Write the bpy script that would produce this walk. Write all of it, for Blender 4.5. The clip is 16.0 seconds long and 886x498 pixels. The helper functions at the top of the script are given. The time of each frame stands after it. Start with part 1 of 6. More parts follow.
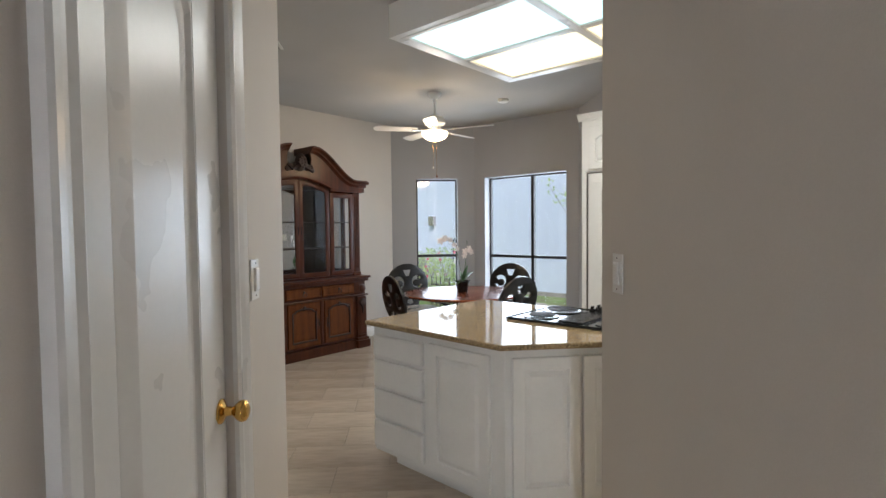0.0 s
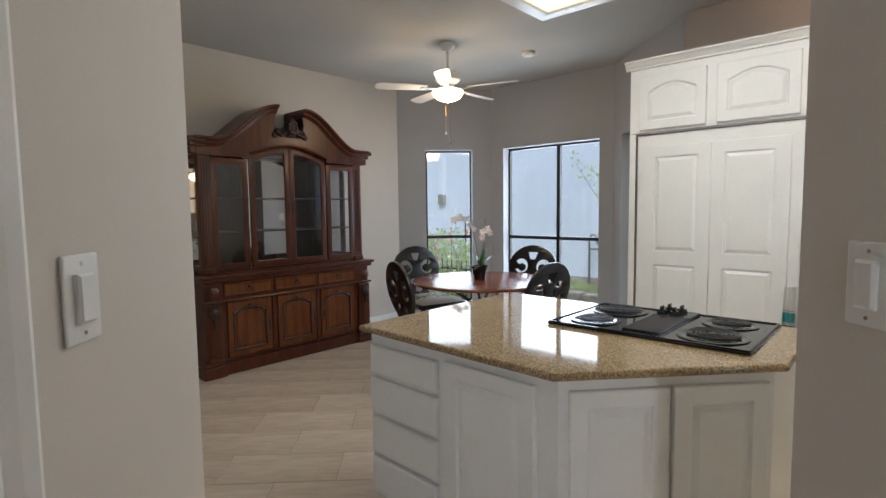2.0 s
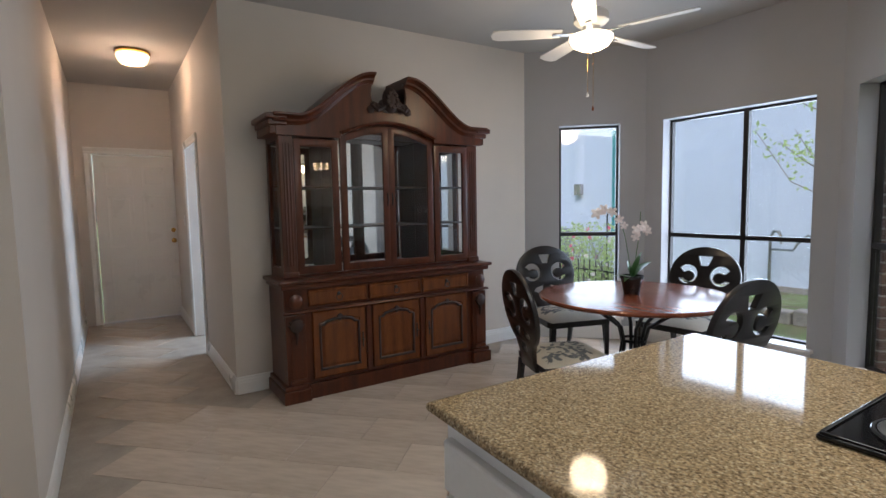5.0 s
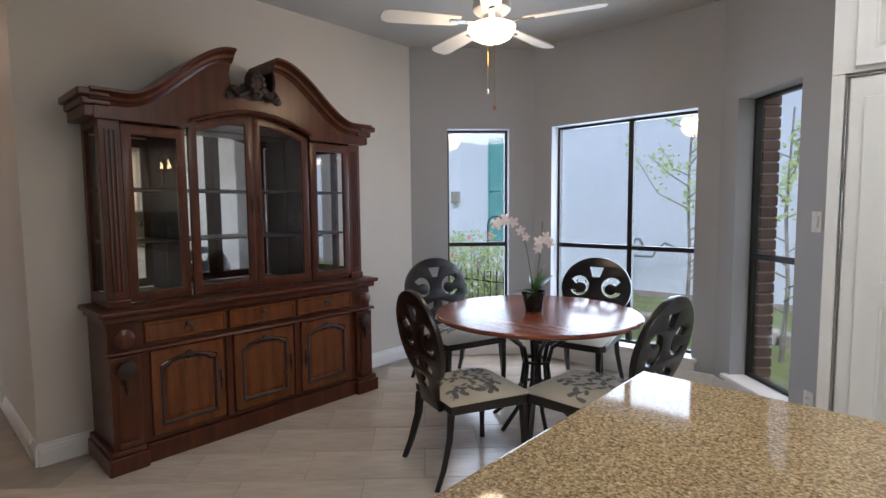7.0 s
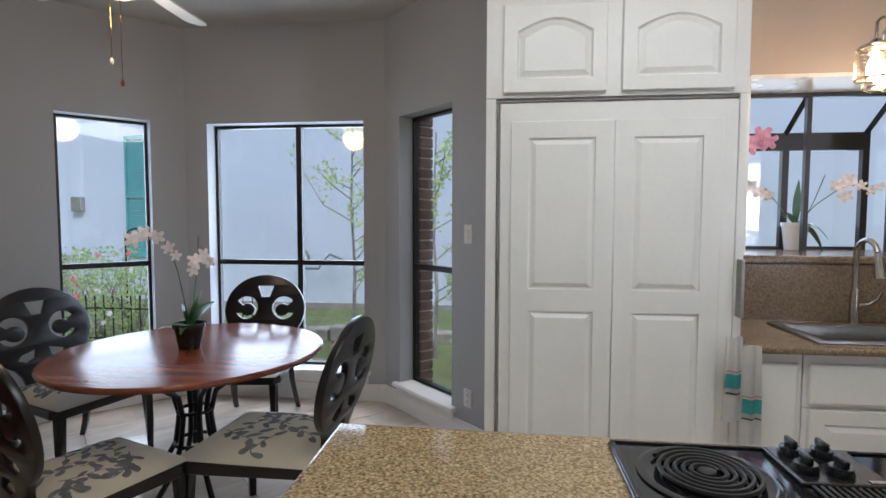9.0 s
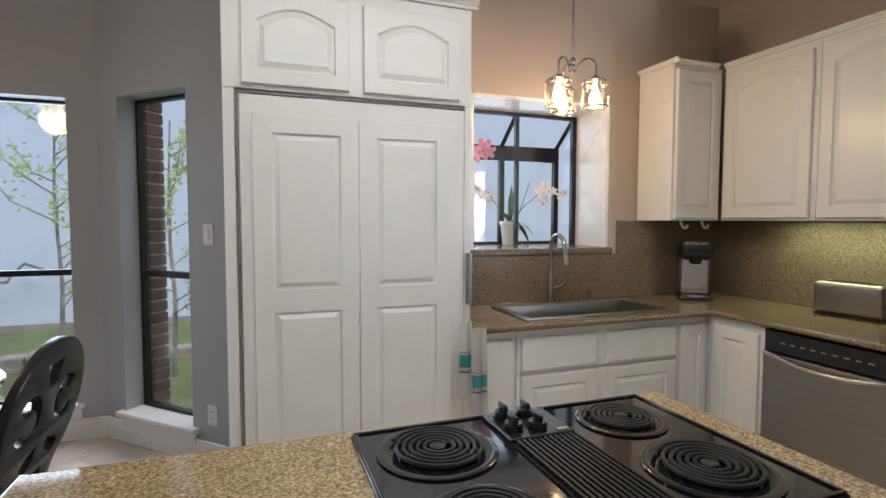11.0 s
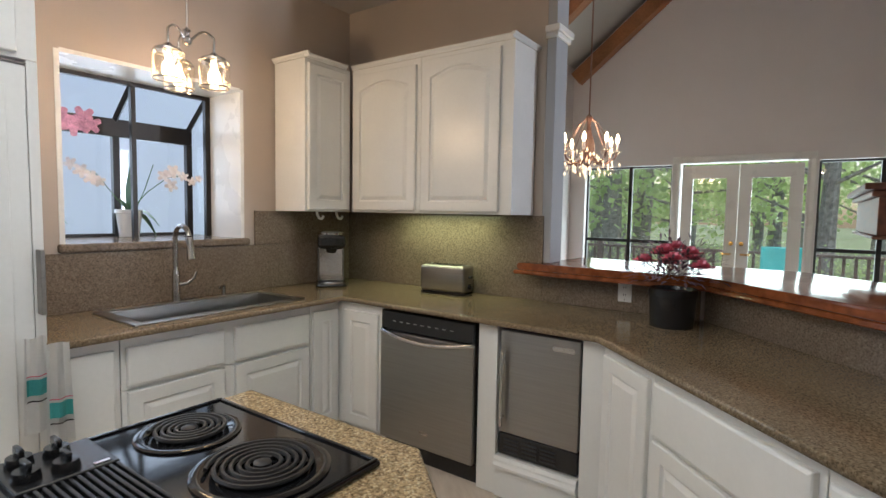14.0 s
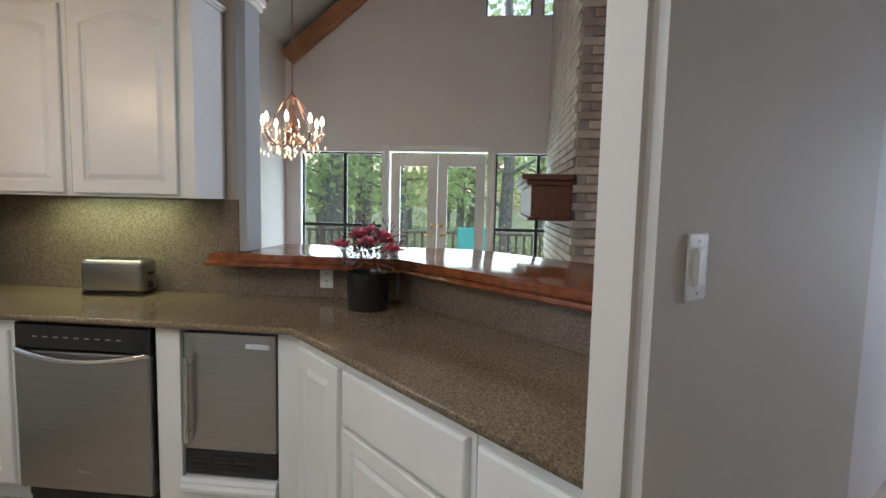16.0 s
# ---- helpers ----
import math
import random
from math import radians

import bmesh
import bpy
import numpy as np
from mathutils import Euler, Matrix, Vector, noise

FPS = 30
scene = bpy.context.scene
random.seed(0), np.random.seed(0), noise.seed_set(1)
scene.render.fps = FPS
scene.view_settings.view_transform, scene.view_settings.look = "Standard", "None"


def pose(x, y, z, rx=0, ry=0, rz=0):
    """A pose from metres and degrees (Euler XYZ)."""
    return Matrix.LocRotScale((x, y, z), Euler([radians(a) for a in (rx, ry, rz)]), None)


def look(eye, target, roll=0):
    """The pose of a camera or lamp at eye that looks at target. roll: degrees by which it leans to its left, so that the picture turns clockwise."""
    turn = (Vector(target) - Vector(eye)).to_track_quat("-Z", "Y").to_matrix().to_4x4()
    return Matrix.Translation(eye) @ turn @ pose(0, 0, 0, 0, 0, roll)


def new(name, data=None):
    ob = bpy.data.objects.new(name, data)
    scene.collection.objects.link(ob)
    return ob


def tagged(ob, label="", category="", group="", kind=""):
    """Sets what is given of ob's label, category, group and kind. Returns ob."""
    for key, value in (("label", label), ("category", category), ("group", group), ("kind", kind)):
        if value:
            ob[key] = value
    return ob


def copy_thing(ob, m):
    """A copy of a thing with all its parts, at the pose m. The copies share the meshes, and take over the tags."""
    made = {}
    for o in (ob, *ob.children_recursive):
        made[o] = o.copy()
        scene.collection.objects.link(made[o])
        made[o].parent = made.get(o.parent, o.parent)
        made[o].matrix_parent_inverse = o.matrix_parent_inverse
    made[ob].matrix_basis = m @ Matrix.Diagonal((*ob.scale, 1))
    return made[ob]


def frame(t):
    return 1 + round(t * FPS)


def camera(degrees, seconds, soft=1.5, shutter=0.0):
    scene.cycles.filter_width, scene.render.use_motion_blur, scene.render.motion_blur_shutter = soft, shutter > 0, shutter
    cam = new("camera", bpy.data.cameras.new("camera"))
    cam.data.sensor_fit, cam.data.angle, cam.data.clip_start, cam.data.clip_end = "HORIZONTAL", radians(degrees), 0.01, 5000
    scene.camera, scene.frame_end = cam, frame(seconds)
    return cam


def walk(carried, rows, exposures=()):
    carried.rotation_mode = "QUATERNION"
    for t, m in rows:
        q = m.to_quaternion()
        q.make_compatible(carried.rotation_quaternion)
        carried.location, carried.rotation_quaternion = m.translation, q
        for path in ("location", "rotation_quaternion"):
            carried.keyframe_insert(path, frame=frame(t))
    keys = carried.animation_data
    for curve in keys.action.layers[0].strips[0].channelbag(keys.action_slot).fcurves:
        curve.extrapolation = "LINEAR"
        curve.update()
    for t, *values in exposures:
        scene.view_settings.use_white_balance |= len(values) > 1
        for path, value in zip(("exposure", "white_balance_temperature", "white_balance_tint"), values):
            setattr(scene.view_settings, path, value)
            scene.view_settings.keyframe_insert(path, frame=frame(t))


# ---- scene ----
cam = camera(81.5, 16.0)
EXPO = 0.62
PATH = [
    (0, (-0.108, 0.331, 1.485), (-1.428, 1.831, 1.407), -0.6),
    (0.5, (-0.247, 0.501, 1.483), (-1.554, 2.012, 1.39), -0.3),
    (1, (-0.388, 0.645, 1.467), (-1.69, 2.157, 1.344), -0.3),
    (1.5, (-0.551, 0.791, 1.462), (-1.855, 2.301, 1.326), -0.4),
    (2, (-0.695, 0.917, 1.457), (-2.038, 2.391, 1.302), -0.7),
    (2.4, (-0.794, 1.039, 1.456), (-2.191, 2.46, 1.291), -0.7),
    (2.5, (-0.834, 1.099, 1.449), (-2.26, 2.492, 1.29), -0.8),
    (3, (-0.955, 1.262, 1.452), (-2.491, 2.532, 1.281), -0.9),
    (3.5, (-1.079, 1.383, 1.436), (-2.708, 2.529, 1.254), -0.8),
    (6, (-1.744, 1.883, 1.438), (-3.421, 2.959, 1.264), -1.1),
    (6.5, (-1.881, 1.912, 1.456), (-3.429, 3.167, 1.286), -0.9),
    (7, (-1.963, 1.989, 1.45), (-3.319, 3.451, 1.293), -0.5),
    (7.5, (-2.043, 2.13, 1.471), (-3.141, 3.796, 1.338), 0.0),
    (8, (-2.09, 2.236, 1.457), (-2.903, 4.059, 1.338), 0.3),
    (8.5, (-2.13, 2.298, 1.463), (-2.644, 4.227, 1.346), 0.3),
    (9, (-2.188, 2.357, 1.451), (-2.413, 4.341, 1.334), 0.1),
    (9.5, (-2.204, 2.379, 1.446), (-2.158, 4.374, 1.324), 0.1),
    (10, (-2.185, 2.38, 1.447), (-1.91, 4.357, 1.318), 0.0),
    (10.2, (-2.177, 2.38, 1.432), (-1.815, 4.343, 1.311), 0.0),
    (12.3, (-2.046, 2.373, 1.453), (-0.905, 4.011, 1.324), 1.1),
    (12.5, (-2.03, 2.371, 1.444), (-0.821, 3.960, 1.318), 1.3),
    (13, (-1.994, 2.357, 1.447), (-0.623, 3.807, 1.313), 1.3),
    (13.5, (-1.933, 2.322, 1.451), (-0.419, 3.622, 1.312), 1.2),
    (14, (-1.88, 2.296, 1.447), (-0.25, 3.446, 1.306), 1.0),
    (14.5, (-1.821, 2.257, 1.447), (-0.092, 3.252, 1.296), 1.0),
    (15, (-1.761, 2.225, 1.441), (0.063, 3.028, 1.281), 1.0),
    (15.5, (-1.703, 2.194, 1.436), (0.221, 2.714, 1.264), 1.1),
    (16, (-1.675, 2.193, 1.448), (0.306, 2.395, 1.268), 1.3),
]
walk(cam, [(t, look(eye, target, roll)) for t, eye, target, roll in PATH], [(0.0, EXPO + 0.3, 6150, 10), (1.5, EXPO + 0.2, 6100, 10), (3.5, EXPO + 0.05, 5800, 11), (7.0, EXPO + 0.15, 5850, 13.5), (9.5, EXPO - 0.08, 5700, 11), (12.5, EXPO + 0.05, 6150, 15), (14.5, EXPO + 0.07, 5650, 10), (16.0, EXPO + 0.02, 5550, 10)])

# ---------------- world and light ----------------
world = bpy.data.worlds.new("sky")
scene.world = world
world.use_nodes = True
sky = world.node_tree.nodes.new("ShaderNodeTexSky")
sky.sky_type, sky.sun_disc = "NISHITA", False
sky.sun_elevation, sky.sun_rotation, sky.dust_density, sky.air_density = radians(55), radians(60), 3.0, 1.3
world.node_tree.nodes["Background"].inputs[1].default_value = 0.15
world.node_tree.links.new(sky.outputs[0], world.node_tree.nodes["Background"].inputs[0])


def lamp(name, kind, where, energy, color, size=0.05, target=None, sy=None):
    d = bpy.data.lights.new(name, kind)
    d.energy, d.color = energy, color
    if kind == "AREA":
        d.size = size
        if sy:
            d.shape, d.size_y = "RECTANGLE", sy
    elif kind == "SUN":
        d.angle = size
    else:
        d.shadow_soft_size = size
    o = new(name, d)
    o.matrix_world = look(where, target) if target else pose(*where)
    return o


lamp("sun", "SUN", (6, -8, 14), 1.45, (1.0, 0.98, 0.95), radians(25), (0, 4, 0))
lamp("light_box_lamp", "AREA", (-1.65, 3.41, 2.715), 17, (1.0, 0.95, 0.87), 1.7, (-1.65, 3.41, 0), 1.15)
lamp("fan_lamp", "POINT", (-3.92, 4.55, 2.38), 8, (1.0, 0.72, 0.42), 0.13)
lamp("hall_lamp", "POINT", (-7.40, 2.03, 2.80), 8, (1.0, 0.66, 0.42), 0.06)
for px, py in ((-0.628, 4.759), (-0.423, 4.723), (-0.494, 4.918)):
    lamp("pendant_lamp", "POINT", (px, py, 2.08), 1.9, (1.0, 0.66, 0.38), 0.03)
lamp("chandelier_lamp", "POINT", (2.05, 3.71, 2.10), 10, (1.0, 0.65, 0.38), 0.12)
lamp("under_cabinet_lamp", "AREA", (0.88, 4.30, 1.425), 2.2, (0.92, 1.0, 0.50), 0.7, (0.94, 4.301, 0), 0.06)
lamp("bay_window_sky", "AREA", (-3.9, 6.75, 1.3), 30, (0.80, 0.90, 1.0), 1.3, (-3.9, 0, 1.0), 1.9)
lamp("side_window_sky", "AREA", (-5.42, 6.22, 1.3), 9, (0.80, 0.90, 1.0), 0.6, (-3.5, 4.3, 1.0), 1.9)
lamp("garden_window_sky", "AREA", (-0.45, 5.95, 1.8), 3.5, (0.80, 0.90, 1.0), 0.9, (-0.45, 3, 1.2), 0.8)
lamp("living_window_sky", "AREA", (5.1, 3.1, 1.2), 50, (0.88, 1.0, 0.90), 3.2, (1.0, 3.1, 1.0), 1.8)
# Unseen area lamp, added to brighten the living room walls.
lamp("living_south_fill", "AREA", (3.0, -2.9, 1.4), 330, (0.95, 0.97, 1.0), 1.8, (3.0, 2.0, 2.4), 1.6)
# Unseen area lamp in the side room, added to light its doorway blue.
lamp("hall_room_fill", "AREA", (-7.3, 4.4, 1.5), 40, (0.72, 0.86, 1.0), 1.2, (-7.4, 2.5, 1.0), 1.4)
# Unseen area lamp behind the start, added to light the corridor.
lamp("front_room_fill", "AREA", (2.6, -2.4, 1.7), 165, (0.92, 0.95, 1.0), 1.8, (0, 0.6, 1.2), 1.8)


# ---------------- materials ----------------
def mat(name, color, rough=0.6, metal=0.0, var=0.08, scale=6.0, bump=0.0, fine=120.0, spec=0.5, coat=0.0, tint=None, stretch=(1, 1, 1), rand=0.0, rvar=0.1):
    m = bpy.data.materials.new(name)
    m.use_nodes = True
    n, l = m.node_tree.nodes, m.node_tree.links
    b = n["Principled BSDF"]
    co = n.new("ShaderNodeTexCoord")
    mp = n.new("ShaderNodeMapping")
    mp.inputs["Scale"].default_value = stretch
    l.new(co.outputs["Object"], mp.inputs[0])
    big, small = n.new("ShaderNodeTexNoise"), n.new("ShaderNodeTexNoise")
    big.inputs["Scale"].default_value, small.inputs["Scale"].default_value = scale, fine
    big.inputs["Detail"].default_value, small.inputs["Detail"].default_value = 4, 3
    for t in (big, small):
        l.new(mp.outputs[0], t.inputs["Vector"])
    ramp = n.new("ShaderNodeMix")
    ramp.data_type = "RGBA"
    dark = tint or tuple(c * (1 - 2 * var) for c in color)
    ramp.inputs["A"].default_value, ramp.inputs["B"].default_value = (*dark, 1), (*[min(1, c * (1 + var)) for c in color], 1)
    add = n.new("ShaderNodeMath")
    add.operation = "MULTIPLY_ADD"
    add.inputs[1].default_value, add.inputs[2].default_value = 0.35, 0.0
    l.new(small.outputs[0], add.inputs[0])
    a2 = n.new("ShaderNodeMath")
    a2.operation = "MULTIPLY_ADD"
    a2.inputs[1].default_value = 0.75
    l.new(big.outputs[0], a2.inputs[0])
    l.new(add.outputs[0], a2.inputs[2])
    mr = n.new("ShaderNodeMapRange")
    mr.inputs["From Min"].default_value, mr.inputs["From Max"].default_value = 0.35, 0.75
    l.new(a2.outputs[0], mr.inputs[0])
    fac = mr.outputs[0]
    if rand:
        oi = n.new("ShaderNodeObjectInfo")
        r2 = n.new("ShaderNodeMath")
        r2.operation = "MULTIPLY_ADD"
        r2.inputs[1].default_value = rand
        l.new(oi.outputs["Random"], r2.inputs[0])
        l.new(fac, r2.inputs[2])
        fac = r2.outputs[0]
    l.new(fac, ramp.inputs["Factor"])
    l.new(ramp.outputs["Result"], b.inputs["Base Color"])
    rr = n.new("ShaderNodeMapRange")
    rr.inputs["To Min"].default_value, rr.inputs["To Max"].default_value = max(0.02, rough - rvar * rough), min(1, rough + rvar * rough)
    l.new(big.outputs[0], rr.inputs[0])
    l.new(rr.outputs[0], b.inputs["Roughness"])
    b.inputs["Metallic"].default_value, b.inputs["Specular IOR Level"].default_value, b.inputs["Coat Weight"].default_value = metal, spec, coat
    b.inputs["Coat Roughness"].default_value = 0.08
    if bump:
        bp = n.new("ShaderNodeBump")
        bp.inputs["Strength"].default_value, bp.inputs["Distance"].default_value = bump, 0.002
        l.new(small.outputs[0], bp.inputs["Height"])
        l.new(bp.outputs[0], b.inputs["Normal"])
    return m


def glow(name, color, strength, var=0.0):
    m = bpy.data.materials.new(name)
    m.use_nodes = True
    n, l = m.node_tree.nodes, m.node_tree.links
    b = n["Principled BSDF"]
    b.inputs["Base Color"].default_value = (*color, 1)
    b.inputs["Emission Color"].default_value, b.inputs["Emission Strength"].default_value = (*color, 1), strength
    return m


def pane_glass(name, gloss=0.06, tint=(1, 1, 1)):
    m = bpy.data.materials.new(name)
    m.use_nodes = True
    n, l = m.node_tree.nodes, m.node_tree.links
    n.remove(n["Principled BSDF"])
    t, g, mx = n.new("ShaderNodeBsdfTransparent"), n.new("ShaderNodeBsdfGlossy"), n.new("ShaderNodeMixShader")
    t.inputs[0].default_value = (*tint, 1)
    g.inputs["Roughness"].default_value = 0.02
    mx.inputs[0].default_value = gloss
    l.new(t.outputs[0], mx.inputs[1])
    l.new(g.outputs[0], mx.inputs[2])
    l.new(mx.outputs[0], n["Material Output"].inputs[0])
    return m


def granite(name, base, dark, light, rough=0.06, mottle=0.4):
    m = bpy.data.materials.new(name)
    m.use_nodes = True
    n, l = m.node_tree.nodes, m.node_tree.links
    b = n["Principled BSDF"]
    co = n.new("ShaderNodeTexCoord")
    v, v2, no = n.new("ShaderNodeTexVoronoi"), n.new("ShaderNodeTexNoise"), n.new("ShaderNodeTexNoise")
    v.inputs["Scale"].default_value, v2.inputs["Scale"].default_value, no.inputs["Scale"].default_value = 230, 120, 5
    v2.inputs["Detail"].default_value, no.inputs["Detail"].default_value = 5, 3
    for t in (v, v2, no):
        l.new(co.outputs["Object"], t.inputs["Vector"])
    sep = n.new("ShaderNodeSeparateColor")
    l.new(v.outputs["Color"], sep.inputs[0])
    r = n.new("ShaderNodeValToRGB")
    e = r.color_ramp.elements
    e[0].position, e[0].color = 0.0, (*dark, 1)
    e[1].position, e[1].color = 1.0, (*light, 1)
    for p, c in ((0.16, dark), (0.24, base), (0.78, base), (0.86, light)):
        x = e.new(p)
        x.color = (*c, 1)
    l.new(sep.outputs[0], r.inputs[0])
    mx = n.new("ShaderNodeMix")
    mx.data_type, mx.blend_type = "RGBA", "OVERLAY"
    mx.inputs["Factor"].default_value = mottle
    l.new(r.outputs[0], mx.inputs["A"])
    mr = n.new("ShaderNodeMapRange")
    mr.inputs["From Min"].default_value, mr.inputs["From Max"].default_value = 0.36, 0.64
    l.new(v2.outputs[0], mr.inputs[0])
    l.new(mr.outputs[0], mx.inputs["B"])
    m2 = n.new("ShaderNodeMix")
    m2.data_type, m2.blend_type = "RGBA", "MULTIPLY"
    m2.inputs["Factor"].default_value = 0.3
    l.new(mx.outputs["Result"], m2.inputs["A"])
    l.new(no.outputs[0], m2.inputs["B"])
    l.new(m2.outputs["Result"], b.inputs["Base Color"])
    b.inputs["Roughness"].default_value = rough
    b.inputs["Specular IOR Level"].default_value = 0.3
    return m


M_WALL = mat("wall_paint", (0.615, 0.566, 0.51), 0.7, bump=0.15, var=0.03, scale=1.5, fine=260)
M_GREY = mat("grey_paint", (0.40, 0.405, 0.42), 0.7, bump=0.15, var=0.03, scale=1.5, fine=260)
# Sink and range walls: the lamps' warm tan is put into the colour.
M_WALL_LAMPLIT = mat("lamplit_wall_paint", (0.47, 0.40, 0.34), 0.7, bump=0.15, var=0.04, scale=1.5, fine=260)
M_LIV = mat("living_paint", (0.72, 0.68, 0.675), 0.75, bump=0.15, var=0.03, scale=1.5, fine=260)
# White ceiling in dim light: the shade is put into this darker colour.
M_CEIL = mat("ceiling_paint_dimmed", (0.46, 0.445, 0.42), 0.85, bump=0.3, var=0.03, scale=2, fine=180)
M_WHITE = mat("white_enamel", (0.78, 0.77, 0.74), 0.28, bump=0.04, var=0.02, scale=3, fine=60)
M_CAB = mat("cabinet_enamel", (0.76, 0.755, 0.73), 0.3, bump=0.05, var=0.025, scale=4, fine=50)
M_TILE = mat("floor_tile_stone", (0.64, 0.55, 0.455), 0.18, var=0.10, scale=2.2, fine=14, tint=(0.45, 0.375, 0.295), stretch=(0.5, 2.2, 1), rand=0.22, rvar=0.3, bump=0.02)
M_GROUT = mat("grout", (0.42, 0.37, 0.31), 0.9, var=0.1)
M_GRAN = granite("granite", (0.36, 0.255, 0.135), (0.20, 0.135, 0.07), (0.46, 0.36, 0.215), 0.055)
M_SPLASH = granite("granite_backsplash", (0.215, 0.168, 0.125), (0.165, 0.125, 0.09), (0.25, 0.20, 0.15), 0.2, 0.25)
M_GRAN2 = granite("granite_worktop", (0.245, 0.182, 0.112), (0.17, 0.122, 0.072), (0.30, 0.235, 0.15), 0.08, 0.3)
M_ROSEG = mat("rose_gold", (0.30, 0.19, 0.15), 0.3, metal=1.0, var=0.1)
M_HUTCH = mat("cherry_wood", (0.080, 0.021, 0.0075), 0.30, spec=0.4, var=0.3, scale=3, fine=30, tint=(0.040, 0.010, 0.004), stretch=(6, 6, 0.8), bump=0.05)
M_HPANEL = mat("cherry_panel", (0.150, 0.047, 0.013), 0.26, spec=0.4, var=0.3, scale=3, fine=25, tint=(0.075, 0.022, 0.007), stretch=(6, 6, 0.8), bump=0.05)
M_HDARK = mat("cherry_dark", (0.032, 0.012, 0.007), 0.6, var=0.3, scale=8)
M_TABLE = mat("table_wood", (0.20, 0.055, 0.022), 0.2, var=0.25, scale=3, fine=50, tint=(0.10, 0.026, 0.012), stretch=(1, 8, 1))
M_BLACK = mat("black_lacquer", (0.012, 0.010, 0.010), 0.3, var=0.2, scale=10)
M_IRON = mat("black_iron", (0.015, 0.015, 0.016), 0.45, metal=0.3, var=0.2)
M_FRAME = mat("bronze_frame", (0.028, 0.025, 0.024), 0.4, metal=0.4, var=0.15)
M_STEEL = mat("brushed_steel", (0.36, 0.35, 0.33), 0.32, metal=1.0, var=0.05, scale=3, fine=90, stretch=(1, 1, 30))
M_CHROME = mat("chrome", (0.62, 0.61, 0.60), 0.14, metal=1.0, var=0.03)
M_NICKEL = mat("brushed_nickel", (0.45, 0.43, 0.41), 0.25, metal=1.0, var=0.05)
M_BRASS = mat("brass", (0.72, 0.44, 0.12), 0.16, metal=1.0, var=0.08)
M_PLASTIC = mat("black_plastic", (0.014, 0.014, 0.015), 0.25, var=0.1)
M_ENAMEL = mat("black_enamel", (0.010, 0.010, 0.011), 0.07, var=0.1, scale=3)
M_WPLAST = mat("white_plastic", (0.74, 0.73, 0.70), 0.35, var=0.02)
M_OAK = mat("bar_oak", (0.27, 0.085, 0.028), 0.12, var=0.25, scale=3, fine=60, tint=(0.14, 0.038, 0.014), stretch=(1.2, 8, 8))
M_MANTEL = mat("mantel_wood", (0.15, 0.055, 0.028), 0.55, var=0.25, scale=3, fine=50, stretch=(1.2, 8, 8))
M_BEAM = mat("beam_wood", (0.36, 0.16, 0.07), 0.5, var=0.2, scale=3, fine=40, stretch=(6, 1, 1))
M_GLASS = pane_glass("window_glass", 0.05)
M_CGLASS = pane_glass("cabinet_glass", 0.07)
M_MIRROR = mat("mirror_back", (0.86, 0.87, 0.86), 0.03, metal=1.0, var=0.01)
M_STUCCO = mat("white_stucco", (0.64, 0.68, 0.76), 0.9, var=0.03, scale=1, bump=0.4, fine=60)
M_TEAL = mat("teal_shutter", (0.14, 0.40, 0.40), 0.5, var=0.1)
M_GRASS = mat("lawn", (0.13, 0.20, 0.05), 0.95, var=0.4, scale=3, fine=60, tint=(0.16, 0.13, 0.07), bump=1.0)
M_LEAF = mat("leaf", (0.40, 0.50, 0.20), 0.5, var=0.35, scale=5, rand=0.3)
_n, _l = M_LEAF.node_tree.nodes, M_LEAF.node_tree.links
_tr, _mx = _n.new("ShaderNodeBsdfTranslucent"), _n.new("ShaderNodeMixShader")
_tr.inputs[0].default_value, _mx.inputs[0].default_value = (0.68, 0.82, 0.38, 1), 0.58
_l.new(_n["Principled BSDF"].outputs[0], _mx.inputs[1])
_l.new(_tr.outputs[0], _mx.inputs[2])
_l.new(_mx.outputs[0], _n["Material Output"].inputs[0])
M_LEAFD = mat("dark_leaf", (0.05, 0.13, 0.03), 0.3, var=0.25, scale=8)
M_BARK = mat("bark", (0.36, 0.325, 0.29), 0.9, var=0.3, scale=12, bump=0.6)
M_BRICK = mat("brown_brick", (0.13, 0.078, 0.058), 0.9, var=0.3, scale=10, bump=0.6, rand=0.4)
M_PBRICK = mat("painted_brick", (0.42, 0.36, 0.30), 0.9, var=0.25, scale=5, bump=0.6, rand=0.7, tint=(0.13, 0.085, 0.065))
M_WBRICK = mat("whitewashed_brick", (0.50, 0.45, 0.39), 0.9, var=0.2, scale=4, bump=0.6, tint=(0.36, 0.30, 0.25))
M_MORTAR = mat("mortar", (0.36, 0.32, 0.28), 0.95, var=0.15, scale=9, bump=0.5)
M_STONE = mat("garden_stone", (0.36, 0.32, 0.27), 0.95, var=0.25, scale=6, bump=0.6, rand=0.3)
M_FABRIC = mat("seat_fabric", (0.50, 0.46, 0.37), 0.9, var=0.06, scale=9, fine=240, bump=0.3)
M_PRINT = mat("seat_leaf_print", (0.15, 0.155, 0.16), 0.9, var=0.25, scale=20, fine=240, bump=0.3)
M_PINK = mat("pink_petal", (0.75, 0.16, 0.24), 0.5, var=0.2, scale=20)
M_ORCH = mat("orchid_pink", (0.66, 0.33, 0.50), 0.5, var=0.25, scale=30)
M_WPET = mat("white_petal", (0.80, 0.76, 0.74), 0.5, var=0.08, scale=30, tint=(0.74, 0.64, 0.62))
M_GREYLEAF = mat("dried_foliage", (0.20, 0.13, 0.16), 0.8, var=0.3, scale=20, rand=0.4)
M_CERAM = mat("white_ceramic", (0.78, 0.77, 0.75), 0.2, var=0.02)
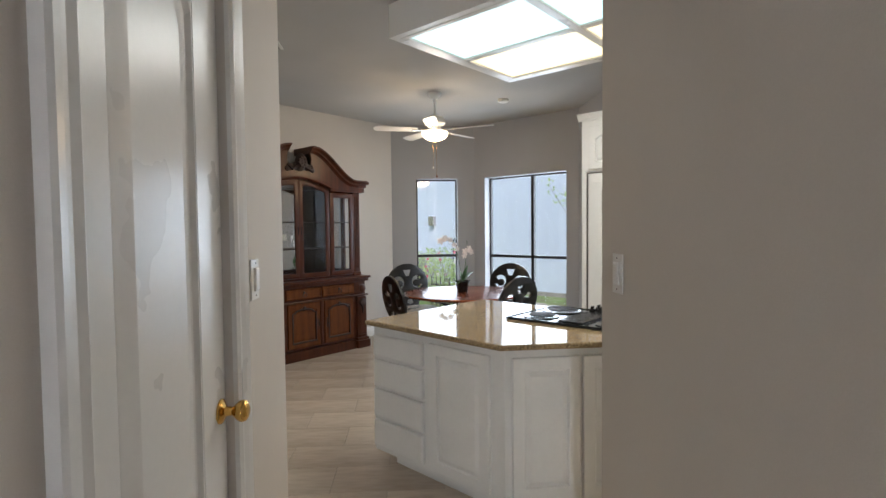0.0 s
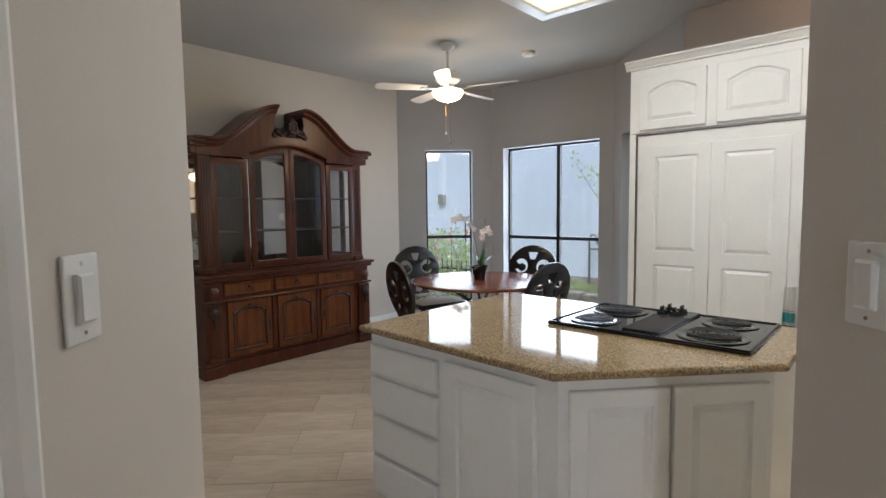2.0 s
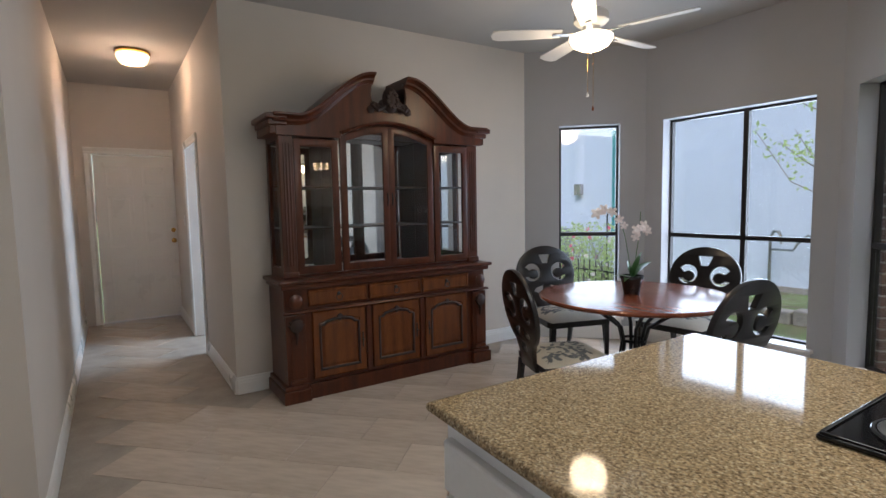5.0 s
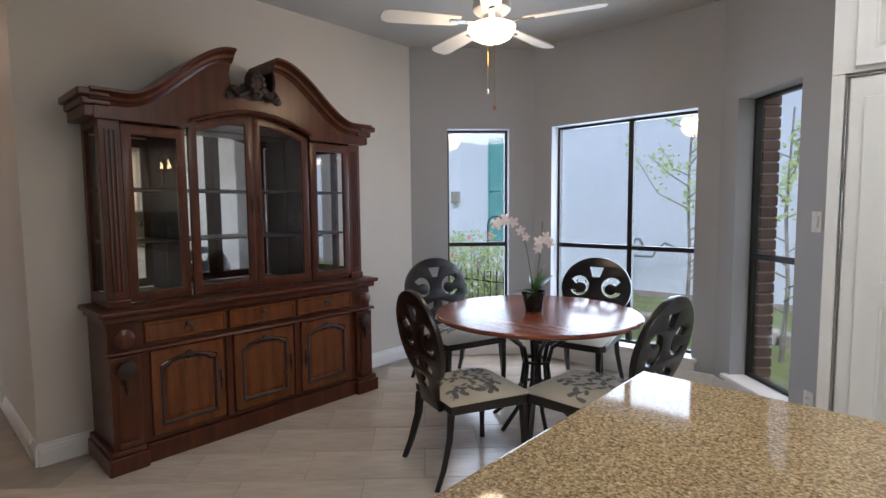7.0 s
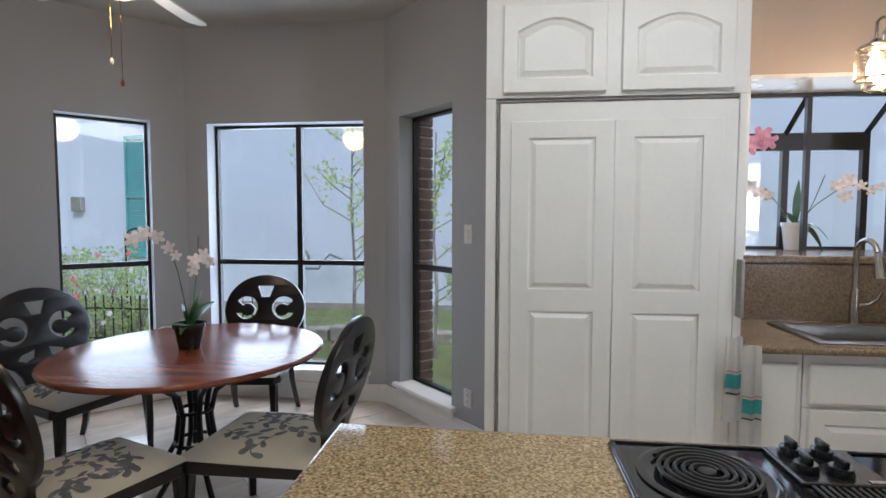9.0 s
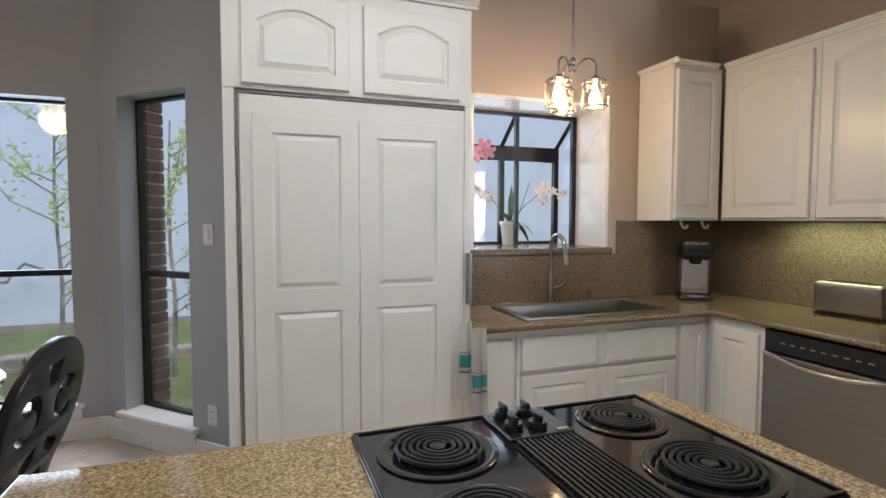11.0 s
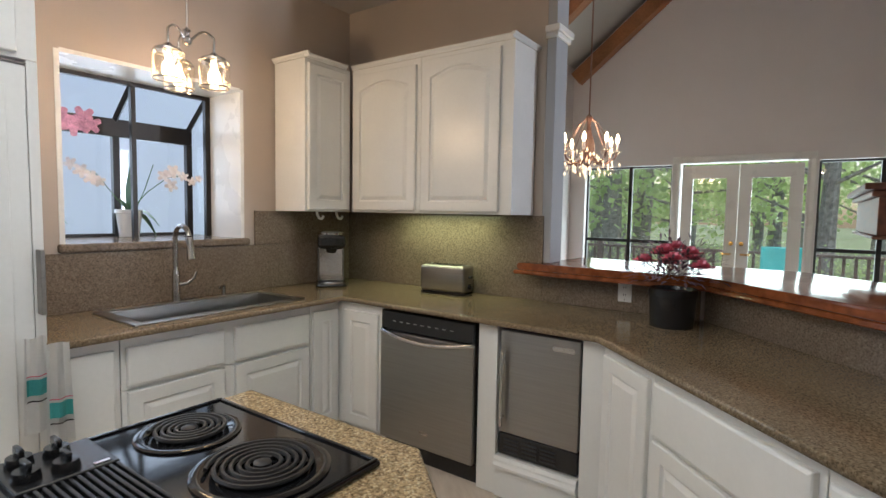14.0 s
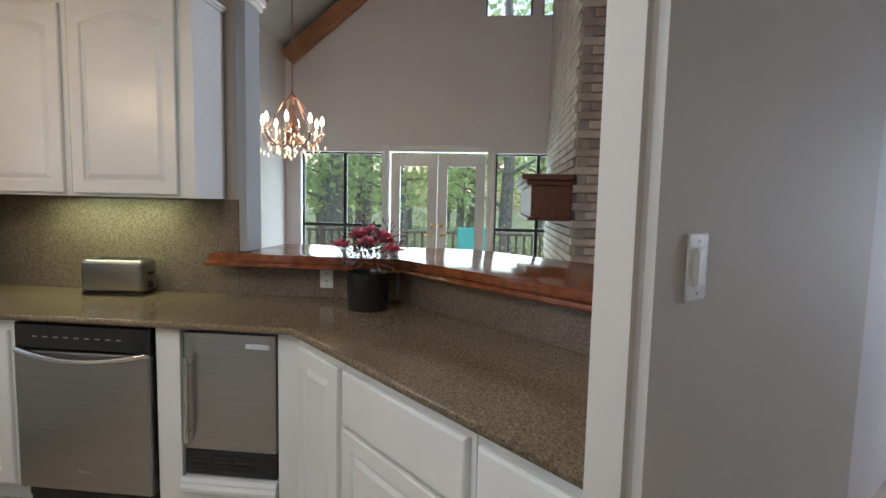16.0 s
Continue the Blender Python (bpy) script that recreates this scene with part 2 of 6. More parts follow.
M_DECK = mat("deck_wood", (0.20, 0.15, 0.12), 0.8, var=0.25, scale=5)
M_TEALC = mat("turquoise_cloth", (0.10, 0.48, 0.47), 0.8, var=0.1)
M_CLOTH = mat("white_towel", (0.74, 0.73, 0.71), 0.95, var=0.05, bump=0.5, fine=300)
M_SCREEN = mat("display_dark", (0.02, 0.022, 0.026), 0.15, var=0.1)
G_COOL = glow("light_panel_cool", (0.70, 0.95, 0.95), 0.62)
G_WARM = glow("light_panel_warm", (1.0, 0.88, 0.60), 0.62)
G_BULB = glow("lamp_bulb", (1.0, 0.70, 0.36), 14)
G_FAN = glow("fan_glass", (1.0, 0.80, 0.52), 2.6)
G_HALL = glow("hall_glass", (1.0, 0.70, 0.38), 1.7)
# Emission put into crystal drops, in place of the bulb light they catch.
G_CRYS = glow("crystal_glow", (1.0, 0.78, 0.50), 0.9)
M_CRYS = pane_glass("crystal", 0.22, (1.0, 0.97, 0.92))


# ---------------- mesh helpers ----------------
def link(name, bm, material, parent=None, label="", smooth=False, angle=40):
    me = bpy.data.meshes.new(name)
    bmesh.ops.recalc_face_normals(bm, faces=bm.faces[:])
    bm.to_mesh(me)
    bm.free()
    me.materials.append(material)
    if smooth:
        me.shade_smooth()
        me.set_sharp_from_angle(angle=radians(angle))
    o = new(name, me)
    if parent:
        o.parent = parent
    if label:
        o["label"] = label
    return o


def part(name, bm, material, parent, label="", smooth=False):
    return link(name, bm, material, parent, label, smooth)


def thing(name, m, label, category, group="", kind=""):
    o = new(name)
    o.empty_display_size = 0.1
    o.matrix_world = m
    return tagged(o, label, category, group, kind)


def box(x0, x1, y0, y1, z0, z1, bevel=0.0, bm=None, seg=2):
    b = bmesh.new()
    bmesh.ops.create_cube(b, size=1)
    for v in b.verts:
        v.co = Vector(((x0 + x1) / 2 + v.co.x * (x1 - x0), (y0 + y1) / 2 + v.co.y * (y1 - y0), (z0 + z1) / 2 + v.co.z * (z1 - z0)))
    if bevel:
        bmesh.ops.bevel(b, geom=b.edges[:], offset=bevel, segments=seg, affect="EDGES", profile=0.5)
    return join(bm, b)


def join(bm, b, m=None):
    if m is not None:
        b.transform(m)
    if bm is None:
        return b
    me = bpy.data.meshes.new("tmp")
    b.to_mesh(me)
    b.free()
    bm.from_mesh(me)
    bpy.data.meshes.remove(me)
    return bm


def prism(pts, z0, z1, bevel=0.0, bm=None):
    b = bmesh.new()
    lo = [b.verts.new((x, y, z0)) for x, y in pts]
    hi = [b.verts.new((x, y, z1)) for x, y in pts]
    b.faces.new(lo)
    b.faces.new(hi)
    n = len(pts)
    for i in range(n):
        b.faces.new((lo[i], lo[(i + 1) % n], hi[(i + 1) % n], hi[i]))
    if bevel:
        es = [e for e in b.edges if abs(e.verts[0].co.z - e.verts[1].co.z) < 1e-6]
        bmesh.ops.bevel(b, geom=es, offset=bevel, segments=3, affect="EDGES", profile=0.5)
    return join(bm, b)


def lathe(profile, n=24, m=None, bm=None):
    b = bmesh.new()
    rings = []
    for r, z in profile:
        rings.append([b.verts.new((max(r, 1e-4) * math.cos(2 * math.pi * i / n), max(r, 1e-4) * math.sin(2 * math.pi * i / n), z)) for i in range(n)])
    for a, c in zip(rings, rings[1:]):
        for i in range(n):
            b.faces.new((a[i], a[(i + 1) % n], c[(i + 1) % n], c[i]))
    b.faces.new(rings[0][::-1])
    b.faces.new(rings[-1])
    return join(bm, b, m)


def tube(path, r, n=8, bm=None, r1=None):
    b = bmesh.new()
    path = [Vector(p) for p in path]
    rings = []
    for i, p in enumerate(path):
        d = (path[min(i + 1, len(path) - 1)] - path[max(i - 1, 0)]).normalized()
        q = d.to_track_quat("Z", "Y")
        k = i / max(1, len(path) - 1)
        rr = r if r1 is None else r + (r1 - r) * k
        rings.append([b.verts.new(p + q @ Vector((rr * math.cos(2 * math.pi * j / n), rr * math.sin(2 * math.pi * j / n), 0))) for j in range(n)])
    for a, c in zip(rings, rings[1:]):
        best = min(range(n), key=lambda s: sum((a[j].co - c[(j + s) % n].co).length for j in range(n)))
        for j in range(n):
            b.faces.new((a[j], a[(j + 1) % n], c[(j + 1 + best) % n], c[(j + best) % n]))
    b.faces.new(rings[0][::-1])
    b.faces.new(rings[-1])
    return join(bm, b)


def arc(cx, cz, r, a0, a1, n=10, y=0.0, ry=None):
    return [(cx + r * math.cos(radians(a0 + (a1 - a0) * i / n)), y, cz + (ry or r) * math.sin(radians(a0 + (a1 - a0) * i / n))) for i in range(n + 1)]


def sweep(profile, path, m=None, bm=None):
    """A moulding: profile of (out, up) pairs along a path in the xz plane; out is towards -y, up is the path's normal."""
    b = bmesh.new()
    rings = []
    for i, (x, z) in enumerate(path):
        p0, p1 = path[max(i - 1, 0)], path[min(i + 1, len(path) - 1)]
        d = Vector((p1[0] - p0[0], 0, p1[1] - p0[1])).normalized()
        nrm = Vector((-d.z, 0, d.x))
        rings.append([b.verts.new(Vector((x, -o, z)) + nrm * u) for o, u in profile])
    k = len(profile)
    for a, c in zip(rings, rings[1:]):
        for j in range(k):
            b.faces.new((a[j], a[(j + 1) % k], c[(j + 1) % k], c[j]))
    b.faces.new(rings[0][::-1])
    b.faces.new(rings[-1])
    return join(bm, b, m)


def flat_cut(outlines, depth, bevel=0.0, bm=None):
    """A board in the xz plane, with holes, its middle at y = 0."""
    cu = bpy.data.curves.new("cut", "CURVE")
    cu.dimensions, cu.fill_mode, cu.extrude, cu.bevel_depth, cu.bevel_resolution = "2D", "BOTH", depth / 2 - bevel, bevel, 1
    for pts in outlines:
        sp = cu.splines.new("POLY")
        sp.points.add(len(pts) - 1)
        for q, (x, z) in zip(sp.points, pts):
            q.co = (x, z, 0, 1)
        sp.use_cyclic_u = True
    o = bpy.data.objects.new("cut", cu)
    scene.collection.objects.link(o)
    me = bpy.data.meshes.new_from_object(o.evaluated_get(bpy.context.evaluated_depsgraph_get()))
    b = bmesh.new()
    b.from_mesh(me)
    bpy.data.objects.remove(o)
    bpy.data.curves.remove(cu)
    bpy.data.meshes.remove(me)
    bmesh.ops.remove_doubles(b, verts=b.verts[:], dist=1e-5)
    b.transform(Matrix.Rotation(radians(90), 4, "X"))
    return join(bm, b)


def panel_rings(w, h, rings, arch=0.0, k=9, x0=0.0, z0=0.0, y0=0.0, bm=None):
    """A moulded door: rings of (inset, depth towards -y, arched share)."""
    b = bmesh.new()
    rows = []
    for ins, d, ar in rings:
        row = [b.verts.new((x0 + ins, y0 - d, z0 + ins)), b.verts.new((x0 + w - ins, y0 - d, z0 + ins))]
        for i in range(k):
            u = i / (k - 1)
            row.append(b.verts.new((x0 + w - ins - u * (w - 2 * ins), y0 - d, z0 + h - ins - ar * arch * (1 - math.sin(math.pi * u)))))
        rows.append(row)
    n = k + 2
    for a, c in zip(rows, rows[1:]):
        for i in range(n):
            b.faces.new((a[i], a[(i + 1) % n], c[(i + 1) % n], c[i]))
    b.faces.new(rows[0][::-1])
    b.faces.new(rows[-1])
    return join(bm, b)


def raised(w, h, arch=0.0, x0=0.0, z0=0.0, y0=0.0, rail=0.06, t=0.02, bm=None):
    return panel_rings(w, h, [(0, 0, 0), (0, t - 0.004, 0), (0.004, t, 0), (rail, t, 1), (rail + 0.007, t - 0.010, 1), (rail + 0.012, t - 0.010, 1), (rail + 0.034, t, 1)], arch, 9 if arch else 2, x0, z0, y0, bm)


def slab(w, h, x0=0.0, z0=0.0, y0=0.0, t=0.024, bm=None):
    return panel_rings(w, h, [(0, 0, 0), (0, t - 0.008, 0), (0.003, t - 0.003, 0), (0.01, t, 0)], 0, 2, x0, z0, y0, bm)


def seg_pose(a, b, z=0.0):
    """Pose with local x from a to b, and the front (local -y) on the right-hand side of that way."""
    return pose(a[0], a[1], z, 0, 0, math.degrees(math.atan2(b[1] - a[1], b[0] - a[0])))


def wall(name, a, b, th, z0, z1, material, openings=(), label="painted plaster wall"):
    """A wall whose seen face runs from a to b (seen on the right of that way), th thick behind it; openings (s0, s1, z0, z1) go through."""
    ln = math.hypot(b[0] - a[0], b[1] - a[1])
    bm = bmesh.new()
    s = 0.0
    for o in sorted(openings):
        if o[0] > s:
            box(s, o[0], 0, th, z0, z1, bm=bm)
        if o[2] > z0:
            box(o[0], o[1], 0, th, z0, o[2], bm=bm)
        if o[3] < z1:
            box(o[0], o[1], 0, th, o[3], z1, bm=bm)
        s = o[1]
    if s < ln:
        box(s, ln, 0, th, z0, z1, bm=bm)
    bmesh.ops.remove_doubles(bm, verts=bm.verts[:], dist=1e-5)
    o = link(name, bm, material)
    o.matrix_world = seg_pose(a, b)
    return tagged(o, label, "wall", "", "structure")


BASE_PROFILE = [(0, 0), (0.016, 0), (0.016, 0.085), (0.013, 0.095), (0.013, 0.105), (0.008, 0.118), (0.008, 0.128), (0, 0.135)]


def baseboard(a, b, cuts=()):
    ln = math.hypot(b[0] - a[0], b[1] - a[1])
    bm = bmesh.new()
    s = 0.0
    for c0, c1 in list(cuts) + [(ln, ln)]:
        if c0 - s > 0.01:
            sweep(BASE_PROFILE, [(s, 0.001), (c0, 0.001)], Matrix.Translation((0, -0.001, 0)), bm)
        s = c1
    o = link("baseboard", bm, M_WHITE)
    o.matrix_world = seg_pose(a, b)
    return tagged(o, "white moulded wooden baseboard along the wall", "baseboard", "", "structure")


CASE = [(0, 0), (0.012, 0), (0.018, 0.012), (0.014, 0.03), (0.02, 0.05), (0.024, 0.07), (0.02, 0.08), (0, 0.08)]


def casing(name, m, w, h, mirror=False):
    bm = bmesh.new()
    sweep(CASE, [(0, 0.001), (0, h)], bm=bm)
    sweep([(o, -u) for o, u in CASE], [(w, 0.001), (w, h)], bm=bm)
    sweep(CASE, [(-0.08, h), (w + 0.08, h)], bm=bm)
    o = link(name, bm, M_WHITE)
    o.matrix_world = m
    return tagged(o, "white moulded door casing", "trim", "", "structure")


# ---------------- structure ----------------
CZ = 2.97
D = math.sqrt(0.5)
L_END, L_START = (-1.775, 1.345), (1.30, -1.713)
R_END, R_START = (-0.845, 1.955), (0.17, 0.94)
BAY = [(-5.58, 5.44), (-4.74, 6.30), (-3.09, 6.30), (-2.07, 5.28)]

# corridor
ldoor_s0 = math.hypot(-1.378 - L_START[0], 0.965 - L_START[1]) - 0.605
wall("wall_corridor_west", L_START, L_END, 0.12, 0, CZ, M_WALL, [(ldoor_s0, ldoor_s0 + 0.605, 0, 2.33)])
wall("wall_corridor_end", L_END, (L_END[0] - 0.16 * D, L_END[1] + 0.01), 0.12, 0, CZ, M_WALL)
bm = prism([R_END, R_START, (R_START[0] + 0.08, R_START[1] + 0.08), (R_END[0] + 0.08, R_END[1] + 0.08)], 0, CZ)
bmesh.ops.bevel(bm, geom=[e for e in bm.edges if abs(e.verts[0].co.z - e.verts[1].co.z) > 1], offset=0.024, segments=5, affect="EDGES")
tagged(link("wall_corridor_east", bm, M_WALL, smooth=True), "cream painted wall with rounded corners beside the passage", "wall", "", "structure")

# hall and oven side
wall("wall_oven", (-1.86, 1.30), (-4.15, 1.30), 0.12, 0, CZ, M_WALL)
wall("wall_hall_south", (-4.15, 1.42), (-9.15, 1.42), 0.12, 0, CZ, M_WALL)
wall("wall_hall_west", (-9.15, 1.30), (-9.15, 2.62), 0.12, 0, CZ, M_WALL, [(0.30, 1.23, 0, 2.13)])
wall("wall_hall_north", (-9.15, 2.49), (-5.70, 2.49), 0.12, 0, CZ, M_WALL, [(1.35, 2.15, 0, 2.08)])
wall("wall_hutch", (-5.58, 2.49), BAY[0], 0.12, 0, CZ, M_WALL)
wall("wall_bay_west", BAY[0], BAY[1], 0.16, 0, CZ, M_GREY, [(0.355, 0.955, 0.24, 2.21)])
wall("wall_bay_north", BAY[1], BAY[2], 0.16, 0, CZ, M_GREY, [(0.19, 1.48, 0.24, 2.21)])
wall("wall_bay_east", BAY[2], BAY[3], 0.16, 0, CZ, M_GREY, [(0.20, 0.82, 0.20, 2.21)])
wall("wall_sink", BAY[3], (1.04, 5.28), 0.20, 0, CZ, M_WALL_LAMPLIT, [(1.18, 2.153, 1.25, 2.20)])
wall("wall_range", (1.04, 5.28), (1.04, 3.62), 0.14, 0, CZ, M_WALL_LAMPLIT)
wall("wall_knee", (1.04, 3.62), (1.04, 2.70), 0.14, 0, 1.11, M_LIV)
wall("wall_knee_bar", (1.04, 2.70), (-0.225, 1.435), 0.14, 0, 1.11, M_LIV)
# room off the hall
wall("wall_side_room", (-9.15, 4.9), (-5.6, 4.9), 0.1, 0, CZ, M_WALL, [(1.2, 2.5, 0.8, 2.2)])
wall("wall_side_room_west", (-9.15, 2.62), (-9.15, 4.9), 0.1, 0, CZ, M_WALL)
# living room
wall("wall_living_east", (4.82, 5.0), (4.82, -2.6), 0.16, 0, 3.5, M_LIV, [(0.27, 1.34, 0.35, 2.07), (1.43, 2.68, 0, 2.08), (2.78, 3.55, 0.35, 2.07)])
wall("wall_living_gable", (4.82, 5.0), (4.82, -2.6), 0.16, 3.5, 6.4, M_LIV, [(2.60, 3.17, 3.72, 4.5), (3.29, 3.48, 3.72, 4.5)])
wall("wall_living_north", (1.222, 4.93), (4.82, 4.93), 0.16, 0, 3.4, M_LIV)
# Unseen south wall; its opening lets the added fill lamp shine in.
wall("wall_living_south", (4.82, -2.6), (1.3, -2.6), 0.16, 0, 6.4, M_LIV, [(0.9, 2.7, 0.5, 2.2)])
wall("wall_front_south", (1.3, -2.6), (-0.4, -2.6), 0.12, 0, 3.2, M_WALL)
wall("wall_living_west", (1.20, 5.28), (1.20, 3.62), 0.02, 0, 3.3, M_LIV)

# added wall that blocks living room light from the front room and corridor
bm = prism([(0.254, 1.026), (2.25, -0.97), (2.25, -2.6), (2.35, -2.6), (2.35, -0.90), (0.324, 1.096)], 0, CZ + 0.2)
tagged(link("wall_front_room", bm, M_LIV), "added wall that keeps living room light out of the corridor", "wall", "", "structure")

# floor
floor_pts = [(-9.3, 1.28), (-1.9, 1.28), (2.0, -2.7), (5.0, -2.7), (5.0, 5.1), (1.15, 5.4), (-2.0, 5.4), (-3.05, 6.42), (-4.8, 6.42), (-5.7, 5.5), (-5.7, 4.95), (-9.3, 4.95)]
tagged(link("floor", prism(floor_pts, -0.16, -0.004), M_GROUT), "beige stone-look tile floor laid on the diagonal", "floor", "", "structure")
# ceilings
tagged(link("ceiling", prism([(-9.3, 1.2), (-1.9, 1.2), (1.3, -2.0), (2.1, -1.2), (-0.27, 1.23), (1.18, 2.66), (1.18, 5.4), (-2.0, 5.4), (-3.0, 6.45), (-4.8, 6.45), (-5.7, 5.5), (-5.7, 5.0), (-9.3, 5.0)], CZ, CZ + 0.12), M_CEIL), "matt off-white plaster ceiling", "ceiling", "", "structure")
bm = bmesh.new()
SL = 0.80
for x0, x1 in ((-0.4, 4.98),):
    vs = [bm.verts.new(p) for p in ((x0, 5.1, 3.24), (x1, 5.1, 3.24), (x1, 1.2, 3.24 + 3.9 * SL), (x0, 1.2, 3.24 + 3.9 * SL), (x0, -2.8, 3.24), (x1, -2.8, 3.24))]
    up = [bm.verts.new(v.co + Vector((0, 0, 0.12))) for v in vs]
    for a, b, c, d in ((0, 1, 2, 3), (3, 2, 5, 4)):
        bm.faces.new([vs[i] for i in (a, b, c, d)])
        bm.faces.new([up[i] for i in (a, b, c, d)])
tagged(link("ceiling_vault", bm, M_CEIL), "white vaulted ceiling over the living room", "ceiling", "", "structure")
# wall above the opening between kitchen and living room (soffit faces the vault)
bm = prism([(1.18, 5.0), (1.18, 2.66), (-0.27, 1.23), (2.1, -1.2), (2.0, -1.35), (-0.45, 1.2), (1.04, 2.7), (1.04, 5.0)], CZ + 0.13, 6.4)
tagged(link("wall_over_opening", bm, M_LIV), "painted wall above the open pass-through", "wall", "", "structure")

for i, x in enumerate((4.74, 3.35, 1.9)):
    bm = bmesh.new()
    ln = 3.75 / math.cos(math.atan(SL))
    box(-0.07, 0.07, 0, ln, -0.17, 0.0, 0.006, bm)
    o = link("ceiling_beam", bm, M_BEAM)
    o.matrix_world = pose(x, 4.92, 3.24 + 0.18 * SL - 0.10, math.degrees(math.atan(SL)), 0, 180)
    tagged(o, "stained wooden beam under the sloping vault", "beam", "vault beams")

baseboard((-1.86, 1.30), (-4.15, 1.30), [(0.36, 1.22)])
baseboard((-4.15, 1.42), (-9.15, 1.42))
baseboard((-9.15, 2.49), (-5.58, 2.49), [(1.27, 2.23)])
baseboard((-5.58, 2.49), BAY[0])
baseboard(BAY[0], BAY[1])
baseboard(BAY[1], BAY[2])
baseboard(BAY[2], BAY[3])
baseboard(L_START, L_END, [(ldoor_s0 - 0.08, ldoor_s0 + 0.685)])


# ---------------- windows ----------------
def window(a, b, s0, s1, z0, z1, mull=(), rail=None, depth=0.12, sill=True, label="dark bronze framed window with a painted sill"):
    t = thing("window_1", seg_pose(a, b), label, "window", "", "structure")
    f, y = 0.022, depth
    bm = bmesh.new()
    box(s0, s0 + f, y, y + 0.05, z0, z1, 0.003, bm)
    box(s1 - f, s1, y, y + 0.05, z0, z1, 0.003, bm)
    box(s0 + f, s1 - f, y, y + 0.05, z0, z0 + f, 0.003, bm)
    box(s0 + f, s1 - f, y, y + 0.05, z1 - f, z1, 0.003, bm)
    part("window_frame", bm, M_FRAME, t)
    xs = [s0 + f] + list(mull) + [s1 - f]
    for mx in mull:
        part("mullion", box(mx - 0.022, mx + 0.022, y - 0.008, y + 0.045, z0 + f, z1 - f, 0.003), M_FRAME, t)
    zs = [z0 + f] + ([rail] if rail else []) + [z1 - f]
    for x0, x1 in zip(xs, xs[1:]):
        g0, g1 = x0 + (0.022 if x0 in mull else 0), x1 - (0.022 if x1 in mull else 0)
        if rail:
            part("meeting_rail", box(g0, g1, y - 0.004, y + 0.042, rail - 0.02, rail + 0.02, 0.003), M_FRAME, t)
        for k, (q0, q1) in enumerate(zip(zs, zs[1:])):
            p = part("pane", box(g0, g1, y + 0.018, y + 0.022, q0 + (0.02 if k else 0), q1 - (0.02 if rail and not k else 0)), M_GLASS, t)
            p.visible_shadow = False
    if sill:
        part("window_sill", box(s0 - 0.05, s1 + 0.05, -0.045, y - 0.001, z0 - 0.03, z0 + 0.004, 0.008), M_WHITE, t, "white painted sill")
        part("apron", box(s0 - 0.03, s1 + 0.03, -0.018, -0.002, z0 - 0.10, z0 - 0.031, 0.004), M_WHITE, t)
    return t


window(BAY[0], BAY[1], 0.355, 0.955, 0.24, 2.21, (), 1.09)
window(BAY[1], BAY[2], 0.19, 1.48, 0.24, 2.21, (0.19 + 0.72,), 1.09)
window(BAY[2], BAY[3], 0.20, 0.82, 0.20, 2.21, (), 1.09)
LV0, LV1 = (4.82, 5.0), (4.82, -2.6)
window(LV0, LV1, 0.27, 1.34, 0.35, 2.07, (0.84,), 1.13, 0.08, False, "dark framed window looking onto the wooded yard")
window(LV0, LV1, 2.78, 3.55, 0.35, 2.07, (3.31,), 1.12, 0.08, False, "dark framed window looking onto the wooded yard")
window(LV0, LV1, 2.60, 3.17, 3.72, 4.5, (), None, 0.08, False, "small high window under the vault")
window(LV0, LV1, 3.29, 3.48, 3.72, 4.5, (), None, 0.08, False, "small high window under the vault")

# garden window over the sink: a glazed box outside the wall with a sloping glass roof
gw = thing("window_2", pose(-2.07, 5.28, 0), "projecting dark framed garden window over the sink", "window", "", "structure")
X0, X1, YI, YO, ZB, ZK, ZT = 1.18, 2.153, 0.34, 0.62, 1.26, 1.94, 2.19
XM = (X0 + X1) / 2
part("window_shelf", box(X0 - 0.03, X1 + 0.05, -0.03, YO + 0.02, ZB - 0.045, ZB, 0.012), M_SPLASH, gw, "polished stone sill shelf")
# inner frame flush with the reveal, outer frame on the projecting box, sloping bars between
for x in (X0 + 0.018, XM, X1 - 0.018):
    w = 0.018 if x != XM else 0.013
    part("glazing_bar", box(x - w, x + w, YI, YI + 0.035, ZB, ZT, 0.002), M_FRAME, gw)
    part("glazing_bar", box(x - 0.02, x + 0.02, YO - 0.04, YO, ZB, ZK - 0.055, 0.002), M_FRAME, gw)
    part("rafter", tube([(x, YI + 0.03, ZT - 0.02), (x, YO - 0.02, ZK + 0.04)], 0.02, 4), M_FRAME, gw)
part("head_bar", box(X0, X1, YI - 0.001, YI + 0.036, ZT - 0.025, ZT, 0.002), M_FRAME, gw)
part("band", box(X0, X1, YO - 0.045, YO + 0.001, ZK - 0.055, ZK + 0.055, 0.004), M_FRAME, gw, "wide dark transom band")
part("sill_bar", box(X0, X1, YO - 0.035, YO + 0.001, ZB + 0.001, ZB + 0.02, 0.002), M_FRAME, gw)
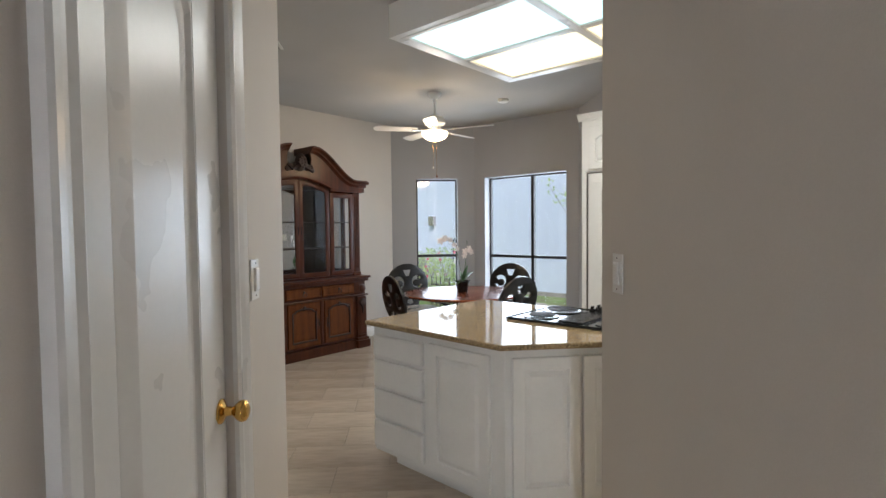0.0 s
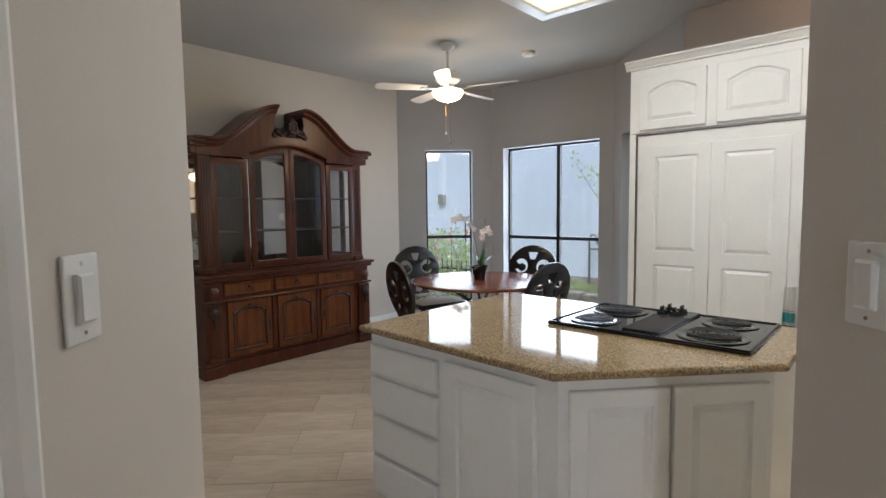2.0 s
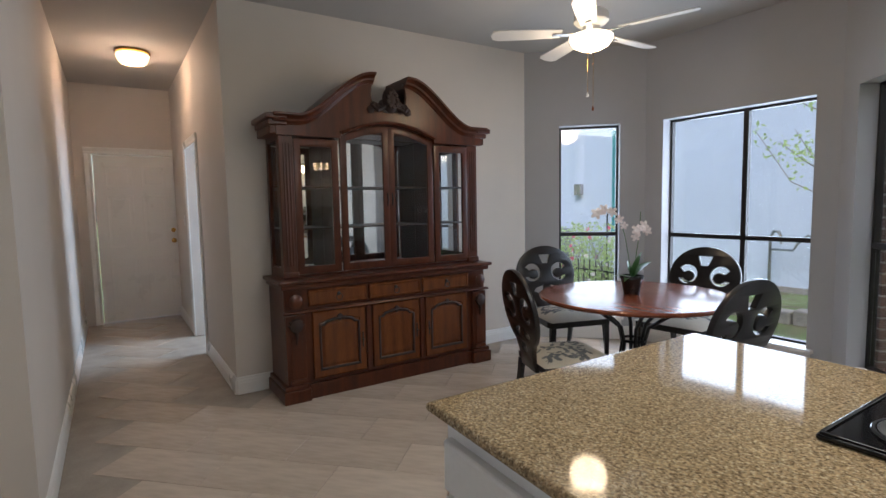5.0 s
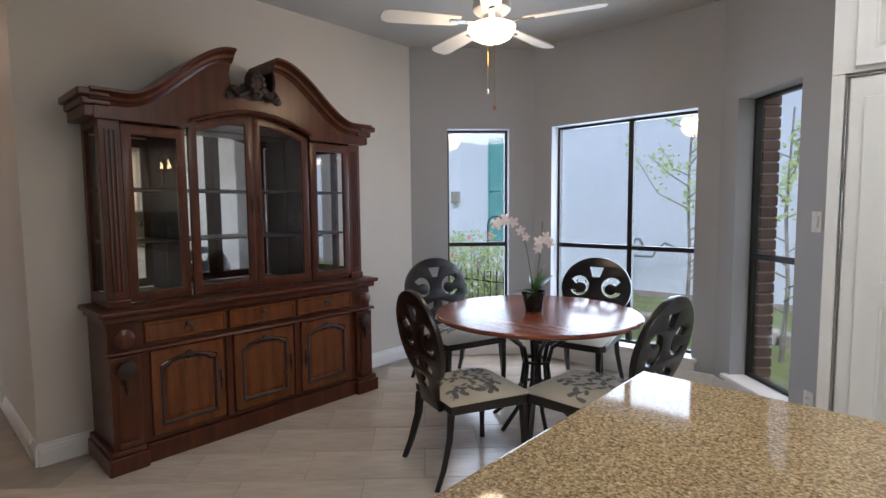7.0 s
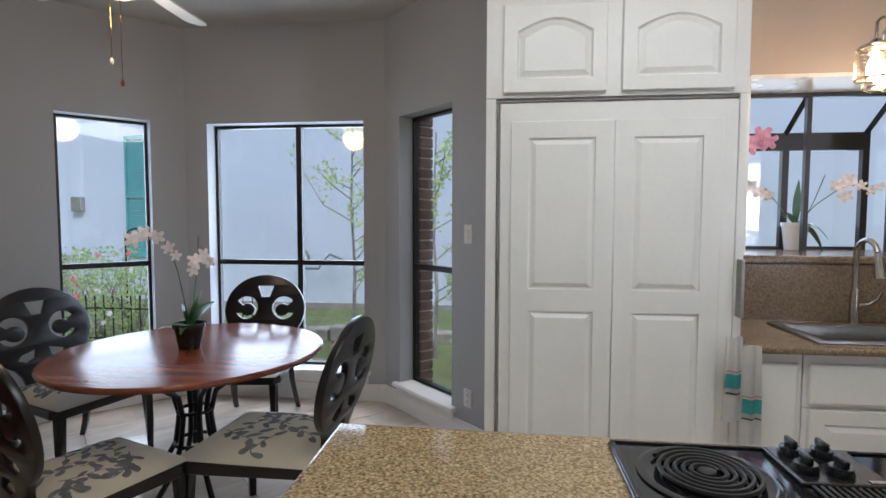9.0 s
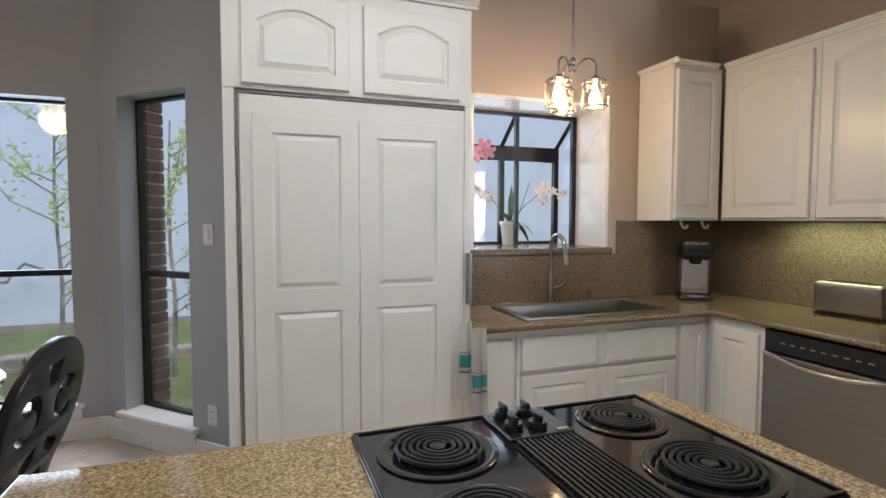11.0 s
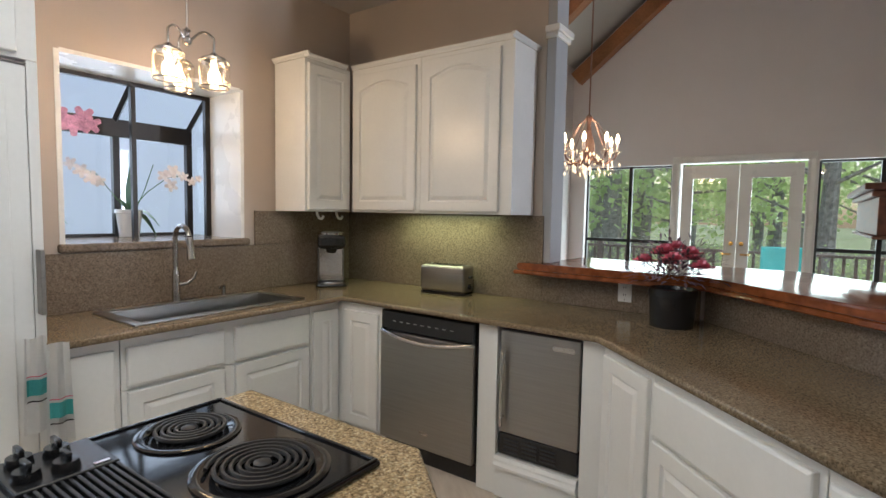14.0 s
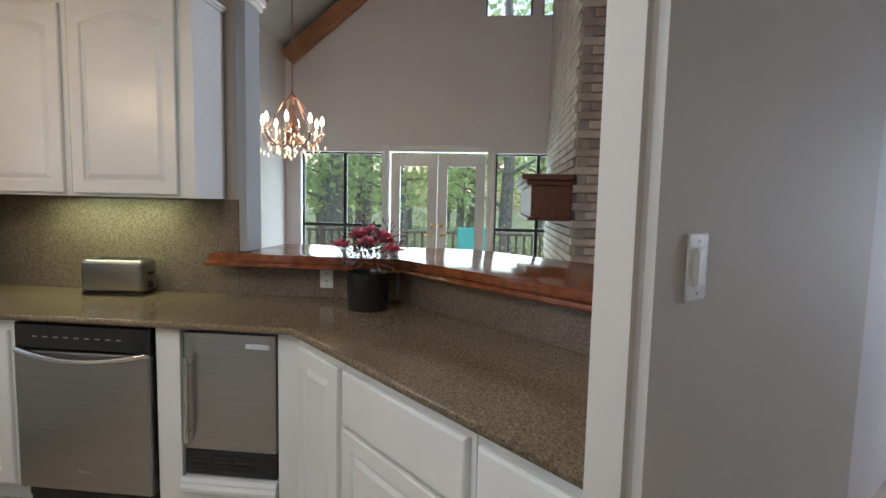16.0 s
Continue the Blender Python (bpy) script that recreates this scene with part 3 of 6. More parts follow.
for q in ([(X0, YO - 0.02, ZB), (X1, YO - 0.02, ZB), (X1, YO - 0.02, ZK), (X0, YO - 0.02, ZK)], [(X0, YO - 0.02, ZK + 0.05), (X1, YO - 0.02, ZK + 0.05), (X1, YI + 0.03, ZT), (X0, YI + 0.03, ZT)],
          [(X1, YI + 0.03, ZB), (X1, YO, ZB), (X1, YO, ZK), (X1, YI + 0.03, ZT)], [(X0, YI + 0.03, ZB), (X0, YO, ZB), (X0, YO, ZK), (X0, YI + 0.03, ZT)]):
    bm = bmesh.new()
    f = bm.faces.new([bm.verts.new(p) for p in q])
    bmesh.ops.solidify(bm, geom=[f], thickness=0.004)
    p = part("pane", bm, M_GLASS, gw)
    p.visible_shadow = False
part("reveal", box(X0 - 0.02, X0 + 0.003, -0.004, YI, ZB, ZT + 0.012), M_WHITE, gw, "white painted window reveal")
part("reveal", box(X1 - 0.003, X1 + 0.02, -0.004, YI, ZB, ZT + 0.012), M_WHITE, gw, "white painted window reveal")
part("soffit", box(X0 + 0.003, X1 - 0.003, -0.004, YI + 0.05, ZT, ZT + 0.02), M_WHITE, gw, "white painted window head")


# ---------------- doors ----------------
def knob(parent, x, z, y0=0.0, material=M_BRASS, s=1.0):
    m = Matrix.Translation((x, y0, z)) @ Matrix.Rotation(radians(90), 4, "X")
    k = part("door_knob", lathe([(0.031 * s, 0), (0.031 * s, 0.004), (0.024 * s, 0.009), (0.012 * s, 0.013), (0.011 * s, 0.03), (0.018 * s, 0.038), (0.026 * s, 0.048), (0.0275 * s, 0.056), (0.024 * s, 0.064), (0.014 * s, 0.069), (0.0, 0.07)], 24, m), material, parent, "round polished brass knob", True)
    return k


door = thing("door_1", seg_pose(L_START, L_END) @ Matrix.Translation((ldoor_s0, 0, 0)), "white raised-panel closet door, closed, brass knob", "door", "", "structure")
bm = bmesh.new()
DW, DH = 0.585, 2.315
box(0.01, 0.01 + DW, 0.03, 0.055, 0.008, DH, bm=bm)
for x0, x1, z0, z1 in ((0.01, 0.115, 0.008, DH), (0.455, 0.595, 0.008, DH), (0.115, 0.455, 0.008, 0.24), (0.115, 0.455, 0.72, 0.85), (0.115, 0.455, 2.14, DH)):
    box(x0, x1, 0.018, 0.03, z0, z1, bm=bm)
part("door_leaf", bm, M_WHITE, door)
for z0, z1, ar in ((0.24, 0.72, 0), (0.85, 2.14, 0.16)):
    part("door_panel", panel_rings(0.34, z1 - z0, [(0, 0, 0), (0.002, 0.012, 0), (0.012, 0.014, 1), (0.022, 0.004, 1), (0.03, 0.003, 1), (0.065, 0.011, 1), (0.07, 0.012, 1)], ar, 13 if ar else 2, 0.115, z0, 0.0305), M_WHITE, door)
knob(door, 0.560, 1.035, 0.018)
for z in (0.30, 1.02, 1.80):
    part("hinge", lathe([(0.007, -0.045), (0.007, 0.045)], 8, Matrix.Translation((0.004, 0.008, z))), M_NICKEL, door, "", True)
casing("trim", seg_pose(L_START, L_END) @ Matrix.Translation((ldoor_s0, 0, 0)), 0.605, 2.33)

hd = thing("door_2", pose(-9.15, 1.60, 0, 0, 0, 90), "white six-panel hall door, closed, brass knob and deadbolt", "door", "", "structure")
bm = bmesh.new()
box(0.01, 0.92, 0.03, 0.07, 0.01, 2.12, 0.003, bm)
part("door_leaf", bm, M_WHITE, hd)
for z0, z1 in ((0.2, 0.82), (0.95, 1.62), (1.72, 2.0)):
    for x0 in (0.12, 0.51):
        part("door_panel", raised(0.30, z1 - z0, 0, x0, z0, 0.034, 0.02, 0.006), M_WHITE, hd)
knob(hd, 0.85, 1.02, 0.03)
part("deadbolt", lathe([(0.028, 0), (0.028, 0.012), (0.012, 0.016), (0.0, 0.018)], 16, Matrix.Translation((0.85, 0.03, 1.16)) @ Matrix.Rotation(radians(90), 4, "X")), M_BRASS, hd, "brass deadbolt", True)
casing("trim", pose(-9.15, 1.60, 0, 0, 0, 90), 0.93, 2.13)
casing("trim", pose(-7.80, 2.49, 0), 0.80, 2.08)

fd = thing("door_3", pose(4.82, 3.57, 0, 0, 0, -90), "pair of white glazed french doors, closed, brass handles", "door", "", "structure")
for i in range(2):
    x0 = 0.02 + i * 0.605
    bm = flat_cut([[(x0, 0.01), (x0 + 0.60, 0.01), (x0 + 0.60, 2.05), (x0, 2.05)], [(x0 + 0.12, 0.2), (x0 + 0.48, 0.2), (x0 + 0.48, 1.90), (x0 + 0.12, 1.90)]], 0.04)
    leaf = part("door_leaf", join(None, bm, Matrix.Translation((0, 0.06, 0))), M_WHITE, fd)
    p = part("pane", box(x0 + 0.12, x0 + 0.48, 0.058, 0.062, 0.2, 1.9), M_GLASS, fd)
    p.visible_shadow = False
    part("glazing_bead", join(None, flat_cut([[(x0 + 0.10, 0.18), (x0 + 0.50, 0.18), (x0 + 0.50, 1.92), (x0 + 0.10, 1.92)], [(x0 + 0.122, 0.202), (x0 + 0.478, 0.202), (x0 + 0.478, 1.898), (x0 + 0.122, 1.898)]], 0.012), Matrix.Translation((0, 0.036, 0))), M_WHITE, fd)
    xk = x0 + (0.55 if i == 0 else 0.05)
    part("door_handle", tube([(xk, 0.04, 1.03), (xk, -0.01, 1.03), (xk + (-0.09 if i == 0 else 0.09), -0.012, 1.03)], 0.011), M_BRASS, fd, "brass lever handle", True)
    part("deadbolt", lathe([(0.024, 0), (0.024, 0.014), (0.0, 0.018)], 14, Matrix.Translation((xk, 0.04, 1.15)) @ Matrix.Rotation(radians(90), 4, "X")), M_BRASS, fd)
casing("trim", pose(4.82, 3.57, 0, 0, 0, -90), 1.25, 2.08)


# ---------------- kitchen ----------------
def cabinet(name, m, w, depth, z0, z1, fronts, label, toe=0.0, category="cabinet", group="", side=M_CAB):
    """fronts: (kind, x0, x1, z0, z1, arch); kind d door, s slab drawer."""
    t = thing(name, m, label, category, group)
    bm = box(0, w, 0, depth, z0 + toe, z1, 0.002)
    if toe:
        box(0.0, w, 0.06, depth, z0 + 0.001, z0 + toe, bm=bm)
    part("body", bm, side, t)
    for kind, x0, x1, a, b, ar in fronts:
        bm = raised(x1 - x0, b - a, ar, x0, a, -0.001) if kind == "d" else slab(x1 - x0, b - a, x0, a, -0.001)
        part("door" if kind == "d" else "drawer_front", bm, M_CAB, t)
    return t


# island
IS = [(-2.61, 2.42), (-1.54, 2.37), (-0.98, 2.985), (-0.98, 3.62), (-2.61, 3.65)]
isl = thing("kitchen_island", pose(-2.61, 2.42, 0), "white painted kitchen island base with drawers and raised doors", "kitchen island")
INNER = [(0.05, 0.035), (1.065, -0.005), (1.585, 0.575), (1.585, 1.17), (0.05, 1.20)]
bm = prism(INNER, 0.10, 0.884)
prism([(0.14, 0.13), (1.03, 0.09), (1.50, 0.62), (1.50, 1.10), (0.14, 1.12)], 0.0, 0.10, 0, bm)
part("body", bm, M_CAB, isl)
front = Matrix.Translation((0.05, 0.035, 0)) @ Matrix.Rotation(math.atan2(-0.04, 1.015), 4, "Z")
zz = [0.845, 0.69, 0.505, 0.312, 0.125]
for a, b in zip(zz, zz[1:]):
    part("drawer_front", join(None, slab(0.43, a - b - 0.022, 0.02, b + 0.011, -0.001, 0.028), front), M_CAB, isl)
part("door", join(None, raised(0.43, 0.72, 0, 0.50, 0.125, -0.001), front), M_CAB, isl)
ch = Matrix.Translation((1.065, -0.005, 0)) @ Matrix.Rotation(math.atan2(0.58, 0.52), 4, "Z")
for x0 in (0.035, 0.40):
    part("door", join(None, raised(0.35, 0.72, 0, x0, 0.125, -0.001), ch), M_CAB, isl)
top = link("countertop", prism(IS, 0.885, 0.915, 0.012), M_GRAN)
tagged(top, "polished golden brown granite countertop on the island", "countertop")

# cooktop
cook = thing("cooktop", pose(-1.935, 2.995, 0.917), "black electric coil cooktop set in the island", "cooktop")
CW, CD = 0.835, 0.585
part("surface", box(0, CW, 0, CD, -0.001, 0.012, 0.005), M_ENAMEL, cook)
bm = box(0.005, CW - 0.005, 0.004, 0.014, 0.0125, 0.017, 0.002)
box(0.005, CW - 0.005, CD - 0.014, CD - 0.004, 0.0125, 0.017, 0.002, bm)
box(0.004, 0.014, 0.014, CD - 0.014, 0.0125, 0.017, 0.002, bm)
box(CW - 0.014, CW - 0.004, 0.014, CD - 0.014, 0.0125, 0.017, 0.002, bm)
part("rim", bm, M_ENAMEL, cook)
for bx, by, br in ((0.165, 0.155, 0.083), (0.165, 0.43, 0.105), (0.665, 0.165, 0.105), (0.665, 0.44, 0.083)):
    part("drip_pan", lathe([(br + 0.03, 0.0125), (br + 0.03, 0.016), (br + 0.018, 0.019), (br + 0.010, 0.016), (0.02, 0.013), (0, 0.013)], 36, Matrix.Translation((bx, by, 0))), M_ENAMEL, cook, "shiny black drip pan", True)
    pts = [(bx + (0.022 + (br - 0.022) * i / 150) * math.cos(i / 150 * 2 * math.pi * (5.4 if br > 0.1 else 4.4)), by + (0.022 + (br - 0.022) * i / 150) * math.sin(i / 150 * 2 * math.pi * (5.4 if br > 0.1 else 4.4)), 0.024) for i in range(151)]
    part("coil", tube(pts, 0.0050, 6), M_IRON, cook, "grey-black spiral heating coil", True)
    part("medallion", lathe([(0.0, 0.018), (0.018, 0.018), (0.018, 0.026), (0.014, 0.028), (0, 0.028)], 16, Matrix.Translation((bx, by, 0))), M_IRON, cook, "", True)
part("vent_tray", box(0.335, 0.505, 0.03, 0.40, 0.0125, 0.016), M_PLASTIC, cook)
for i in range(12):
    part("grille_bar", box(0.343 + i * 0.0135, 0.350 + i * 0.0135, 0.035, 0.395, 0.0165, 0.026, 0.002, seg=1), M_PLASTIC, cook)
part("control_panel", box(0.335, 0.505, 0.405, CD - 0.016, 0.0125, 0.024, 0.004), M_PLASTIC, cook)
for kx, ky in ((0.365, 0.455), (0.425, 0.445), (0.375, 0.53), (0.435, 0.525)):
    bm = lathe([(0.024, 0.024), (0.024, 0.030), (0.021, 0.042), (0.0, 0.043)], 18, Matrix.Translation((kx, ky, 0)))
    box(kx - 0.005, kx + 0.005, ky - 0.02, ky + 0.02, 0.043, 0.060, 0.003, bm)
    part("knob", bm, M_PLASTIC, cook, "black control knob", True)
part("badge", box(0.463, 0.492, 0.415, 0.425, 0.0242, 0.0262, 0.0008), M_CHROME, cook)

# built-in refrigerator behind panelled doors, with cupboards above
FX0, FX1, FY = -2.26, -1.15, 4.70
fr = thing("refrigerator", pose(FX0, FY, 0), "built-in refrigerator faced with white raised-panel doors", "refrigerator")
bm = box(0, 0.045, 0, 0.56, 0, 1.985, 0.002)
box(1.075, 1.11, 0, 0.56, 0, 1.985, 0.002, bm)
box(0.045, 1.075, 0.03, 0.56, 0.0, 1.985, 0, bm)
part("surround", bm, M_CAB, fr)
part("top_trim", box(0.045, 1.075, 0.0, 0.03, 1.970, 1.976, 0.001), M_NICKEL, fr, "thin metal trim")
part("side_trim", box(0.047, 0.056, -0.004, 0.03, 0.08, 1.966, 0.002), M_NICKEL, fr)
bm = box(0.062, 1.072, -0.002, 0.028, 0.09, 1.964, 0.004)
part("door", bm, M_CAB, fr)
for x0 in (0.13, 0.58):
    part("door_panel_frame", join(None, flat_cut([[(x0 - 0.015, 0.12), (x0 + 0.425, 0.12), (x0 + 0.425, 1.88), (x0 - 0.015, 1.88)], [(x0 + 0.06, 0.2), (x0 + 0.35, 0.2), (x0 + 0.35, 1.04), (x0 + 0.06, 1.04)], [(x0 + 0.06, 1.135), (x0 + 0.35, 1.135), (x0 + 0.35, 1.81), (x0 + 0.06, 1.81)]], 0.014, 0.003), Matrix.Translation((0, -0.0085, 0))), M_CAB, fr)
    for z0, z1 in ((0.2, 1.04), (1.135, 1.81)):
        part("door_panel", panel_rings(0.29, z1 - z0, [(0, 0, 0), (0, 0.003, 0), (0.012, 0.003, 0), (0.032, 0.013, 0)], 0, 2, x0 + 0.06, z0, -0.0025), M_CAB, fr)
part("handle", box(1.082, 1.098, -0.05, -0.001, 1.03, 1.28, 0.003), M_STEEL, fr, "slim steel pull")
cabinet("wall_cabinet", pose(FX0, FY, 0), 1.11, 0.55, 1.987, 2.44, [("d", 0.075, 0.52, 2.005, 2.385, 0.055), ("d", 0.585, 1.045, 2.005, 2.385, 0.055)], "white cupboard with two arched doors above the refrigerator")
crown = [(0, 0), (0.012, 0), (0.012, 0.015), (0.02, 0.02), (0.035, 0.045), (0.045, 0.05), (0.045, 0.062), (0, 0.062)]
bm = sweep(crown, [(FX0 - 0.03, 2.441), (FX1 + 0.03, 2.441)], Matrix.Translation((0, FY, 0)))
box(FX0, FX1, FY, FY + 0.55, 2.441, 2.503, 0, bm)
tagged(link("cornice", bm, M_CAB), "white crown moulding along the cupboard top", "trim", "", "structure")

# towels hung on the refrigerator's side
for k, (tx, ty, tz, ln) in enumerate(((-1.215, 4.615, 0.96, 0.36), (-1.150, 4.60, 0.93, 0.42))):
    tw = thing("dish_towel", pose(tx, ty, tz), "white dish towel with teal bands hanging from the handle", "towel", "dish towels")
    bm = bmesh.new()
    N, Mz = 9, 10
    g = [[bm.verts.new(((i / (N - 1) - 0.5) * (0.068 + 0.024 * j / Mz), 0.010 * math.sin(i * 1.1 + k) - 0.012, -ln * j / Mz - 0.004 * math.sin(i * 0.8 + 2 * k))) for i in range(N)] for j in range(Mz + 1)]
    fs = [bm.faces.new((g[j][i], g[j][i + 1], g[j + 1][i + 1], g[j + 1][i])) for j in range(Mz) for i in range(N - 1)]
    bmesh.ops.solidify(bm, geom=fs, thickness=0.006)
    part("cloth", bm, M_CLOTH, tw, "", True)
    for z0, h, mt in ((-0.215 - 0.07 * k, 0.06, M_TEALC), (-0.145 - 0.07 * k, 0.004, M_PINK), (-0.24 - 0.07 * k, 0.006, M_BLACK)):
        bm = bmesh.new()
        w0 = 0.036
        vs = [[bm.verts.new(((i / 8 - 0.5) * 2 * w0, 0.010 * math.sin(i * 1.1 + k) - 0.0235, z0 + j * h)) for i in range(9)] for j in range(2)]
        fs = [bm.faces.new((vs[0][i], vs[0][i + 1], vs[1][i + 1], vs[1][i])) for i in range(8)]
        bmesh.ops.solidify(bm, geom=fs, thickness=0.002)
        part("band", bm, mt, tw)

# sink run
YF = 4.70
cabinet("base_cabinet", pose(-1.145, YF, 0), 0.25, 0.56, 0, 0.884, [("s", 0.03, 0.225, 0.12, 0.835, 0)], "white base cabinet with a plain panel beside the refrigerator", 0.10, group="base cabinets")
cabinet("sink_cabinet", pose(-0.89, YF, 0), 1.04, 0.56, 0, 0.64, [("s", 0.02, 0.48, 0.66, 0.835, 0), ("s", 0.54, 1.025, 0.66, 0.835, 0), ("d", 0.02, 0.48, 0.12, 0.635, 0), ("d", 0.54, 1.025, 0.12, 0.635, 0)], "white sink base cabinet with two raised-panel doors", 0.10, group="base cabinets")
tagged(link("sink_cabinet_rail", box(-0.89, 0.15, YF, YF + 0.02, 0.642, 0.884, 0.001), M_CAB), "white face frame rail under the sink", "cabinet part")
cabinet("base_cabinet", pose(0.155, YF, 0), 0.23, 0.56, 0, 0.884, [("d", 0.015, 0.215, 0.12, 0.835, 0)], "narrow white base cabinet in the corner", 0.10, group="base cabinets")
XF = 0.385
cabinet("base_cabinet", pose(XF, 4.665, 0, 0, 0, -90), 0.34, 0.62, 0, 0.884, [("d", 0.03, 0.315, 0.12, 0.835, 0)], "narrow white base cabinet in the corner", 0.10, group="base cabinets")
for y, w in ((3.655, 0.11), (3.10, 0.10)):
    f = link("cabinet_filler", box(0, w, 0, 0.60, 0.0, 0.884, 0.002), M_CAB)
    f.matrix_world = pose(XF, y, 0, 0, 0, -90)
    tagged(f, "white painted filler panel between the appliances", "cabinet part", "fillers")
f = link("cabinet_filler", box(0.386, 0.45, 4.667, 4.72, 0.10, 0.884, 0.001), M_CAB)
tagged(f, "white painted corner filler between base cabinets", "cabinet part", "fillers")
dg0 = (0.352, 2.99)
DG = seg_pose(dg0, (dg0[0] - 1, dg0[1] - 1))
cabinet("base_cabinet", DG, 0.385, 0.60, 0, 0.884, [("d", 0.025, 0.365, 0.12, 0.845, 0)], "white base cabinet with one raised-panel door", 0.10, group="base cabinets")
cabinet("drawer_cabinet", DG @ Matrix.Translation((0.389, 0, 0)), 0.695, 0.60, 0, 0.884, [("s", 0.02, 0.675, 0.655, 0.85, 0), ("d", 0.02, 0.675, 0.12, 0.635, 0)], "white base cabinet with a wide drawer over a door", 0.10, group="base cabinets")
cabinet("base_cabinet", DG @ Matrix.Translation((1.088, 0, 0)), 0.37, 0.60, 0, 0.884, [("s", 0.02, 0.35, 0.655, 0.85, 0), ("d", 0.02, 0.35, 0.12, 0.635, 0)], "white base cabinet beside the end wall", 0.10, group="base cabinets")

# worktop with a cut-out for the sink
SX0, SX1, SY0, SY1 = -0.79, 0.10, 4.745, 5.125
OUT = [(-1.148, 5.276), (-1.148, 4.64), (0.36, 4.64), (0.345, 3.02), (-0.70, 1.975), (-0.192, 1.467), (1.036, 2.695), (1.036, 5.276)]
bm = flat_cut([OUT, [(SX0, SY0), (SX1, SY0), (SX1, SY1), (SX0, SY1)]], 0.03, 0.01)
bm.transform(Matrix.Translation((0, 0, 0.90)) @ Matrix.Rotation(radians(-90), 4, "X"))
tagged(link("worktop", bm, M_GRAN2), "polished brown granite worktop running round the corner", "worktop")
# backsplash
bm = box(-1.148, 1.036, 5.262, 5.277, 0.916, 1.213, 0.001)
box(0.175, 1.036, 5.262, 5.277, 1.2135, 1.438, 0.001, bm)
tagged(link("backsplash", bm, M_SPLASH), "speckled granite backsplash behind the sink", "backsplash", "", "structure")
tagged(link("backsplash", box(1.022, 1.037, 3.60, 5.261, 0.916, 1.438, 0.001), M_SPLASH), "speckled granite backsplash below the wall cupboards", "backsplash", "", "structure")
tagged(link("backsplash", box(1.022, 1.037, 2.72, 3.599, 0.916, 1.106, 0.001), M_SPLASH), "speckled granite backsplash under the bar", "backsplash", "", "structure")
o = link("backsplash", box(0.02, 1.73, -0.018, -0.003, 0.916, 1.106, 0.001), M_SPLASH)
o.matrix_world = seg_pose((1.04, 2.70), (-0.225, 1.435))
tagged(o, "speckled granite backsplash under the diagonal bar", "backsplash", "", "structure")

# raised bar of stained wood
BARP = [(0.92, 3.72), (0.92, 2.665), (-0.115, 1.63), (-0.17, 1.445), (0.33, 0.98), (1.62, 2.30), (1.62, 3.58), (1.03, 3.58), (1.03, 3.72)]
bar = thing("bar_top", pose(0, 0, 0), "glossy reddish wood bar top over the half wall", "bar counter")
part("slab", prism(BARP, 1.112, 1.152, 0.014), M_OAK, bar, "", True)
part("edge_moulding", prism([(0.905, 3.735), (0.905, 2.67), (-0.13, 1.635), (-0.12, 1.62), (0.935, 2.66), (0.935, 3.735)], 1.085, 1.111, 0.010), M_OAK, bar)

# pillar at the end of the range wall
bm = box(1.03, 1.20, 3.555, 3.615, 1.153, CZ, 0.004)
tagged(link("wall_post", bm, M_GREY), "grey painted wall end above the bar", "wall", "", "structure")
bm = box(1.0, 1.23, 3.525, 3.62, 2.52, 2.56, 0.008)
box(1.015, 1.215, 3.54, 3.62, 2.49, 2.519, 0.004, bm)
tagged(link("trim", bm, M_WHITE), "white capital moulding on the wall end", "trim", "", "structure")

# wall cupboards
cabinet("wall_cabinet", pose(0.335, 4.96, 0), 0.40, 0.305, 1.44, 2.42, [("d", 0.02, 0.375, 1.455, 2.39, 0)], "white wall cupboard with one tall door in the corner", group="wall cupboards")
cabinet("wall_cabinet", pose(0.735, 4.935, 0, 0, 0, -90), 0.605, 0.29, 1.44, 2.42, [("d", 0.025, 0.575, 1.455, 2.375, 0.05)], "white wall cupboard with an arched door", group="wall cupboards")
cabinet("wall_cabinet", pose(0.735, 4.328, 0, 0, 0, -90), 0.655, 0.29, 1.44, 2.42, [("d", 0.02, 0.575, 1.455, 2.39, 0.05)], "white wall cupboard with a wide arched door", group="wall cupboards")
lip = [(0, 0), (0.006, 0), (0.010, 0.010), (0.020, 0.018), (0.022, 0.028), (0, 0.028)]
bm = sweep(lip, [(0.0, 2.421), (1.262, 2.421)], pose(0.735, 4.935, 0, 0, 0, -90))
sweep(lip, [(-0.02, 2.421), (0.36, 2.421)], pose(0.335, 4.96, 0), bm)
sweep(lip, [(-0.36, 2.421), (0.0, 2.421)], pose(0.335, 4.96, 0, 0, 0, -90) @ Matrix.Translation((0.05, 0, 0)), bm)
sweep(lip, [(-0.04, 2.421), (0.30, 2.421)], pose(0.735, 3.673, 0, 0, 0, 0), bm)
tagged(link("cornice", bm, M_CAB), "white crown moulding along the wall cupboards", "trim", "", "structure")
for x in (0.52, 0.70):
    cs = thing("wall_hook", pose(x, 5.06, 1.439), "small white curved hook under the wall cupboard", "hook", "cupboard hooks")
    part("hook", tube([(0, 0, 0), (0, -0.005, -0.02), (0.012, -0.01, -0.045), (0.035, -0.012, -0.05), (0.05, -0.012, -0.03)], 0.009, 8), M_WPLAST, cs, "", True)

# sink, tap, soap dispenser
sk = thing("kitchen_sink", pose(SX0, SY0, 0.915), "stainless steel single-bowl drop-in sink", "sink")
W_, D_ = SX1 - SX0, SY1 - SY0
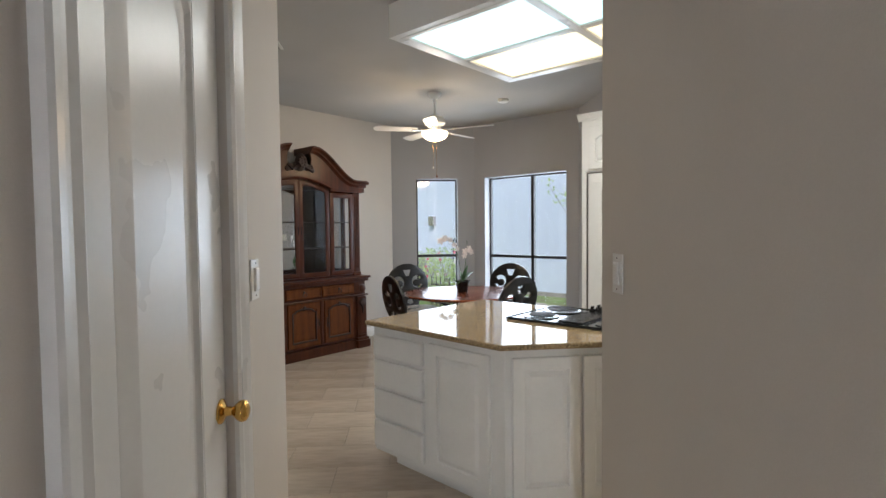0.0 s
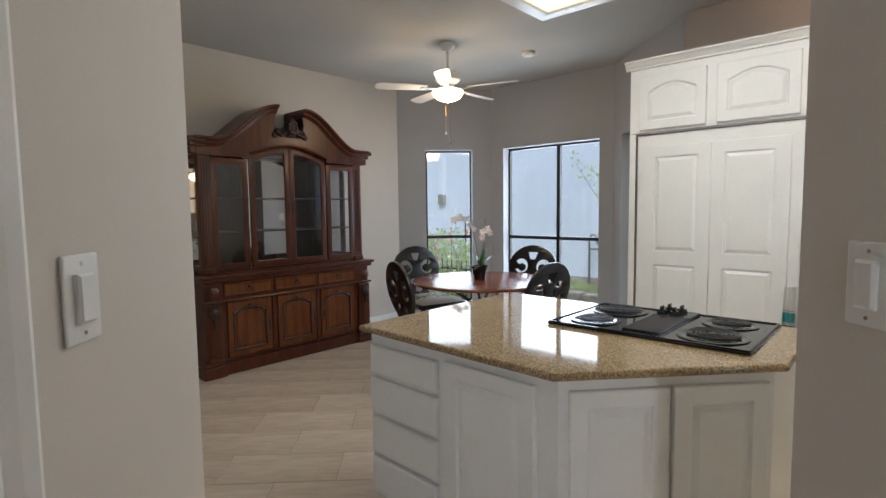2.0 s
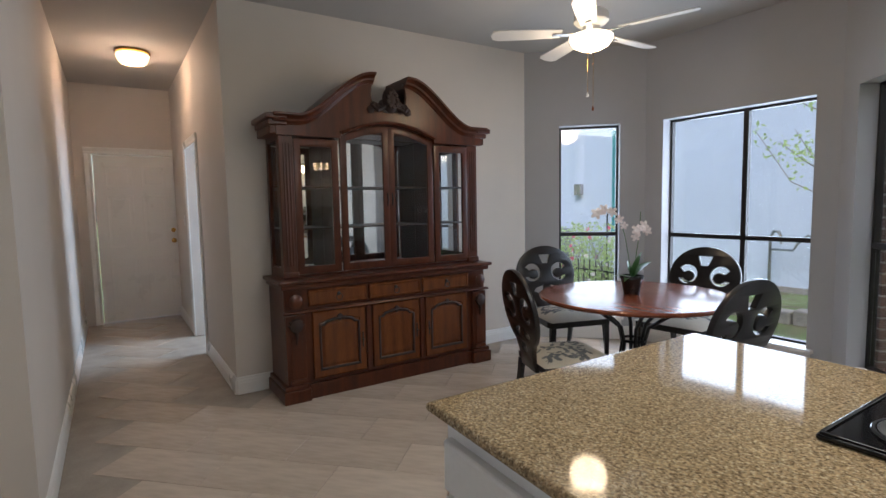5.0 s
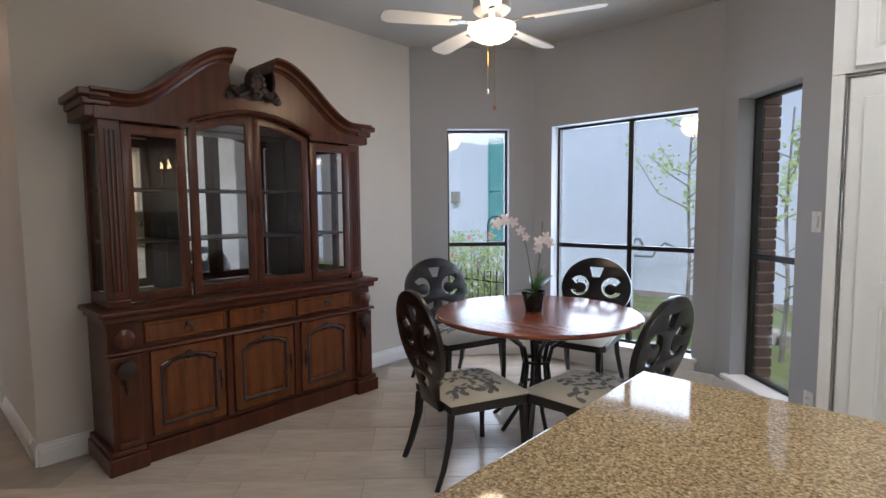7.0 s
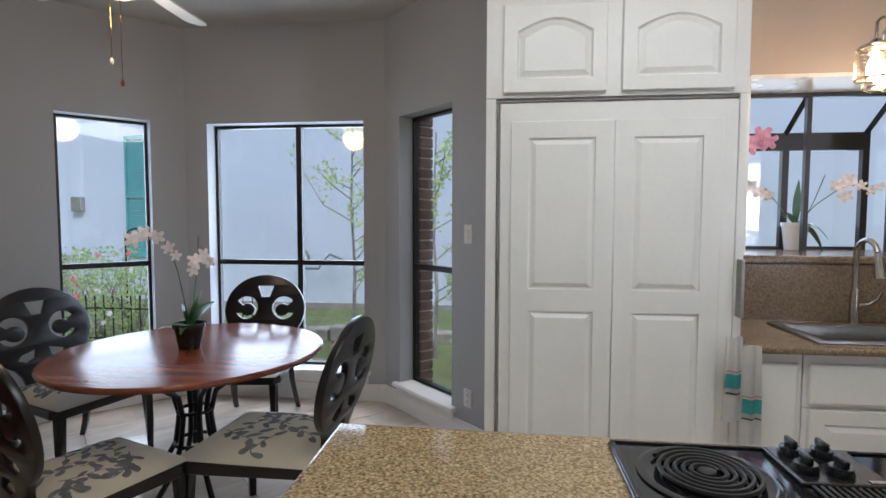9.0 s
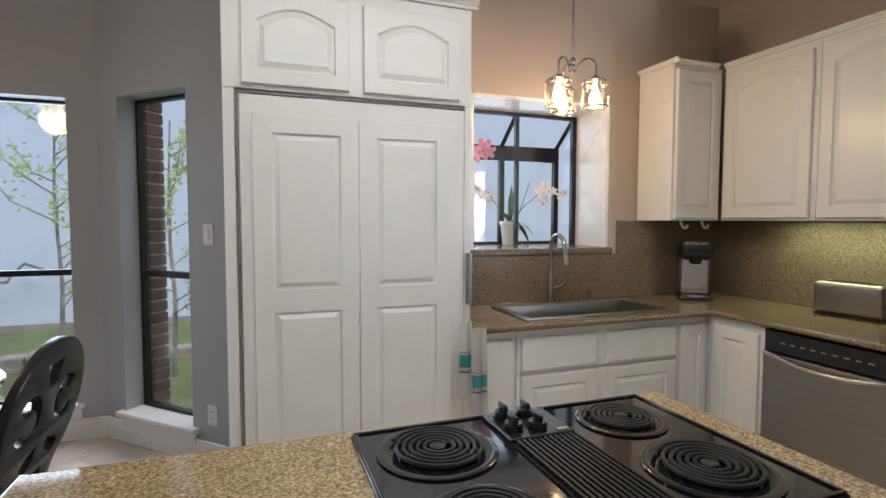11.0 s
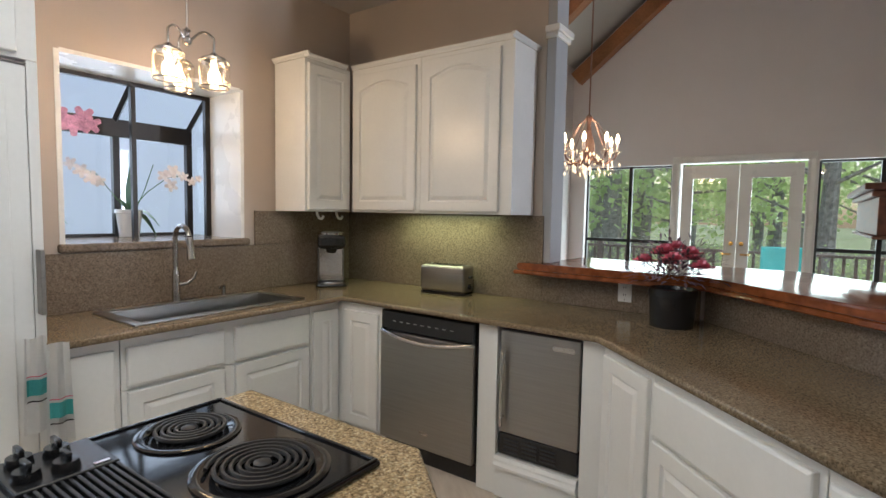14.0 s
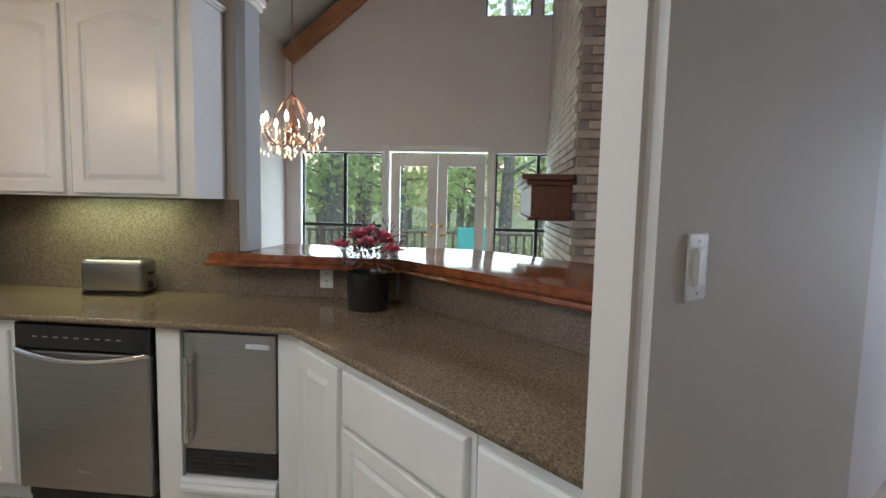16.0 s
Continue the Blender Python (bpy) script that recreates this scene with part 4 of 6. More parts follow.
bm = flat_cut([[(-0.03, -0.03), (W_ + 0.03, -0.03), (W_ + 0.03, D_ + 0.03), (-0.03, D_ + 0.03)], [(0.015, 0.015), (W_ - 0.015, 0.015), (W_ - 0.015, D_ - 0.015), (0.015, D_ - 0.015)]], 0.008, 0.003)
bm.transform(Matrix.Translation((0, 0, 0.005)) @ Matrix.Rotation(radians(-90), 4, "X"))
part("rim", bm, M_STEEL, sk, "", True)
bm = bmesh.new()
r1 = [bm.verts.new(p) for p in ((0.015, 0.015, 0.002), (W_ - 0.015, 0.015, 0.002), (W_ - 0.015, D_ - 0.015, 0.002), (0.015, D_ - 0.015, 0.002))]
r2 = [bm.verts.new(p) for p in ((0.03, 0.03, -0.19), (W_ - 0.03, 0.03, -0.19), (W_ - 0.03, D_ - 0.03, -0.19), (0.03, D_ - 0.03, -0.19))]
fs = [bm.faces.new((r1[i], r1[(i + 1) % 4], r2[(i + 1) % 4], r2[i])) for i in range(4)] + [bm.faces.new(r2)]
part("bowl", bm, M_STEEL, sk)
tp = thing("faucet", pose(-0.40, 5.175, 0.915), "brushed nickel gooseneck pull-down faucet beside the sink", "faucet")
part("base", lathe([(0.028, 0.0), (0.028, 0.006), (0.022, 0.012), (0.020, 0.16), (0.016, 0.18), (0.014, 0.19)], 20), M_NICKEL, tp, "", True)
part("neck", tube([(0, 0, 0.19), (0, 0, 0.36)] + [(0, -0.075 + 0.075 * math.cos(radians(a)), 0.36 + 0.075 * math.sin(radians(a))) for a in range(15, 171, 15)], 0.0135, 12), M_NICKEL, tp, "", True)
part("spray_head", tube([(0, -0.149, 0.373), (0, -0.157, 0.33), (0, -0.165, 0.285), (0, -0.170, 0.255)], 0.015, 12, r1=0.023), M_NICKEL, tp, "", True)
part("lever", tube([(0.015, 0, 0.10), (0.06, -0.01, 0.105), (0.09, -0.03, 0.135), (0.10, -0.04, 0.175)], 0.013, 10, r1=0.007), M_NICKEL, tp, "curved lever handle", True)
sd = thing("soap_dispenser", pose(-0.11, 5.175, 0.915), "small brushed nickel soap dispenser", "soap dispenser")
part("body", lathe([(0.018, 0), (0.018, 0.005), (0.012, 0.01), (0.011, 0.06), (0.014, 0.065), (0.0, 0.075)], 16), M_NICKEL, sd, "", True)
part("spout", tube([(0, 0, 0.066), (-0.03, -0.03, 0.068), (-0.06, -0.055, 0.062)], 0.006), M_NICKEL, sd, "", True)

# coffee maker
cf = thing("coffee_maker", pose(0.66, 5.07, 0.915, 0, 0, -40) @ Matrix.Diagonal((1.4, 1.15, 1.12, 1.0)), "black and steel single-cup coffee maker", "coffee maker")
part("base", box(-0.075, 0.075, -0.12, 0.10, 0, 0.018, 0.006), M_PLASTIC, cf)
part("drip_tray", lathe([(0.06, 0.0), (0.06, 0.006), (0.0, 0.006)], 20, Matrix.Translation((0, -0.06, 0.0185))), M_CHROME, cf)
part("column", box(-0.065, 0.065, 0.0, 0.10, 0.0185, 0.24, 0.012), M_STEEL, cf)
part("head", box(-0.068, 0.068, -0.11, 0.10, 0.2405, 0.325, 0.02), M_PLASTIC, cf)
part("lid", lathe([(0.068, 0), (0.068, 0.012), (0.05, 0.022), (0, 0.024)], 24, Matrix.Translation((0, -0.01, 0.3255))), M_CHROME, cf, "chrome lid", True)
part("water_tank", box(-0.06, 0.06, -0.02, -0.001, 0.03, 0.235, 0.004), M_CHROME, cf)
part("spout", lathe([(0.03, 0), (0.02, -0.03), (0.0, -0.03)], 16, Matrix.Translation((0, -0.06, 0.24))), M_PLASTIC, cf)

# toaster
to = thing("toaster", pose(0.905, 4.225, 0.915, 0, 0, -84), "brushed steel two-slice toaster on the worktop", "toaster")
part("shell", box(-0.165, 0.165, -0.075, 0.075, 0.014, 0.19, 0.022, seg=4), M_STEEL, to, "", True)
part("base", box(-0.16, 0.16, -0.07, 0.07, 0.004, 0.0138, 0.003), M_PLASTIC, to)
for y in (-0.03, 0.03):
    part("slot", box(-0.12, 0.12, y - 0.013, y + 0.013, 0.1895, 0.1925, 0.001), M_PLASTIC, to)
part("lever", box(0.166, 0.185, -0.02, 0.02, 0.11, 0.125, 0.004), M_PLASTIC, to)
part("dial", lathe([(0.018, 0), (0.016, 0.012), (0, 0.013)], 16, Matrix.Translation((0.165, 0, 0.055)) @ Matrix.Rotation(radians(90), 4, "Y")), M_PLASTIC, to)
for x in (-0.13, 0.13):
    part("foot", box(x - 0.02, x + 0.02, -0.06, 0.06, 0, 0.0038), M_PLASTIC, to)

# dishwasher
dw = thing("dishwasher", pose(XF, 4.322, 0, 0, 0, -90), "stainless steel dishwasher with a black control panel", "dishwasher")
part("body", box(0.01, 0.65, 0.02, 0.55, 0.05, 0.875), M_PLASTIC, dw)
part("door", box(0.008, 0.652, -0.028, 0.019, 0.115, 0.755, 0.006), M_STEEL, dw)
b = panel_rings(0.644, 0.115, [(0, 0, 0), (0, 0.03, 0), (0.006, 0.038, 0)], 0, 2, 0.008, 0.76, 0.015)
part("control_panel", b, M_PLASTIC, dw, "glossy black control panel")
part("handle", tube([(0.015, -0.022, 0.752)] + [(0.02 + 0.62 * i / 10, -0.03 - 0.028 * math.sin(math.pi * i / 10), 0.757 - 0.035 * math.sin(math.pi * i / 10)) for i in range(11)] + [(0.645, -0.022, 0.752)], 0.013, 10), M_CHROME, dw, "curved steel bar handle", True)
for i in range(9):
    part("button", box(0.10 + i * 0.05, 0.125 + i * 0.05, -0.0255, -0.0235, 0.815, 0.821), M_NICKEL, dw)
part("badge", box(0.30, 0.36, -0.0295, -0.0282, 0.20, 0.215), M_NICKEL, dw)
part("toe_kick", box(0.008, 0.652, 0.03, 0.05, 0.0, 0.112), M_PLASTIC, dw)

# ice maker on its white plinth
im = thing("ice_maker", pose(XF + 0.03, 3.54, 0, 0, 0, -90), "undercounter ice maker with a steel door and black vent", "ice maker")
part("body", box(0.005, 0.43, 0.02, 0.50, 0.215, 0.875), M_PLASTIC, im)
part("door", box(0.008, 0.427, -0.022, 0.018, 0.335, 0.862, 0.005), M_STEEL, im)
part("handle", tube([(0.035, -0.02, 0.42), (0.035, -0.055, 0.43)], 0.006, 8), M_CHROME, im)
part("handle", tube([(0.035, -0.02, 0.72), (0.035, -0.055, 0.71)], 0.006, 8), M_CHROME, im)
part("handle_bar", tube([(0.035, -0.056, 0.38), (0.035, -0.056, 0.76)], 0.010, 10), M_CHROME, im, "vertical steel bar handle", True)
part("vent_panel", box(0.008, 0.427, -0.02, 0.018, 0.22, 0.33, 0.003), M_PLASTIC, im)
for i in range(4):
    for j in range(3):
        part("vent_slot", box(0.04 + j * 0.10, 0.12 + j * 0.10, -0.0225, -0.0205, 0.238 + i * 0.02, 0.248 + i * 0.02), M_SCREEN, im)
part("badge", box(0.29, 0.40, -0.0245, -0.0225, 0.80, 0.825, 0.001), M_CHROME, im, "small bright badge")
pl = thing("plinth", pose(XF, 3.54, 0, 0, 0, -90), "white moulded plinth under the ice maker", "plinth")
part("board", box(0.0, 0.435, -0.012, 0.55, 0.0, 0.155, 0.003), M_CAB, pl)
part("moulding", join(None, sweep([(0, 0), (0.03, 0), (0.03, 0.015), (0.02, 0.03), (0.02, 0.04), (0.01, 0.055), (0, 0.055)], [(0, 0.156), (0.435, 0.156)])), M_CAB, pl)
part("ledge", box(0.0, 0.435, 0.001, 0.55, 0.156, 0.212), M_CAB, pl)

# light box on the ceiling
lb = thing("ceiling_light", pose(-2.60, 2.75, 2.75), "dropped fluorescent ceiling light box with four panels in a white frame", "ceiling light")
BW, BD = 1.90, 1.32
bm = box(-0.05, 0, -0.05, BD + 0.05, 0, 0.219)
for q in ((BW, BW + 0.05, -0.05, BD + 0.05), (0, BW, -0.05, 0), (0, BW, BD, BD + 0.05)):
    box(*q, 0, 0.219, 0, bm)
part("surround", bm, M_WHITE, lb)
bm = bmesh.new()
for q in ((0.0, BW, 0.0, 0.045), (0.0, BW, BD - 0.045, BD), (0, 0.045, 0.045, BD - 0.045), (BW - 0.045, BW, 0.045, BD - 0.045), (BW / 2 - 0.03, BW / 2 + 0.03, 0.045, BD - 0.045)):
    box(*q, -0.004, 0.03, 0.006, bm)
for x0, x1 in ((0.045, BW / 2 - 0.03), (BW / 2 + 0.03, BW - 0.045)):
    box(x0, x1, BD / 2 - 0.03, BD / 2 + 0.03, -0.003, 0.029, 0.006, bm)
part("frame", bm, M_WHITE, lb)
for i, x0, x1 in ((0, 0.045, BW / 2 - 0.03), (1, BW / 2 + 0.03, BW - 0.045)):
    for j, y0, y1 in ((0, 0.045, BD / 2 - 0.03), (1, BD / 2 + 0.03, BD - 0.045)):
        part("diffuser", box(x0, x1, y0, y1, 0.012, 0.02), G_WARM if j else G_COOL, lb, "glowing frosted diffuser panel")


# pendant over the sink
pd = thing("pendant_light", pose(-0.515, 4.80, -0.065), "three-arm pendant with ribbed crystal shades, lit", "pendant light")
part("canopy", lathe([(0.055, CZ + 0.064), (0.055, CZ + 0.05), (0.02, CZ + 0.035), (0, CZ + 0.035)], 20), M_NICKEL, pd, "", True)
part("rod", tube([(0, 0, CZ + 0.035), (0, 0, 2.36)], 0.004, 8), M_NICKEL, pd)
part("hub", lathe([(0.008, 2.30), (0.022, 2.31), (0.025, 2.33), (0.012, 2.345), (0.012, 2.36), (0.02, 2.37), (0.006, 2.385)], 16), M_NICKEL, pd, "", True)
for i, a in enumerate((200, 320, 80)):
    c, s_ = math.cos(radians(a)), math.sin(radians(a))
    R = 0.12
    part("arm", tube([(0.02 * c, 0.02 * s_, 2.33)] + [(0.02 * c + (R - 0.02) * c * k / 8, 0.02 * s_ + (R - 0.02) * s_ * k / 8, 2.33 + 0.04 * math.sin(math.pi * k / 9)) for k in range(1, 9)] + [(R * c, R * s_, 2.30), (R * c, R * s_, 2.26)], 0.006, 8), M_NICKEL, pd, "", True)
    mm = Matrix.Translation((R * c, R * s_, 0))
    part("shade_cap", lathe([(0.012, 2.275), (0.025, 2.262), (0.058, 2.248), (0.058, 2.240), (0.0, 2.240)], 20, mm), M_NICKEL, pd, "", True)
    sh = bmesh.new()
    rings = [[sh.verts.new((R * c + r * math.cos(math.pi * k / 16) * (1.06 if k % 4 < 2 else 0.95), R * s_ + r * math.sin(math.pi * k / 16) * (1.06 if k % 4 < 2 else 0.95), z)) for k in range(32)] for r, z in ((0.056, 2.238), (0.068, 2.222), (0.068, 2.112), (0.060, 2.098))]
    for p0, p1 in zip(rings, rings[1:]):
        for k in range(32):
            sh.faces.new((p0[k], p0[(k + 1) % 32], p1[(k + 1) % 32], p1[k]))
    bmesh.ops.solidify(sh, geom=sh.faces[:], thickness=0.004)
    part("shade", sh, M_CRYS, pd, "ribbed clear crystal shade").visible_shadow = False
    for z in (2.232, 2.11):
        part("shade_rim", tube([(R * c + 0.067 * math.cos(2 * math.pi * k / 24), R * s_ + 0.067 * math.sin(2 * math.pi * k / 24), z) for k in range(25)], 0.004, 6), M_NICKEL, pd, "", True).visible_shadow = False
    part("bulb", lathe([(0.008, 2.235), (0.014, 2.20), (0.028, 2.17), (0.030, 2.14), (0.012, 2.11), (0, 2.105)], 14, mm), G_BULB, pd, "glowing warm bulb", True).visible_shadow = False


# switches and outlets
def plate(name, m, label, kind):
    t = thing(name, m, label, "switch" if kind != "outlet" else "outlet", "wall plates")
    part("plate", box(-0.037, 0.037, -0.006, -0.0005, -0.06, 0.06, 0.003), M_WPLAST, t)
    if kind == "outlet":
        for z in (-0.02, 0.02):
            part("socket", box(-0.016, 0.016, -0.008, -0.0062, z - 0.014, z + 0.014, 0.002), M_WPLAST, t)
            for x in (-0.006, 0.006):
                part("slot", box(x - 0.0015, x + 0.0015, -0.0086, -0.0081, z - 0.006, z + 0.006), M_PLASTIC, t)
    else:
        part("rocker", panel_rings(0.034, 0.068, [(0, 0, 0), (0, 0.005, 0), (0.004, 0.008, 0)], 0, 2, -0.017, -0.034, -0.006), M_WPLAST, t)
    for z in (-0.047, 0.047):
        part("screw", lathe([(0.003, 0), (0.003, 0.001), (0, 0.001)], 8, Matrix.Translation((0, -0.0062, z)) @ Matrix.Rotation(radians(90), 4, "X")), M_NICKEL, t)
    return t


LW = seg_pose(L_START, L_END)
plate("light_switch", seg_pose((-1.522, 1.0934), L_END, 1.343), "white rocker switch on the cream wall", "switch")
plate("light_switch", seg_pose(R_END, R_START) @ Matrix.Translation((0.16, 0, 1.345)), "white rocker switch on the cream wall", "switch")
BE = seg_pose(BAY[2], BAY[3])
plate("light_switch", BE @ Matrix.Translation((0.985, 0, 1.355)), "white switch plate on the grey wall", "switch")
plate("wall_outlet", BE @ Matrix.Translation((0.985, 0, 0.30)), "white outlet on the grey wall", "outlet")
plate("wall_outlet", pose(1.021, 3.10, 1.03, 0, 0, -90), "pale outlet on the granite backsplash", "outlet")
plate("wall_outlet", pose(-8.2, 2.489, 1.3), "white switch in the hall", "switch")

# wall ovens
ov = thing("wall_oven", pose(-2.25, 1.30, 0, 0, 0, 180), "black glass double wall oven in white trim", "oven")
part("frame", box(0.0, 0.80, -0.006, -0.001, 0.08, 2.10, 0.002), M_CAB, ov)
for z0, z1 in ((0.36, 1.16), (1.22, 2.0)):
    d = part("oven_door", box(0.03, 0.77, -0.022, -0.0065, z0, z1 - 0.13, 0.004), M_ENAMEL, ov, "black glass oven door")
    part("handle", tube([(0.06, -0.02, z1 - 0.19), (0.08, -0.055, z1 - 0.19), (0.40, -0.065, z1 - 0.19), (0.72, -0.055, z1 - 0.19), (0.74, -0.02, z1 - 0.19)], 0.013, 10), M_PLASTIC, ov, "curved black handle", True)
    part("control_panel", box(0.03, 0.77, -0.016, -0.0065, z1 - 0.125, z1, 0.003), M_STEEL, ov)


# ---------------- china hutch ----------------
W = 2.02
hu = thing("china_hutch", pose(-5.15, 2.74, 0, 0, 0, 90) @ Matrix.Diagonal((0.915, 1.0, 0.982, 1.0)), "dark cherry china hutch with glazed doors, mirrored back and scrolled pediment", "china cabinet")
HD = 0.415
part("plinth", box(0.2005, W - 0.2005, 0.0, HD, 0.0, 0.115, 0.006), M_HUTCH, hu)
for x0, x1 in ((-0.02, 0.20), (W - 0.20, W + 0.02)):
    part("foot", box(x0, x1, -0.035, HD, 0.0, 0.10, 0.008), M_HUTCH, hu)
    part("foot_moulding", box(x0 + 0.012, x1 - 0.012, -0.022, HD, 0.10, 0.135, 0.008), M_HUTCH, hu)
bm = box(0.02, W - 0.02, 0.02, HD, 0.12, 0.855, 0.003)
part("lower_body", bm, M_HUTCH, hu)
for x0 in (0.02, W - 0.18):
    bm = box(x0, x0 + 0.16, -0.005, 0.02, 0.136, 0.66, 0.004)
    box(x0 + 0.035, x0 + 0.125, -0.012, -0.0052, 0.19, 0.50, 0.003, bm)
    box(x0 + 0.02, x0 + 0.14, -0.03, 0.02, 0.141, 0.175, 0.008, bm)
    part("pilaster", bm, M_HUTCH, hu)
    bm = lathe([(0.03, 0), (0.055, 0.012), (0.05, 0.03), (0.02, 0.04), (0, 0.042)], 12, Matrix.Translation((x0 + 0.08, -0.006, 0.585)) @ Matrix.Rotation(radians(90), 4, "X"))
    for k in range(7):
        aa = math.pi * (k + 0.5) / 7
        tube([(x0 + 0.08, -0.02, 0.575), (x0 + 0.08 + 0.05 * math.cos(aa), -0.028, 0.575 + 0.05 * math.sin(aa)), (x0 + 0.08 + 0.068 * math.cos(aa), -0.012, 0.575 + 0.066 * math.sin(aa))], 0.011, 6, bm, 0.006)
    tube([(x0 + 0.08, -0.012, 0.55), (x0 + 0.08, -0.022, 0.50), (x0 + 0.08, -0.014, 0.44)], 0.02, 8, bm, 0.005)
    part("carving", bm, M_HDARK, hu, "carved leaf ornament", True)
    part("corner_scroll", lathe([(0.0, 0), (0.045, 0.004), (0.055, 0.018), (0.03, 0.03), (0.0, 0.032)], 14, Matrix.Translation((x0 + 0.08, -0.006, 0.765)) @ Matrix.Rotation(radians(90), 4, "X")), M_HUTCH, hu, "", True)
for z0, pr in ((0.672, [(0, 0), (0.028, 0), (0.034, 0.008), (0.028, 0.018), (0, 0.02)]),):
    part("waist_moulding", join(None, sweep(pr, [(0.0, z0), (W, z0)]), Matrix.Translation((0, 0.01, 0))), M_HUTCH, hu)
for i in range(3):
    x0 = 0.215 + i * 0.535
    dr = part("drawer", panel_rings(0.515, 0.125, [(0, 0, 0), (0, 0.012, 0), (0.008, 0.02, 0), (0.018, 0.02, 0), (0.024, 0.014, 0), (0.03, 0.014, 0)], 0, 2, x0, 0.712, 0.0195), M_HPANEL, hu)
    cx = x0 + 0.257
    bm = lathe([(0.016, 0), (0.014, 0.006), (0.006, 0.010), (0.006, 0.016), (0, 0.017)], 12, Matrix.Translation((cx, 0.0, 0.79)) @ Matrix.Rotation(radians(90), 4, "X"))
    tube([(cx + 0.026 * math.sin(a), -0.014, 0.765 - 0.026 * math.cos(a)) for a in [2 * math.pi * k / 14 for k in range(15)]], 0.0035, 6, bm)
    part("ring_pull", bm, M_IRON, dr, "dark metal ring pull", True)
    dd = part("door", panel_rings(0.465, 0.515, [(0, 0, 0), (0, 0.014, 0), (0.006, 0.02, 0), (0.052, 0.02, 1), (0.058, 0.013, 1), (0.066, 0.017, 1), (0.076, 0.009, 1), (0.10, 0.014, 1)], 0.035, 11, x0 + 0.025, 0.15, 0.0195), M_HPANEL, hu)
    gx0, gx1, gz0, gz1 = x0 + 0.025 + 0.062, x0 + 0.49 - 0.062, 0.15 + 0.062, 0.665 - 0.062
    loop = [(gx1, gz0), (gx1, gz1 - 0.05), (gx1 - 0.035, gz1 - 0.045), (gx1 - 0.06, gz1 - 0.02)] + [(gx1 - 0.06 - (gx1 - gx0 - 0.12) * q / 6, gz1 - 0.02 + 0.012 * math.sin(math.pi * q / 6)) for q in range(1, 7)] + [(gx0 + 0.035, gz1 - 0.045), (gx0, gz1 - 0.05), (gx0, gz0)]
    prof = [(0, -0.011), (0.006, -0.009), (0.010, 0), (0.006, 0.009), (0, 0.011)]
    bm = sweep(prof, loop, Matrix.Translation((0, 0.004, 0)))
    sweep(prof, [(gx0 - 0.011, gz0), (gx1 + 0.011, gz0)], Matrix.Translation((0, 0.0035, 0)), bm)
    part("panel_moulding", bm, M_HDARK, dd, "dark glazed moulding round the panel", True)
    bm = lathe([(0.0, 0), (0.028, 0.003), (0.022, 0.012), (0.0, 0.014)], 12, Matrix.Translation((cx, 0.0, 0.605)) @ Matrix.Rotation(radians(90), 4, "X"))
    for sg in (-1, 1):
        tube([(cx, -0.006, 0.60), (cx + sg * 0.05, -0.010, 0.603), (cx + sg * 0.095, -0.007, 0.585)], 0.011, 6, bm, 0.004)
    part("carving", bm, M_HDARK, dd, "", True)
    xk = x0 + (0.46 if i < 2 else 0.055)
    bm = tube([(xk, -0.004, 0.34), (xk, -0.008, 0.40), (xk, -0.004, 0.46)], 0.006, 6)
    lathe([(0.008, 0), (0.008, 0.02), (0, 0.022)], 10, Matrix.Translation((xk, -0.002, 0.40)) @ Matrix.Rotation(radians(90), 4, "X"), bm)
    part("handle", bm, M_IRON, dd, "dark metal escutcheon pull", True)
for i in (1, 2):
    x = 0.215 + i * 0.535 - 0.01
    part("divider", box(x - 0.022, x + 0.022, 0.004, 0.0198, 0.14, 0.67, 0.003), M_HUTCH, hu)
bm = box(-0.03, W + 0.03, -0.05, HD, 0.895, 0.925, 0.010, seg=3)
box(-0.005, W + 0.005, -0.025, HD, 0.857, 0.8945, 0.008, bm)
part("waist_top", bm, M_HUTCH, hu)
# upper case
UX0, UX1, UY = 0.05, W - 0.05, 0.075
bm = box(UX0, UX0 + 0.025, UY + 0.02, HD, 0.926, 1.0)
box(UX1 - 0.025, UX1, UY + 0.02, HD, 0.926, 1.0, 0, bm)
for x0 in (UX0, UX1 - 0.025):
    box(x0, x0 + 0.025, HD - 0.05, HD, 1.0, 2.0, 0, bm)
    box(x0, x0 + 0.025, UY + 0.02, HD - 0.05, 1.95, 2.0, 0, bm)
    box(x0, x0 + 0.025, UY + 0.02, UY + 0.06, 1.0, 1.95, 0, bm)
box(UX0, UX1, HD - 0.012, HD, 0.926, 2.05, 0, bm)
box(UX0 + 0.026, UX1 - 0.026, UY + 0.02, HD - 0.02, 0.926, 0.945, 0, bm)
box(UX0, UX1, UY + 0.02, HD, 2.03, 2.06, 0, bm)
part("upper_case", bm, M_HUTCH, hu)
part("mirror", box(UX0 + 0.027, UX1 - 0.027, HD - 0.017, HD - 0.0125, 0.947, 2.025), M_MIRROR, hu, "mirrored back panel")
for x0 in (UX0 + 0.009, UX1 - 0.013):
    part("side_pane", box(x0, x0 + 0.004, UY + 0.06, HD - 0.05, 1.0, 1.95), M_CGLASS, hu).visible_shadow = False
for z in (1.29, 1.61):
    part("shelf", box(UX0 + 0.03, UX1 - 0.03, UY + 0.06, HD - 0.02, z - 0.005, z + 0.005, 0.001), M_HDARK, hu)
for x in (0.525, 1.475):
    part("partition", box(x - 0.009, x + 0.009, UY + 0.05, HD - 0.02, 0.946, 2.02), M_HDARK, hu)
